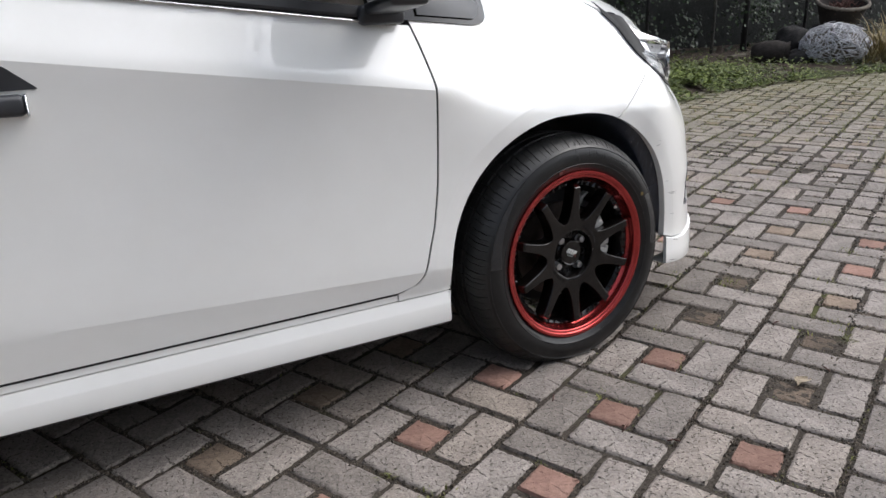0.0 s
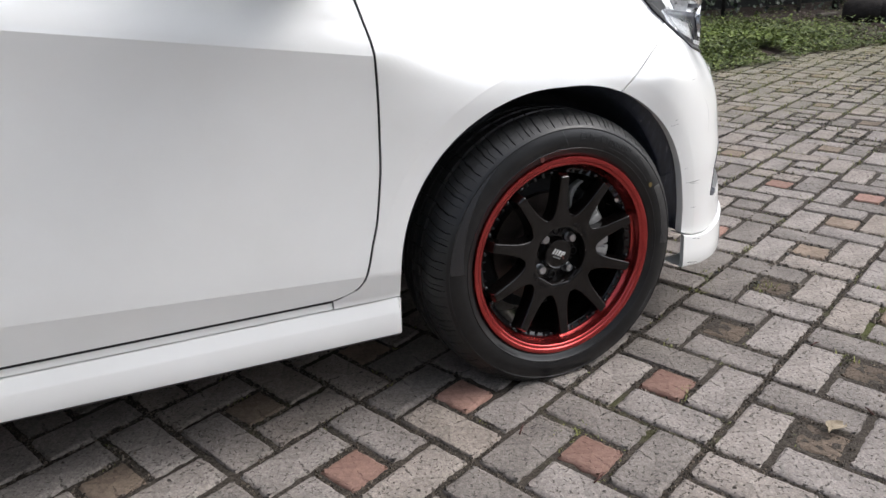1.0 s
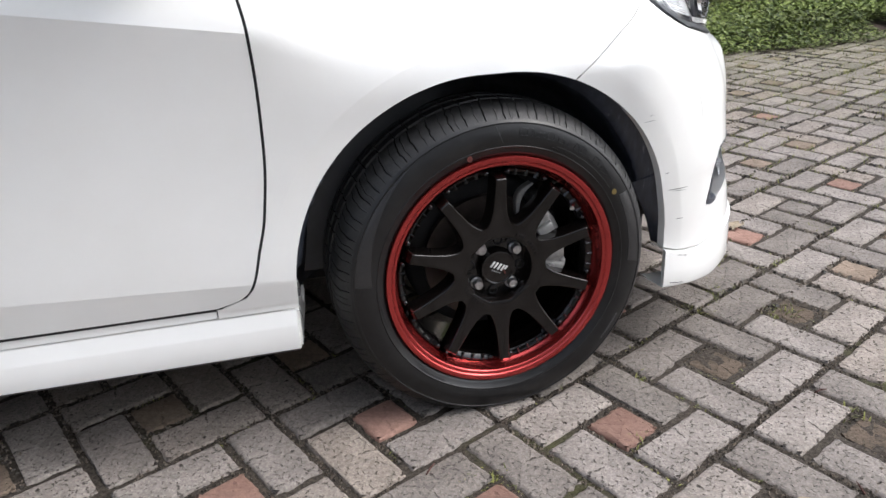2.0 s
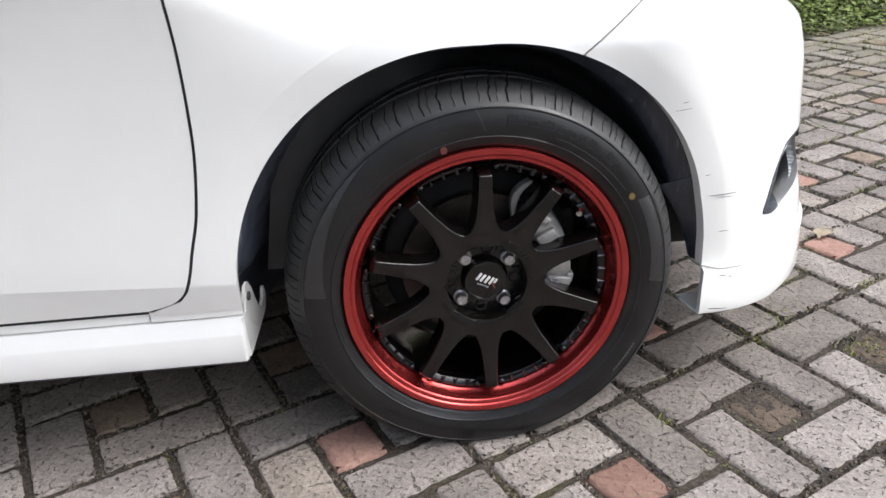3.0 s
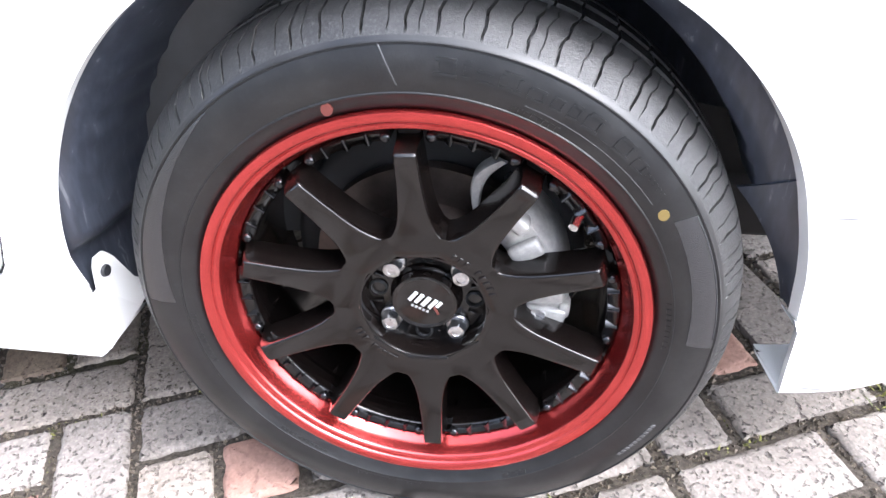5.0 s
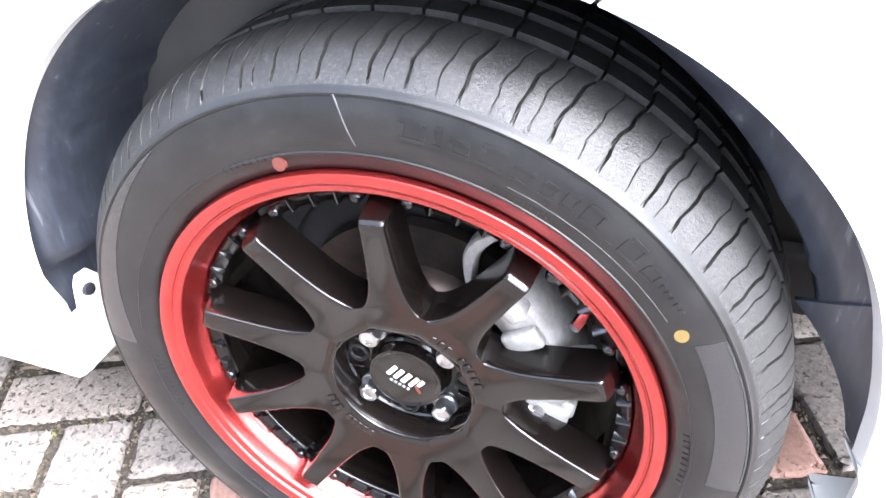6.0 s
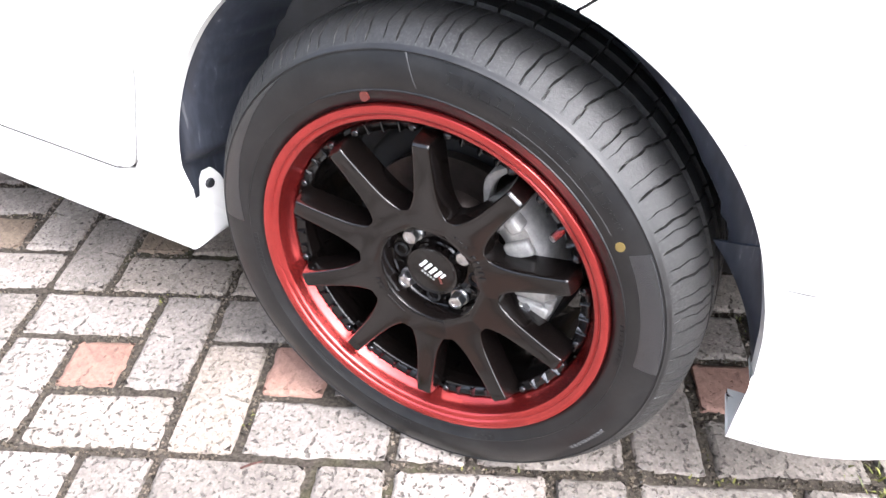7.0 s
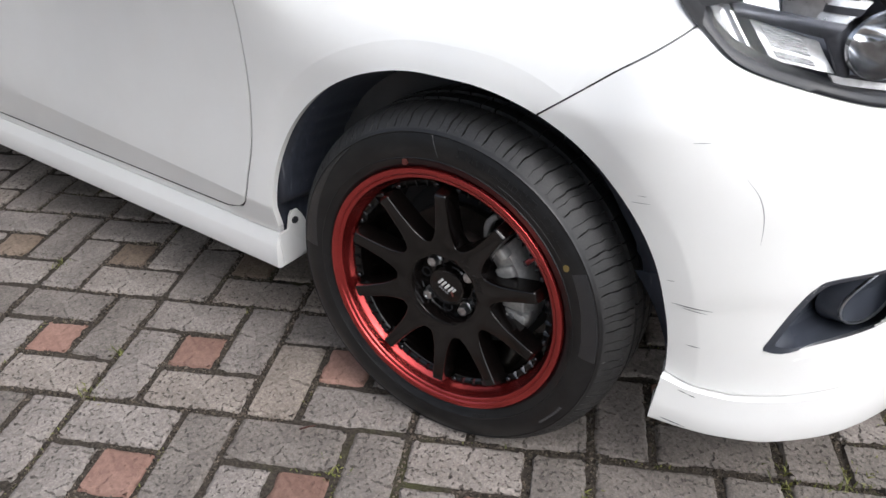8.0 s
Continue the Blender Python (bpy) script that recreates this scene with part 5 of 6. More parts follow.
    # tread with shoulder grooves and sipes
    marks = (0.0, 0.016, 0.068, 0.084, 0.30, 0.485, 0.496, 0.518, 0.529, 0.75)
    depth_at = {1: 0.0062, 2: 0.0062, 6: 0.0026, 7: 0.0026}
    prof = ((0.2862, -0.0260), (0.2874, -0.0248), (0.2915, -0.0204), (0.2960, -0.0148), (0.3005, -0.0085), (0.3048, -0.001), (0.3082, 0.008), (0.3105, 0.018), (0.3116, 0.028), (0.3120, 0.037), (0.3045, 0.0385), (0.3045, 0.0465), (0.3126, 0.048), (0.3128, 0.072), (0.3045, 0.0735), (0.3045, 0.0825), (0.3130, 0.084), (0.3130, 0.102), (0.3045, 0.1035), (0.3045, 0.1115), (0.3120, 0.113), (0.3100, 0.135), (0.3050, 0.156), (0.2960, 0.168), (0.270, 0.176), (0.235, 0.172), (0.214, 0.152))
    bm = bmesh.new()
    rows = []
    for k in range(PITCHES):
        for i, m in enumerate(marks):
            row = []
            for r, y in prof:
                bend = -0.42 * min(1.0, max(0.0, (y + 0.010) / 0.06)) ** 1.2
                wavy = 0.035 * math.sin(y * 230 + 1.7 * k + 3 * (i > 4)) * (0 if y < -0.02 else 1)
                a = 2 * math.pi * (k + m + bend + wavy + 0.12 * math.sin(k * 2.1)) / PITCHES
                cut = depth_at.get(i, 0.0) * (1.0 if -0.0150 < y < 0.16 else (0.45 if -0.021 < y < 0 else 0.0))
                if 6 <= i <= 7 and y > 0.0375:
                    cut = 0.0
                row.append(polar(r - cut, a, y))
            rows.append(row)
    rows.append(rows[0])
    sheet(bm, rows)
    bmesh.ops.remove_doubles(bm, verts=bm.verts, dist=1e-5)
    outward_of_ring(bm, 0.25, 0.07)
    ground_press(bm)
    sharpen(bm, 32)
    part("tread", bm, TREAD, tyre, "grooved tread, dusty on the blocks")

    def wall_y(r):
        return straight(WALL, r)

    def wall_patch(name, a0, a1, r0, r1, mat, lift, label="", n=10, slant=0.0, r_end=None):
        """A patch on the sidewall; r_end: the inner radius at its far end, where it tapers."""
        bm = bmesh.new()
        rows = []
        for u in np.linspace(0, 1, n + 1):
            low = r0 if r_end is None else r0 + (r_end - r0) * u
            rows.append([polar(r, a0 + (a1 - a0) * u + slant * (r - low) / (r1 - low), wall_y(r) - lift) for r in np.linspace(low, r1, 5)])
        sheet(bm, rows)
        face_outward(bm, HUB + Vector((0, 0.3, 0)))
        hem(bm, lift + 0.0015, lambda p: (0, 1, 0))
        return part(name, bm, mat, tyre, label)

    wall_patch("ribbed_field", radians(28.5), radians(-3), 0.2600, 0.2798, RIBBED, 0.0005, "finely ribbed sidewall field", 30, -0.02, 0.2545)
    wall_patch("ribbed_field", radians(176), radians(127), 0.2490, 0.2798, RIBBED, 0.0005, "finely ribbed sidewall field", 30, 0.0, 0.2788)
    wall_patch("field_seam", radians(27), radians(-2), 0.2785, 0.2792, UNDER, 0.0010, "thin dark curved seam", 24, 0.0)
    # raised lettering as plain strokes
    a = 83.0
    for w, h in ((4.0, 1), (1.2, 1), (3.2, 0.7), (4.2, 1), (3.4, 0.75), (2.4, 0.75), (2.2, 0.95), (3.4, 1), (1.6, 0.3), (3.8, 1), (3.0, 0.75)):
        for q0, q1, k0, k1 in ((0.0, 1.0, 0.0, 0.18), (0.1, 0.9, 0.82, 1.0), (0.0, 0.2, 0.2, 0.8), (0.78, 0.95, 0.2, 0.8)):
            if h < 0.5 and k0 > 0:
                continue
            r0, r1 = 0.2585, 0.2585 + 0.0145 * h
            wall_patch("raised_stroke", radians(a - w * q1), radians(a - w * q0), r0 + (r1 - r0) * k0, r0 + (r1 - r0) * k1, RUBBER, 0.0008, "", 3)
        a -= w + 1.0
    for base, count, r0, tall, step in ((117, 9, 0.2385, 0.0034, 1.5), (68, 8, 0.2425, 0.0055, 1.3), (8, 9, 0.2345, 0.0045, 1.6), (196, 12, 0.2345, 0.0038, 1.4), (-28, 10, 0.2650, 0.0045, 1.3), (-64, 3, 0.2345, 0.0050, 2.6), (266, 14, 0.2440, 0.0032, 1.3), (238, 11, 0.2345, 0.0036, 1.4), (40, 5, 0.2620, 0.0034, 1.2)):
        for i in range(count):
            wall_patch("small_stroke", radians(base - step * i), radians(base - step * (i + 0.62)), r0, r0 + tall, RUBBER if base != -28 else MOULD, 0.0006, "", 2)
    for name, r, d, size, mat, label in (("red_dot", 0.2345, 104.8, 0.0050, RED_MARK, "faded red paint dot"), ("yellow_dot", 0.2555, 30.8, 0.0048, YELLOW_MARK, "ochre paint dot")):
        bm = bmesh.new()
        c = polar(r, radians(d), min(wall_y(r - size), wall_y(r + size)) - 0.0006)
        rim = [bm.verts.new(c + Vector((size * math.cos(q), 0, size * 1.15 * math.sin(q)))) for q in np.linspace(0, 2 * math.pi, 20)[:-1]]
        back = [bm.verts.new(v.co + Vector((0, 0.005, 0))) for v in rim]
        bm.faces.new(rim)
        for i in range(len(rim)):
            bm.faces.new((rim[i], back[i], back[i - 1], rim[i - 1]))
        bmesh.ops.recalc_face_normals(bm, faces=bm.faces)
        part(name, bm, mat, tyre, label, False)
    wall_patch("mould_line", radians(89.83), radians(89.65), 0.2484, 0.2815, MOULD, 0.0005, "pale mould line", 1, 0.0465)
    wall_patch("mould_line", radians(66.0), radians(34.0), 0.2520, 0.2526, MOULD, 0.0005, "pale mould line", 8)

    # brake behind the spokes
    bm = bmesh.new()
    turn_profile(bm, ((0.128, 0.070), (0.128, 0.058), (0.1275, 0.057), (0.086, 0.057), (0.084, 0.050), (0.080, 0.040), (0.076, 0.036), (0.03, 0.036), (0.001, 0.036)), 96)
    face_outward(bm, HUB + Vector((0, 0.3, 0)))
    sharpen(bm, 30)
    part("brake_disc", bm, DISC, car, "worn iron brake disc")
    bm = bmesh.new()
    turn_profile(bm, ((0.160, 0.110), (0.158, 0.085), (0.150, 0.082), (0.05, 0.082)), 64)
    face_outward(bm, HUB + Vector((0, 0.3, 0)))
    part("dust_shield", bm, UNDER, car, "dull black dust shield")
    bm = bmesh.new()
    prof = ((0.098, 0.060), (0.096, 0.034), (0.102, 0.026), (0.118, 0.022), (0.138, 0.024), (0.146, 0.034), (0.148, 0.062), (0.146, 0.085))
    turn_profile(bm, prof, 20, radians(-16), radians(47))
    face_outward(bm, polar(0.122, radians(16), 0.08))
    hem(bm, 0.03, lambda p: (0, 1, 0))
    caliper = part("brake_caliper", bm, CAST, car, "cast grey brake caliper")
    for r, d, size in ((0.120, 30, (0.020, 0.012, 0.034)), (0.122, 4, (0.022, 0.014, 0.040)), (0.108, -14, (0.024, 0.020, 0.018)), (0.135, 44, (0.020, 0.022, 0.016)), (0.146, 18, (0.012, 0.03, 0.05)), (0.112, 50, (0.020, 0.016, 0.030))):
        bm = bmesh.new()
        q = radians(d)
        block(bm, polar(r, q, 0.020), size, Matrix.Rotation(math.pi / 2 - q, 4, "Y"), 0.004)
        part("caliper_rib", bm, CAST, caliper)
    # curved arm of the carrier above the caliper, and its lower foot with a bolt
    bm = bmesh.new()
    rows = []
    for u in np.linspace(0, 1, 15):
        r, q = 0.170 - 0.068 * u, radians(61 + 5.5 * math.sin(math.pi * u) - 2 * u)
        w = 0.0062 * math.sin(math.pi * (0.18 + 0.70 * u))
        rows.append([polar(r, q + t * w / r, 0.036 + k) for t, k in ((-1, 0.012), (-1, 0.002), (-0.7, 0), (0.7, 0), (1, 0.002), (1, 0.012))])
    sheet(bm, rows)
    face_outward(bm, polar(0.13, radians(64), 0.10))
    hem(bm, 0.004, lambda p: (0, 1, 0))
    part("carrier_arm", bm, CAST, caliper, "pale curved carrier arm")
    bm = bmesh.new()
    block(bm, polar(0.125, radians(-11), 0.028), (0.024, 0.020, 0.042), Matrix.Rotation(math.pi / 2 - radians(-11), 4, "Y"), 0.004)
    block(bm, polar(0.143, radians(-7), 0.030), (0.018, 0.018, 0.012), Matrix.Rotation(math.pi / 2 - radians(-7), 4, "Y"), 0.003)
    part("carrier_foot", bm, CAST, caliper)
    bm = bmesh.new()
    rod(bm, polar(0.119, radians(-10), 0.020), polar(0.119, radians(-10), 0.014), 0.0068, 6)
    part("carrier_bolt", bm, NUT, caliper, "dark hexagonal bolt", False)
    for d in (-20, 52):
        bm = bmesh.new()
        q = radians(d)
        rod(bm, polar(0.140, q, 0.07), polar(0.140, q, 0.018), 0.008, 10)
        part("caliper_bolt", bm, NUT, caliper, "", False)


build_wheel()


# ---- ground ----
ground = tagged(part("ground", (lambda b: (bmesh.ops.create_grid(b, x_segments=2, y_segments=2, size=600, matrix=Matrix.Translation((0, 0, -0.06))), b)[1])(bmesh.new()), LAND), "bare trodden ground around the paved yard", "ground", kind="structure")

PITCH, PAVE_TURN = 0.325, radians(25.5)
CELL = PITCH / 3
PAVE_ORIGIN = Vector((-0.2371, -0.0128, 0.0))
AXIS_A = Vector((math.cos(PAVE_TURN), math.sin(PAVE_TURN), 0))
AXIS_B = Vector((math.sin(PAVE_TURN), -math.cos(PAVE_TURN), 0))


def verge_line(x):
    return min(2.66 + 0.15 * x, 3.48 - 0.20 * (x - 5.45)) + 0.05 * math.sin(x * 3.1) + 0.03 * math.sin(x * 7.7)


def soil_height(x, y):
    """Soil lies unevenly in the joints, here and there almost up to the faces."""
    n = 0.5 + 0.5 * noise.noise((x * 55, y * 55, 1.0))
    m = 0.5 + 0.5 * noise.noise((x * 9, y * 9, 6.0))
    return -0.0120 + 0.0065 * n + 0.0055 * m


SUNK = {(2, 1), (1, 2), (2, 2), (3, 1)}
HOLLOWS = [PAVE_ORIGIN + AXIS_A * (i * PITCH) + AXIS_B * (j * PITCH) for i, j in SUNK]


def build_bed():
    xs = np.concatenate((np.linspace(-4.5, -1.35, 20), np.linspace(-1.34, 2.1, 430), np.linspace(2.2, 12, 60)))
    ys = np.concatenate((np.linspace(-7.36, -1.2, 30), np.linspace(-1.19, 0.75, 242), np.linspace(0.8, 5.0, 40)))
    verts, faces = [], []
    for x in xs:
        for y in ys:
            z = soil_height(x, y)
            for c in HOLLOWS:
                r = Vector((x - c.x, y - c.y, 0))
                d = (max(abs(r.dot(AXIS_A)), abs(r.dot(AXIS_B))) + 0.010 * noise.noise((x * 28, y * 28, 9.0))) / (CELL * 0.5)
                if d < 1.5:
                    n = noise.noise((x * 70, y * 70, 3.0))
                    z = max(z, -0.0150 + 0.0115 * min(1, d) ** 4 + 0.0020 * n) if d < 1.25 else z
            verts.append((float(x), float(y), z if y < 2.4 else z - 0.03))
    w = len(ys)
    for i in range(len(xs) - 1):
        for j in range(w - 1):
            k = i * w + j
            faces.append((k, k + w, k + w + 1, k + 1))
    me = bpy.data.meshes.new("pavement")
    me.from_pydata(verts, [], faces)
    me.materials.append(JOINT)
    for p in me.polygons:
        p.use_smooth = True
    return tagged(new("pavement", me), "block paving with dark mossy joints", "pavement", kind="structure")


bed = build_bed()


def paver_mesh(kind, length, wide, seed, fine=True):
    """One paver: a flat cast face with a rounded, worn arris, chipped here and there."""
    rnd = random.Random(seed)
    bm = bmesh.new()
    gap = 0.0125 if fine else 0.017
    hx, hy = length / 2 - gap / 2, wide / 2 - gap / 2
    step, cut = (0.0105, 0.0032) if fine else (0.027, 0.006)
    rim = []
    for (x1, y1), (x2, y2) in zip(((-hx, -hy), (hx, -hy), (hx, hy), (-hx, hy)), ((hx, -hy), (hx, hy), (-hx, hy), (-hx, -hy))):
        dx, dy = (x2 - x1), (y2 - y1)
        ln = math.hypot(dx, dy)
        n = max(2, round(ln / step))
        for i in range(n + 1):
            k = cut / ln + (1 - 2 * cut / ln) * i / n
            rim.append((x1 + dx * k, y1 + dy * k, -dy / ln * -1, -dx / ln))
    chip = [0.0] * len(rim)
    if fine:
        for _ in range(rnd.randint(4, 8)):
            at, deep, w = rnd.randrange(len(rim)), rnd.uniform(0.0012, 0.0045), rnd.uniform(0.7, 1.8)
            for i in range(len(rim)):
                d = min(abs(i - at), len(rim) - abs(i - at)) / w
                if d < 1:
                    chip[i] = max(chip[i], deep * (1 - d * d))
    ragged = [(rnd.uniform(-0.0010, 0.0010) if fine else rnd.uniform(-0.0015, 0.0035), c) for c in chip]
    levels = ((0.0, -0.030), (0.0004, -0.0062), (0.0026, -0.0030), (0.0060, -0.0010), (0.0098, 0.0)) if fine else ((0.0, -0.02), (0.0008, -0.0045), (0.004, 0.0))
    loops = []
    for shrink, z in levels:
        top = z > -0.01
        loop = []
        for (x, y, nx, ny), (r, c) in zip(rim, ragged):
            inward = shrink + r + (c * 0.85 if top else 0.0) + (rnd.uniform(-0.0007, 0.0007) if top and fine else 0.0)
            loop.append(bm.verts.new((x - nx * inward, y - ny * inward, z - (c * 0.25 if z > -0.002 and shrink < 0.004 else 0.0) + (rnd.uniform(-0.0005, 0.0004) if top else 0))))
        loops.append(loop)
    for p, q in zip(loops, loops[1:]):
        for i in range(len(rim)):
            j = (i + 1) % len(rim)
            bm.faces.new((p[i], p[j], q[j], q[i]))
    bm.faces.new(loops[-1])
    bm.normal_update()
    for f in bm.faces:
        f.smooth = abs(f.normal.z) < 0.99
    me = bpy.data.meshes.new(kind)
    bm.to_mesh(me)
    bm.free()
    return me


LONG = [paver_mesh("paver", 2 * CELL, CELL, 10 + i) for i in range(9)]
LONG_FAR = [paver_mesh("paver", 2 * CELL, CELL, 30 + i, False) for i in range(4)]
SQUARE, SQUARE_FAR = {}, [paver_mesh("square_paver", CELL, CELL, 60 + i, False) for i in range(3)]
for tag, mat in (("red", PAVER_RED), ("brown", PAVER_BROWN), ("grey", PAVER), ("dirty", PAVER_DIRTY)):
    SQUARE[tag] = [paver_mesh("square_paver", CELL, CELL, 40 + i) for i in range(5)]
    for me in SQUARE[tag]:
        me.materials.append(mat)
for me in LONG:
    me.materials.append(PAVER)

# colours of the square pieces near the wheel, by their place in the pattern
REDS = {(0, 0), (-1, 0), (0, 1), (1, 1), (-1, 1), (0, 2), (-2, 0), (2, 0), (4, 0), (5, -1), (5, 2), (6, 1), (6, 0), (3, -1), (5, -3), (4, -3), (8, -2)}
BROWNS = {(2, 1), (3, 1), (1, 2), (2, 2), (3, 2), (-1, -1), (-2, -1), (-3, -1), (4, 1)}


def lay_pavers():
    rnd = random.Random(5)
    pieces = []
    for i in range(-26, 40):
        for j in range(-26, 30):
            c = PAVE_ORIGIN + AXIS_A * (i * PITCH) + AXIS_B * (j * PITCH)
            if not (-4.45 < c.x < 11.5 and -7.25 < c.y < verge_line(c.x) + 0.25):
                continue
            if (i, j) in SUNK:
                tag = "dirty"
            elif (i, j) in REDS:
                tag = "red"
            elif (i, j) in BROWNS:
                tag = "brown"
            else:
                tag = rnd.choices(("red", "brown", "grey"), (0.02, 0.5, 0.48))[0]
            sink = -0.0050 if (i, j) in SUNK else 0.0
            pieces.append((c, tag, 0.0, sink))
            for da, db, turn in ((1, -0.5, 90), (0.5, 1, 0), (-1, 0.5, 90), (-0.5, -1, 0)):
                pieces.append((c + AXIS_A * (da * CELL) + AXIS_B * (db * CELL), "long", turn, 0.0))
    pieces.sort(key=lambda p: math.hypot((p[0].x - 0.05) / 1.25, p[0].y + 0.15))
    near, far = pieces[:300], pieces[300:]
    wave = lambda p: 0.004 * noise.noise((p.x * 1.3, p.y * 1.3, 2.0))

    def place(c, turn, sink, loose=1.0):
        return Matrix.Translation((c.x, c.y, wave(c) * 0.6 + loose * rnd.uniform(-0.0018, 0.0012) + sink)) @ Matrix.Rotation(PAVE_TURN + radians(turn + rnd.uniform(-0.9, 0.9)), 4, "Z") @ Euler((radians(loose * rnd.uniform(-0.5, 0.5)), radians(loose * rnd.uniform(-0.5, 0.5)), rnd.choice((0, math.pi)))).to_matrix().to_4x4()

    for c, tag, turn, sink in near:
        me = rnd.choice(LONG if tag == "long" else SQUARE[tag])
        ob = new("paver" if tag == "long" else "square_paver", me)
        ob.parent = bed
        ob.matrix_basis = place(c, turn, sink)
    # the rest of the yard, joined
    for name, tags, mat in (("far_pavers", ("long", "grey"), PAVER), ("far_red_pavers", ("red",), PAVER_RED), ("far_brown_pavers", ("brown",), PAVER_BROWN)):
        verts, faces = [], []
        for c, tag, turn, sink in far:
            if tag not in tags:
                continue
            me = rnd.choice(LONG_FAR if tag == "long" else SQUARE_FAR)
            m = place(c, turn, sink, 2.4)
            base = len(verts)
            verts += [tuple(m @ v.co) for v in me.vertices]
            faces += [tuple(base + k for k in p.vertices) for p in me.polygons]
        me = bpy.data.meshes.new(name)
        me.from_pydata(verts, [], faces)
        me.materials.append(mat)
        for p in me.polygons:
            p.use_smooth = abs(p.normal.z) < 0.99
        ob = tagged(new(name, me), kind="stuff")
        ob.parent = bed


def blades(name, spots, mat, label, tall, wide, lean=0.6, category="grass"):
    """Many small bent blades, one joined mesh."""
    rnd = random.Random(len(spots))
    verts, faces = [], []
    for x, y, z, k in spots:
        a, h, w = rnd.uniform(0, 6.283), tall * k * rnd.uniform(0.5, 1.2), wide * rnd.uniform(0.6, 1.2)
        d, e = Vector((math.cos(a), math.sin(a), 0)), Vector((-math.sin(a), math.cos(a), 0))
        o, l = Vector((x, y, z)), lean * h * rnd.uniform(0.3, 1.3)
        b = len(verts)
        verts += [o - e * w / 2, o + e * w / 2, o + d * l * 0.45 + e * w * 0.4 + Vector((0, 0, h * 0.65)), o + d * l * 0.45 - e * w * 0.4 + Vector((0, 0, h * 0.65)), o + d * l + Vector((0, 0, h * 0.9))]
        faces += [(b, b + 1, b + 2, b + 3), (b + 3, b + 2, b + 4)]
    me = bpy.data.meshes.new(name)
    me.from_pydata([tuple(v) for v in verts], [], faces)
    me.materials.append(mat)
    return tagged(new(name, me), label, category, kind="stuff")


def grow_joints():
    rnd = random.Random(12)
    spots = []

    def in_joint(i, j, spread):
        u, v = rnd.uniform(-1.5, 1.5), rnd.choice((-1.5, -0.5, 0.5, 1.5)) + rnd.gauss(0, spread)
        if abs(abs(v) - 0.5) < 0.2:
            # the short joints end at the pieces that close them
            u = rnd.uniform(-1.5, 0.5) if v > 0 else rnd.uniform(-0.5, 1.5)
        if rnd.random() < 0.5:
            u, v = v, u
        return PAVE_ORIGIN + AXIS_A * (i * PITCH + u * CELL) + AXIS_B * (j * PITCH + v * CELL)

    # tufts that stand out near the wheel
    for x, y, n, r in ((0.22, -0.20, 12, 0.010), (0.692, 0.261, 70, 0.028), (0.64, 0.24, 40, 0.022), (0.752, 0.126, 60, 0.026), (0.877, 0.349, 60, 0.030), (0.738, 0.415, 50, 0.028), (0.566, 0.175, 50, 0.022), (0.311, -0.029, 14, 0.010), (-1.076, -0.124, 34, 0.016), (-0.608, -0.353, 26, 0.014), (-0.079, -0.232, 16, 0.011), (-0.66, -0.25, 14, 0.012), (-0.14, -0.22, 8, 0.008), (0.774, -0.285, 26, 0.018), (0.711, -0.354, 24, 0.016), (0.632, -0.262, 22, 0.016), (0.95, 0.36, 50, 0.03), (1.2, 0.5, 60, 0.03), (1.45, 0.62, 60, 0.03), (1.6, 0.35, 60, 0.03), (1.05, -0.05, 40, 0.025), (1.35, 0.1, 40, 0.025)):
        for _ in range(n):
            spots.append((x + rnd.gauss(0, r), y + rnd.gauss(0, r), -0.006, 0.9))
    near = 0
    while near < 3200:
        c = in_joint(rnd.randint(-4, 7), rnd.randint(-4, 4), 0.012)
        if noise.noise((c.x * 6.5, c.y * 6.5, 0.0)) < 0.16 or not (-1.5 < c.x < 2.2 and -1.3 < c.y < 1.0):
            continue
        spots.append((c.x, c.y, -0.008, 0.55))
        near += 1
    while len(spots) < 34000:
        c = in_joint(rnd.randint(-10, 36), rnd.randint(-26, 6), 0.045)
        if not (0.6 < c.x < 11 and -2.0 < c.y < verge_line(c.x) + 0.1):
            continue
        near_verge = min(1.0, max(0.0, (c.y + 0.22 * c.x - 0.2) / 2.4))
        if noise.noise((c.x * 1.7, c.y * 1.7, 0.0)) * 0.5 + 0.5 > 0.12 + 0.75 * near_verge:
            continue
        spots.append((c.x, c.y, -0.010, 0.9 + 2.0 * near_verge * rnd.random()))
    blades("joint_moss", spots, MOSS, "moss and small grass in the paving joints", 0.0115, 0.0036, 1.6)


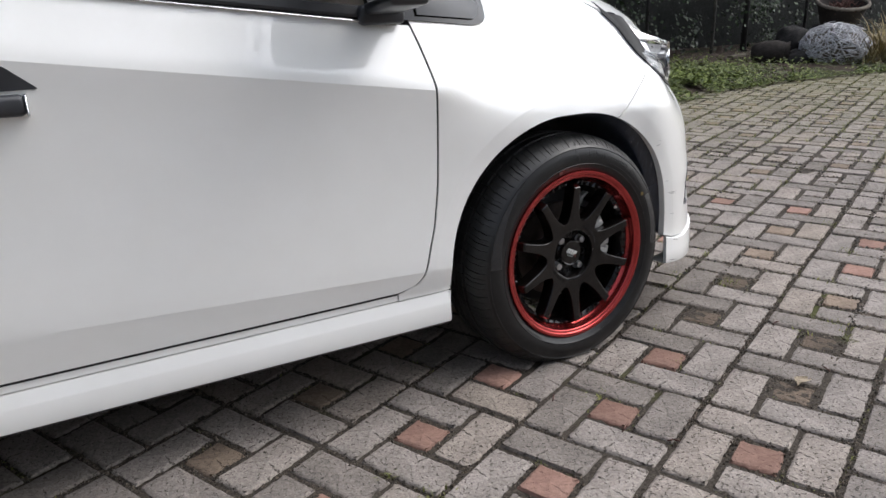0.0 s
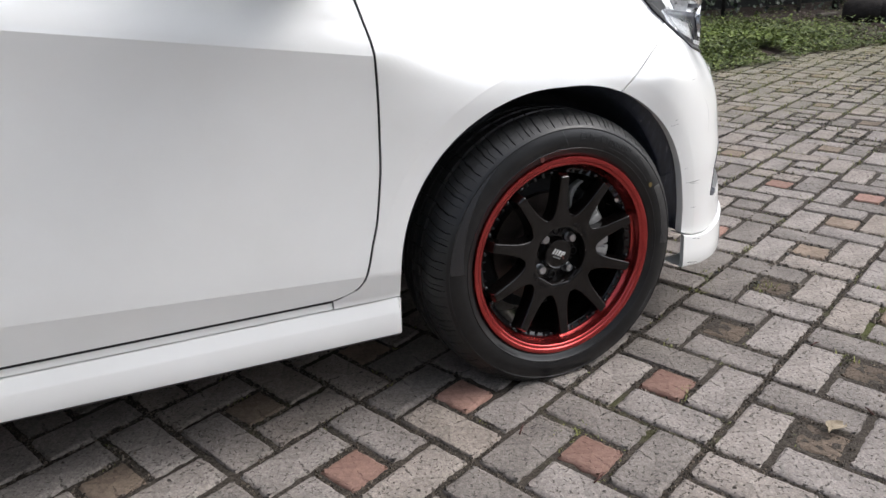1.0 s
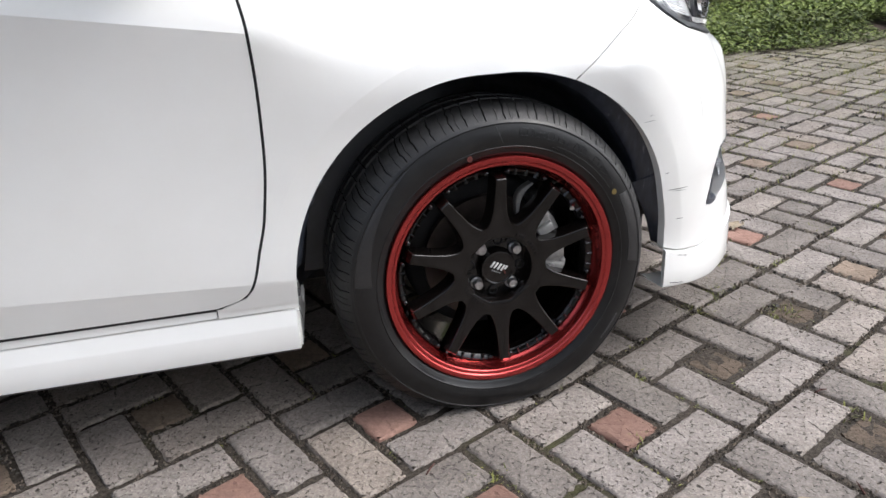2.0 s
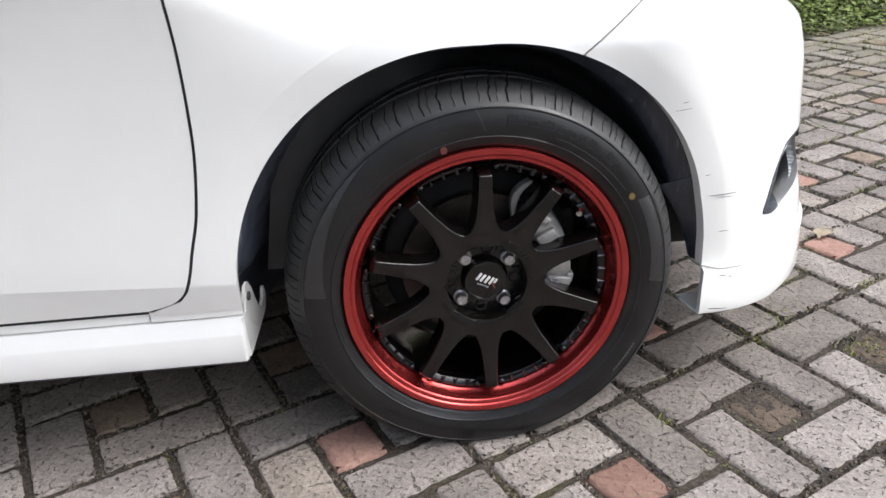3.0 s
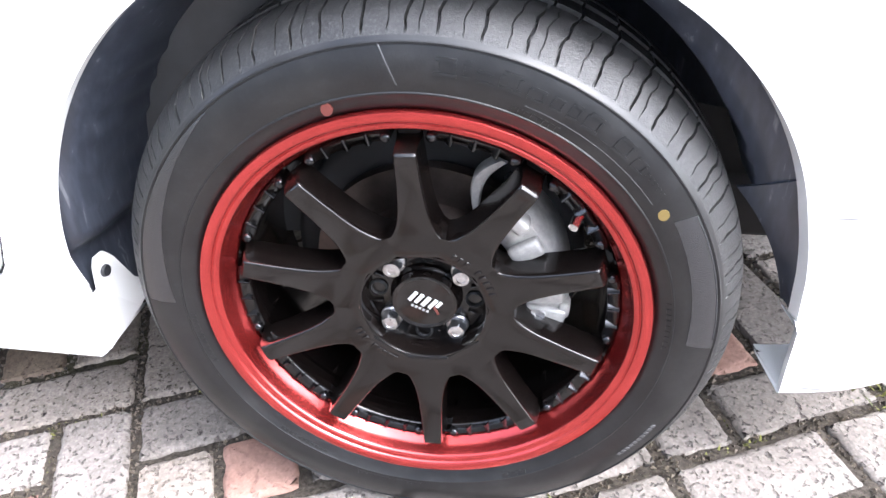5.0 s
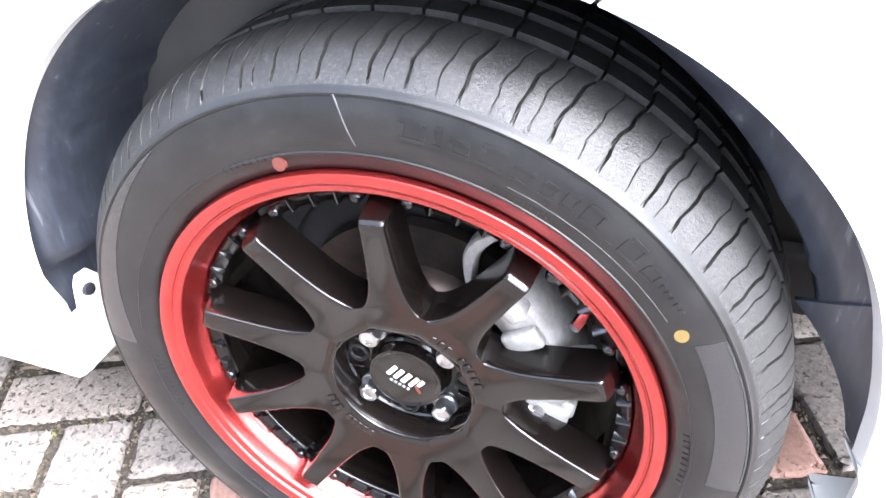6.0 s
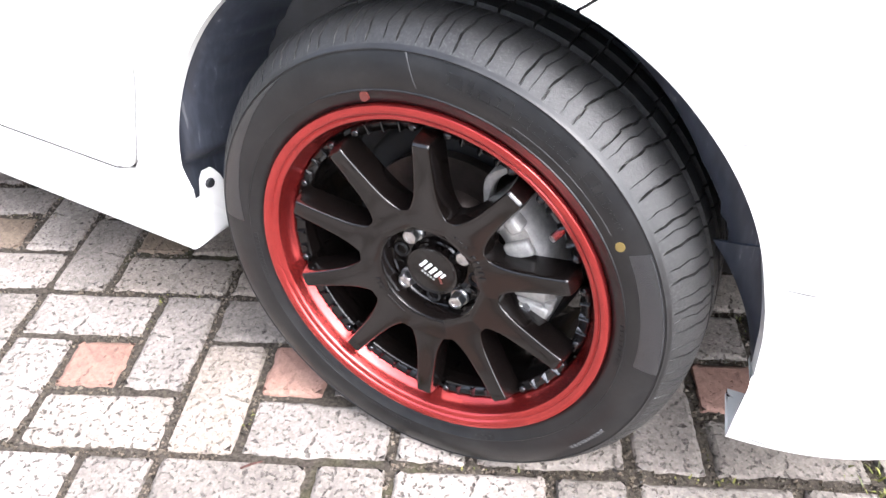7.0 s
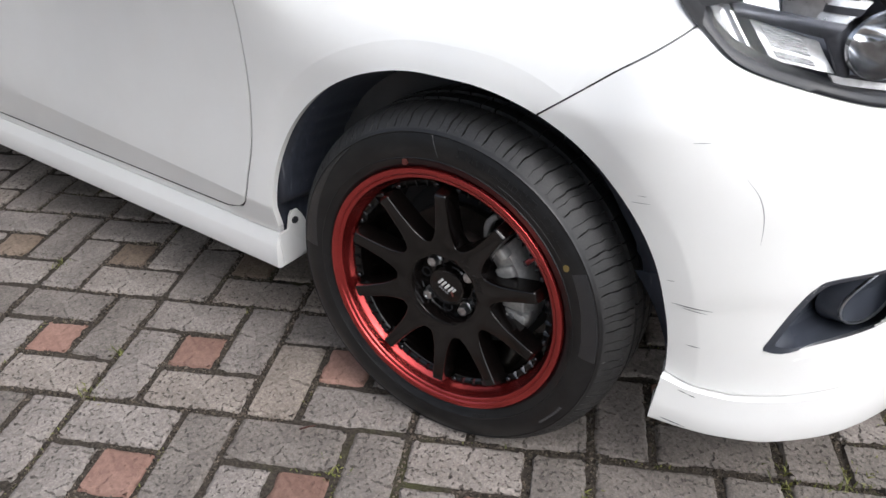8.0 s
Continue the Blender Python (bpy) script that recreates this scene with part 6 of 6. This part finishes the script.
def grow_verge():
    rnd = random.Random(3)
    bm = bmesh.new()
    rows = []
    for x in np.linspace(-6, 16, 70):
        y0 = verge_line(x)
        rows.append([(x, y0 + v, -0.008 + (0.05 * min(1, v / 0.5) + 0.03 * noise.noise((x * 1.1, v * 1.1, 0))) * (v > 0.02)) for v in (-0.10, 0.04, 0.15, 0.3, 0.6, 1.0, 1.5, 2.0, 2.6, 3.2, 4.2, 6.0)])
    sheet(bm, rows)
    face_outward(bm, (5, 4, -9))
    tagged(part("verge", bm, VERGE), "soil verge beside the paving, darkened for shade", "verge", kind="structure")
    spots = []
    while len(spots) < 70000:
        x, v = rnd.uniform(-1, 11), abs(rnd.gauss(0, 1.15))
        bare = min(0.93, max(0.0, x - 4.5) * 0.8)
        if v > 2.9 or (v > 0.14 + 0.22 * noise.noise((x * 2, v * 2, 0)) and rnd.random() < bare):
            continue
        if noise.noise((x * 1.4, v * 1.4, 4.0)) < -0.55:
            continue
        edge = min(1.0, 0.25 + v / 0.5)
        spots.append((x, verge_line(x) + v - 0.10, 0.01 + 0.04 * min(1, v / 0.5) + rnd.uniform(0, 0.07) * edge, edge))
    verts, faces = [], []
    for x, y, z, k in spots:
        a, s = rnd.uniform(0, 6.283), rnd.uniform(0.016, 0.042) * (0.6 + 0.5 * k)
        d = Vector((math.cos(a), math.sin(a), rnd.uniform(-0.3, 0.7))).normalized()
        e = d.cross(Vector((0, 0, 1))).normalized() * s * 0.36
        o = Vector((x, y, z))
        b = len(verts)
        verts += [o, o + d * s * 0.5 + e + Vector((0, 0, s * 0.12)), o + d * s, o + d * s * 0.5 - e + Vector((0, 0, s * 0.12))]
        faces += [(b, b + 1, b + 2), (b, b + 2, b + 3)]
    me = bpy.data.meshes.new("ground_cover")
    me.from_pydata([tuple(v) for v in verts], [], faces)
    me.materials.append(LEAF)
    tagged(new("ground_cover", me), "low leafy green ground cover along the paving", "plants", kind="stuff")


def scatter_debris():
    """Crumbs of soil, grit and leaf that have washed into the joints."""
    rnd = random.Random(44)
    verts, faces = [], []
    while len(faces) < 44000 * 4:
        near = rnd.random() < 0.85
        i, j = (rnd.randint(-4, 6), rnd.randint(-3, 4)) if near else (rnd.randint(-8, 16), rnd.randint(-10, 6))
        u, v = rnd.uniform(-1.5, 1.5), rnd.choice((-1.5, -0.5, 0.5, 1.5)) + rnd.gauss(0, 0.045)
        if abs(abs(v) - 0.5) < 0.2:
            u = rnd.uniform(-1.5, 0.5) if v > 0 else rnd.uniform(-0.5, 1.5)
        if rnd.random() < 0.5:
            u, v = v, u
        c = PAVE_ORIGIN + AXIS_A * (i * PITCH + u * CELL) + AXIS_B * (j * PITCH + v * CELL)
        if noise.noise((c.x * 3.1, c.y * 3.1, 8.0)) > 0.25:
            continue
        s = rnd.uniform(0.0014, 0.0044)
        a, tall = rnd.uniform(0, 6.283), rnd.uniform(0.4, 0.9)
        o = Vector((c.x, c.y, soil_height(c.x, c.y) + rnd.uniform(-0.0005, 0.002)))
        b = len(verts)
        for k in range(3):
            q = a + k * 2.094
            verts.append(tuple(o + Vector((s * math.cos(q) * rnd.uniform(0.6, 1.6), s * math.sin(q), 0))))
        verts.append(tuple(o + Vector((0, 0, s * tall * 1.6))))
        faces += [(b, b + 1, b + 3), (b + 1, b + 2, b + 3), (b + 2, b, b + 3), (b, b + 2, b + 1)]
    while len(faces) < 62000 * 4:
        i, j = rnd.randint(0, 18), rnd.randint(-12, 4)
        u, v = rnd.uniform(-1.5, 1.5), rnd.choice((-1.5, -0.5, 0.5, 1.5)) + rnd.gauss(0, 0.06)
        if abs(abs(v) - 0.5) < 0.2:
            u = rnd.uniform(-1.5, 0.5) if v > 0 else rnd.uniform(-0.5, 1.5)
        if rnd.random() < 0.5:
            u, v = v, u
        c = PAVE_ORIGIN + AXIS_A * (i * PITCH + u * CELL) + AXIS_B * (j * PITCH + v * CELL)
        if c.x < 0.7 or c.y > verge_line(c.x) or noise.noise((c.x * 2.3, c.y * 2.3, 3.0)) < 0.05:
            continue
        s, a = rnd.uniform(0.003, 0.011), rnd.uniform(0, 6.283)
        o = Vector((c.x, c.y, soil_height(c.x, c.y) + 0.002))
        b = len(verts)
        for k in range(3):
            q = a + k * 2.094
            verts.append(tuple(o + Vector((s * math.cos(q) * rnd.uniform(0.6, 1.6), s * math.sin(q), 0))))
        verts.append(tuple(o + Vector((0, 0, s * 0.8))))
        faces += [(b, b + 1, b + 3), (b + 1, b + 2, b + 3), (b + 2, b, b + 3), (b, b + 2, b + 1)]
    me = bpy.data.meshes.new("joint_debris")
    me.from_pydata(verts, [], faces)
    me.materials.append(CRUMB)
    tagged(new("joint_debris", me), "crumbs of soil and grit in the paving joints", "debris", kind="stuff")


lay_pavers()
scatter_debris()
grow_joints()
grow_verge()


# ---- the yard's edges and the planting behind ----
def make_wall_material(name, dark, light):
    m, t, p = material(name, dark, 0.9, spec=0.25)
    a, b = noise_node(t, 1.1, 6.0, 0.65), noise_node(t, 14.0, 6.0, 0.7)
    r = ramp_node(t, a.outputs["Fac"], ((0.3, dark), (0.7, light)))
    k = ramp_node(t, b.outputs["Fac"], ((0.35, (0.6, 0.6, 0.6)), (0.65, (1, 1, 1))))
    t.links.new(mix_node(t, 1.0, r.outputs["Color"], k.outputs["Color"], "MULTIPLY"), p.inputs["Base Color"])
    bump_node(t, p, b.outputs["Fac"], 0.5, 0.02)
    return m


# the tree shade over the garden wall is put into its colour
DARK_WALL = make_wall_material("shaded_mossy_wall", (0.010, 0.011, 0.010), (0.034, 0.036, 0.033))
PLAIN_WALL = make_wall_material("plain_render", (0.16, 0.165, 0.15), (0.27, 0.275, 0.25))
PALE_WALL = make_wall_material("pale_render", (0.44, 0.44, 0.42), (0.60, 0.60, 0.57))
CLAY = make_wall_material("dark_clay", (0.022, 0.019, 0.017), (0.055, 0.046, 0.040))
STONE = make_wall_material("dark_stone", (0.016, 0.015, 0.015), (0.045, 0.042, 0.040))
PALE = make_wall_material("pale_strand", (0.42, 0.42, 0.44), (0.72, 0.72, 0.74))
POST = make_wall_material("grey_post", (0.06, 0.058, 0.052), (0.14, 0.135, 0.12))
TWIG = make_wall_material("reddish_twig", (0.05, 0.022, 0.018), (0.17, 0.085, 0.07))
WICKER = make_wall_material("old_wicker", (0.10, 0.085, 0.07), (0.24, 0.21, 0.175))


def build_walls():
    # the south and west walls are unseen, added to shape light on the car
    for name, c, size, mat, label in (("wall_north", (4.0, 6.55, 1.2), (26.0, 0.25, 2.5), DARK_WALL, "mossy garden wall, its colour darkened for shade"), ("unseen_wall_south", (2.0, -7.5, 1.5), (24.0, 0.25, 3.1), PALE_WALL, "unseen pale wall added behind the camera to shape the car's light"), ("unseen_wall_west", (-4.7, -1.0, 0.95), (0.25, 15.0, 2.1), PLAIN_WALL, "unseen plain wall added behind the car to shape its light")):
        bm = bmesh.new()
        block(bm, c, size, None, 0.02)
        block(bm, (c[0], c[1], c[2] + size[2] / 2 + 0.03), (size[0] + 0.08, size[1] + 0.08, 0.06), None, 0.01)
        tagged(part(name, bm, mat), label, "wall", kind="structure")


def leaf_cloud(name, spots, mat, label, size, category):
    rnd = random.Random(len(spots) + 7)
    verts, faces = [], []
    for x, y, z in spots:
        d = Vector((rnd.uniform(-1, 1), rnd.uniform(-1.2, 0.2), rnd.uniform(-0.9, 0.5))).normalized()
        s = size * rnd.uniform(0.5, 1.3)
        e = d.cross(Vector((rnd.uniform(-0.3, 0.3), -1, 0.3))).normalized() * s * 0.42
        o = Vector((x, y, z))
        b = len(verts)
        verts += [o, o + d * s * 0.45 + e, o + d * s, o + d * s * 0.45 - e]
        faces += [(b, b + 1, b + 2), (b, b + 2, b + 3)]
    me = bpy.data.meshes.new(name)
    me.from_pydata([tuple(v) for v in verts], [], faces)
    me.materials.append(mat)
    return tagged(new(name, me), label, category, kind="stuff")


def grow_back():
    rnd = random.Random(21)
    spots = []
    # climbers in columns on the fence and a shrub mass further along
    for x0, w, n in ((7.50, 0.13, 1500), (7.80, 0.13, 1500), (6.4, 0.4, 1100), (8.6, 0.5, 1100), (7.1, 0.1, 300), (9.6, 0.7, 1000), (5.4, 0.5, 1500), (4.2, 0.7, 1300)):
        for _ in range(n):
            z = rnd.uniform(0.05, 1.9)
            x = x0 + rnd.gauss(0, w) + 0.1 * math.sin(z * 5)
            if noise.noise((x * 2.6, z * 2.6, 5.0)) + 0.5 * noise.noise((x * 7, z * 7, 2.0)) > 0.04:
                spots.append((x, 5.75 + rnd.gauss(0, 0.12), z))
    leaf_cloud("climbing_ivy", spots, IVY, "climbing leaves on the old fence, darkened for shade", 0.048, "plants")
    spots = []
    for _ in range(1500):
        a, b, r = rnd.uniform(0, 6.283), rnd.uniform(-0.3, 1.4), rnd.uniform(0.55, 1.0)
        k = 1 + 0.35 * noise.noise((a * 2, b * 3, 1.0))
        spots.append((4.3 + 1.5 * r * k * math.cos(a) * math.cos(b), 6.1 + 0.45 * r * math.sin(a) * math.cos(b), 0.15 + 1.15 * r * k * abs(math.sin(b))))
    leaf_cloud("dark_shrub", spots, IVY, "leafy shrub by the wall, darkened for shade", 0.08, "shrub")
    spots = [(x + rnd.gauss(0, 0.20), 3.70 + rnd.gauss(0, 0.10), 0.03, rnd.uniform(0.6, 1.3)) for x in (7.25, 7.4, 7.6, 7.9) for _ in range(160)]
    blades("dry_grass_clump", spots, STRAW, "dry arching grass clump on the soil", 0.42, 0.012, 1.3)


def grow_tree(x, y, tall, wide, seed, label):
    """A tapered trunk with forked limbs and a crown of leaf clumps round their ends."""
    rnd = random.Random(seed)
    tree = thing("tree", label, "tree", "trees behind the yard")
    bm = bmesh.new()
    top = Vector((x + rnd.uniform(-0.3, 0.3), y, tall * 0.62))
    foot = Vector((x, y, -0.06))
    pts = [foot.lerp(top, u) + Vector((0.12 * math.sin(5 * u + seed), 0.1 * math.cos(4 * u), 0)) for u in np.linspace(0, 1, 8)]
    for k, (a, b) in enumerate(zip(pts, pts[1:])):
        rod(bm, a, b, 0.24 * (1 - 0.10 * k), 12, 0.24 * (1 - 0.10 * (k + 1)))
    ends = []
    for k in range(13):
        a = pts[3 + k % 5]
        q = rnd.uniform(0, 6.283)
        b = a + Vector((math.cos(q) * wide * rnd.uniform(0.4, 0.8), math.sin(q) * wide * rnd.uniform(0.3, 0.55), tall * rnd.uniform(0.05, 0.30)))
        mid = a.lerp(b, 0.5) + Vector((0, 0, 0.25))
        rod(bm, a, mid, 0.10, 8, 0.065)
        rod(bm, mid, b, 0.065, 8, 0.02)
        ends += [mid, b]
    part("trunk", bm, TWIG, tree, "dark trunk with forked limbs")
    verts, faces = [], []
    for c in ends + [top + Vector((0, 0, 0.8))]:
        size = rnd.uniform(0.8, 1.35)
        for _ in range(215):
            d = Vector((rnd.gauss(0, 0.5), rnd.gauss(0, 0.5), rnd.gauss(0, 0.38))) * size
            o = c + d
            if o.z < 1.6:
                continue
            f = Vector((rnd.uniform(-1, 1), rnd.uniform(-1, 1), rnd.uniform(-0.8, 0.3))).normalized()
            l = rnd.uniform(0.14, 0.30)
            e = f.cross(Vector((0.2, 0.1, 1))).normalized() * l * 0.34
            b = len(verts)
            verts += [tuple(o), tuple(o + f * l * 0.5 + e), tuple(o + f * l), tuple(o + f * l * 0.5 - e)]
            faces += [(b, b + 1, b + 2), (b, b + 2, b + 3)]
    me = bpy.data.meshes.new("crown")
    me.from_pydata(verts, [], faces)
    me.materials.append(CROWN)
    crown = new("crown", me)
    crown.parent = tree


def build_fence():
    for i, x in enumerate((4.3, 5.5, 6.63, 7.22, 8.4, 9.6)):
        bm = bmesh.new()
        rod(bm, (x, 5.62, -0.02), (x + 0.02, 5.63, 2.1), 0.022 if i != 3 else 0.04, 10, 0.020)
        block(bm, (x, 5.62, 0.02), (0.10, 0.10, 0.05), None, 0.01)
        tagged(part("fence_post", bm, POST if i == 2 else STONE), "thin upright fence post by the garden wall", "post", "fence posts")


def build_clutter():
    rnd = random.Random(9)
    # tangle of pale strands round a core
    base = thing("strand_bundle", "pale tangled bundle of strands on the soil", "bundle")
    c, rad = Vector((6.76, 4.0, 0.21)), Vector((0.34, 0.33, 0.235))
    bm = bmesh.new()
    made = bmesh.ops.create_icosphere(bm, subdivisions=4, radius=1.0)["verts"]
    for v in made:
        k = 0.93 + 0.14 * noise.noise(v.co * 2.3)
        v.co = c + Vector((v.co.x * rad.x, v.co.y * rad.y, v.co.z * rad.z)) * k
        v.co.z = max(v.co.z, 0.02)
    part("core", bm, WICKER, base)
    for s in range(560):
        bm = bmesh.new()
        a, b = rnd.uniform(0, 6.283), rnd.uniform(-0.6, 1.5)
        da, db, wig = rnd.uniform(-0.9, 0.9), rnd.uniform(-0.9, 0.9), rnd.uniform(0, 6)
        pts = []
        for i in range(9):
            u = i / 8
            aa, bb = a + da * u + 0.12 * math.sin(wig + 5 * u), b + db * u
            k = 1.0 + 0.06 * math.sin(wig * 2 + 4 * u) + (0.10 * u if s % 9 == 0 else 0)
            p = c + Vector((rad.x * math.cos(aa) * math.cos(bb), rad.y * math.sin(aa) * math.cos(bb), rad.z * math.sin(bb))) * k
            p.z = max(p.z, 0.03)
            pts.append(p)
        r = rnd.uniform(0.0025, 0.0060)
        rows = []
        for i, p in enumerate(pts):
            t = (pts[min(i + 1, 8)] - pts[max(i - 1, 0)]).normalized()
            n = t.cross((p - c).normalized()).normalized()
            m = t.cross(n)
            rows.append([p + (n * math.cos(q) + m * math.sin(q)) * r for q in np.linspace(0, 2 * math.pi, 6)])
        sheet(bm, rows)
        bmesh.ops.recalc_face_normals(bm, faces=bm.faces)
        part("strand", bm, PALE, base)
    for name, c, rad, mat, label in (("dark_boulder", (6.72, 4.50, 0.19), (0.24, 0.22, 0.25), STONE, "dark rounded boulder beside the strand bundle"), ("stone_lump", (6.50, 4.20, 0.07), (0.22, 0.18, 0.13), STONE, "low dark stone on the soil")):
        bm = bmesh.new()
        made = bmesh.ops.create_icosphere(bm, subdivisions=4, radius=1.0)["verts"]
        for v in made:
            k = 0.92 + 0.2 * noise.noise(v.co * 1.6 + Vector(c))
            v.co = Vector(c) + Vector((v.co.x * rad[0], v.co.y * rad[1], v.co.z * rad[2])) * k
            v.co.z = max(v.co.z, 0.0)
        tagged(part(name, bm, mat), label, "stone")
    # clay pot lying on its side
    bm = bmesh.new()
    turn = Matrix.Translation((6.30, 4.45, 0.15)) @ pose(0, 0, 0, 88, 0, 35) @ Matrix.Scale(0.85, 4)
    prof = ((0.002, -0.24), (0.09, -0.24), (0.13, -0.18), (0.155, -0.06), (0.155, 0.08), (0.13, 0.17), (0.12, 0.19), (0.145, 0.23), (0.135, 0.235), (0.105, 0.19), (0.12, 0.08), (0.11, -0.1), (0.002, -0.2))
    sheet(bm, [[turn @ Vector((r * math.cos(q), r * math.sin(q), h)) for q in np.linspace(0, 2 * math.pi, 29)] for r, h in prof])
    bmesh.ops.remove_doubles(bm, verts=bm.verts, dist=0.001)
    bmesh.ops.recalc_face_normals(bm, faces=bm.faces)
    tagged(part("clay_pot", bm, CLAY), "dark clay pot tipped on its side on the soil", "pot")
    # wicker planter on a block
    planter = thing("wicker_planter", "old round wicker planter standing on a dark block", "planter")
    bm = bmesh.new()
    prof = ((0.002, 0.36), (0.22, 0.36), (0.27, 0.46), (0.31, 0.58), (0.335, 0.62), (0.345, 0.65), (0.325, 0.655), (0.29, 0.60), (0.24, 0.48), (0.002, 0.44))
    tip = Matrix.Translation((7.50, 4.50, 0.38)) @ pose(0, 0, 0, 16, 0, -35)
    sheet(bm, [[tip @ Vector((0.85 * r * math.cos(q), 0.85 * r * math.sin(q), h - 0.36 + 0.006 * math.sin(q * 24))) for q in np.linspace(0, 2 * math.pi, 49)] for r, h in prof])
    bmesh.ops.remove_doubles(bm, verts=bm.verts, dist=0.001)
    bmesh.ops.recalc_face_normals(bm, faces=bm.faces)
    basket = part("basket", bm, CLAY, planter)
    bm = bmesh.new()
    sheet(bm, [[tip @ Vector(((0.278 + 0.022 * math.cos(k)) * math.cos(q), (0.278 + 0.022 * math.cos(k)) * math.sin(q), 0.285 + 0.020 * math.sin(k) + 0.005 * math.sin(q * 30 + k))) for q in np.linspace(0, 2 * math.pi, 73)] for k in np.linspace(0, 2 * math.pi, 9)])
    bmesh.ops.recalc_face_normals(bm, faces=bm.faces)
    part("rim", bm, WICKER, basket, "pale woven rim")
    bm = bmesh.new()
    for _ in range(60):
        a, r = rnd.uniform(0, 6.28), rnd.uniform(0, 0.22)
        p = Vector((r * math.cos(a), r * math.sin(a), 0.20))
        rod(bm, tip @ p, tip @ (p + Vector((rnd.uniform(-0.12, 0.12), rnd.uniform(-0.12, 0.12), rnd.uniform(0.03, 0.11)))), 0.006, 5, 0.003)
    part("dry_twigs", bm, TWIG, basket, "reddish dry twigs filling the basket")
    bm = bmesh.new()
    block(bm, (7.50, 4.50, 0.19), (0.42, 0.40, 0.42), None, 0.03)
    part("pedestal", bm, STONE, planter)
    for x, y, l, turn, mat in ((6.40, 5.00, 0.34, 12, WICKER), (6.62, 4.42, 0.22, -8, PALE)):
        bm = bmesh.new()
        block(bm, (x, y, 0.075), (l, 0.07, 0.025), pose(0, 0, 0, 0, 0, turn), 0.004)
        tagged(part("plank", bm, mat), "short weathered board lying on the soil", "board", "loose boards")
    # leaf litter and clods
    verts, faces = [], []
    for _ in range(900):
        x, y = rnd.uniform(4.5, 9.5), rnd.uniform(3.3, 5.4)
        s = rnd.uniform(0.012, 0.04)
        a = rnd.uniform(0, 6.28)
        o, d = Vector((x, y, 0.07 + rnd.uniform(-0.02, 0.02))), Vector((math.cos(a), math.sin(a), rnd.uniform(-0.2, 0.4)))
        e = Vector((-d.y, d.x, 0)) * 0.45
        b = len(verts)
        verts += [tuple(o), tuple(o + d * s * 0.5 + e * s), tuple(o + d * s), tuple(o + d * s * 0.5 - e * s)]
        faces += [(b, b + 1, b + 2, b + 3)]
    me = bpy.data.meshes.new("leaf_litter")
    me.from_pydata(verts, [], faces)
    me.materials.append(WICKER)
    tagged(new("leaf_litter", me), "dry fallen leaves on the soil", "leaves", kind="stuff")


DRY_LEAF = make_wall_material("dry_leaf", (0.30, 0.24, 0.16), (0.52, 0.44, 0.33))


def scatter_on_paving():
    """A few curled dry leaves and bits of twig that lie on the blocks."""
    rnd = random.Random(77)
    for x, y, turn, size in ((0.949, 0.599, 40, 0.060), (0.384, -0.449, 10, 0.045)):
        bm = bmesh.new()
        rows = []
        for i in range(11):
            u = i / 10
            w = size * 0.34 * math.sin(math.pi * (0.06 + 0.88 * u)) ** 0.8
            rows.append([(size * (u - 0.5), w * v + 0.004 * math.sin(5 * u), 0.003 + 0.010 * abs(v) ** 1.5 + 0.006 * math.sin(3 * u) * (1 - abs(v))) for v in np.linspace(-1, 1, 7)])
        sheet(bm, rows)
        face_outward(bm, (0, 0, -1))
        hem(bm, 0.0006, lambda p: (0, 0, -1))
        ob = tagged(part("dry_leaf", bm, DRY_LEAF), "pale curled dry leaf lying on the block paving", "leaf", "dry leaves")
        ob.matrix_basis = pose(x, y, 0.001, 0, 0, turn)
    for x, y, turn, size in ((-0.124, -0.377, 20, 0.035), (-0.070, -0.469, -35, 0.028), (-0.186, -0.183, 55, 0.030), (0.497, -0.433, 75, 0.028), (0.62, -0.18, 10, 0.03)):
        bm = bmesh.new()
        p, q = Vector((-size / 2, 0, 0.003)), Vector((size / 2, rnd.uniform(-0.005, 0.005), 0.005))
        m = (p + q) / 2 + Vector((0, rnd.uniform(-0.004, 0.004), 0.002))
        rod(bm, p, m, 0.0016, 7, 0.0018)
        rod(bm, m, q, 0.0018, 7, 0.0009)
        ob = tagged(part("twig", bm, TWIG), "short dark twig lying on the block paving", "twig", "loose twigs")
        ob.matrix_basis = pose(x, y, 0.0, 0, 0, turn)


build_walls()
grow_back()
build_fence()
build_clutter()
scatter_on_paving()
for spot in ((-3.4, -8.9, 14.0, 2.9, 1), (0.3, -8.7, 15.0, 3.0, 2), (3.1, -9.3, 13.5, 2.7, 3)):
    grow_tree(*spot, "tall leafy tree behind the yard wall, mirrored in the car door")
# unseen trees added to keep sky light off the soil and wall
for spot in ((4.4, 7.4, 6.4, 2.8, 4), (7.2, 7.2, 6.0, 2.8, 5), (10.2, 7.5, 6.6, 2.8, 6)):
    grow_tree(*spot, "leafy tree behind the garden wall, shading the soil")
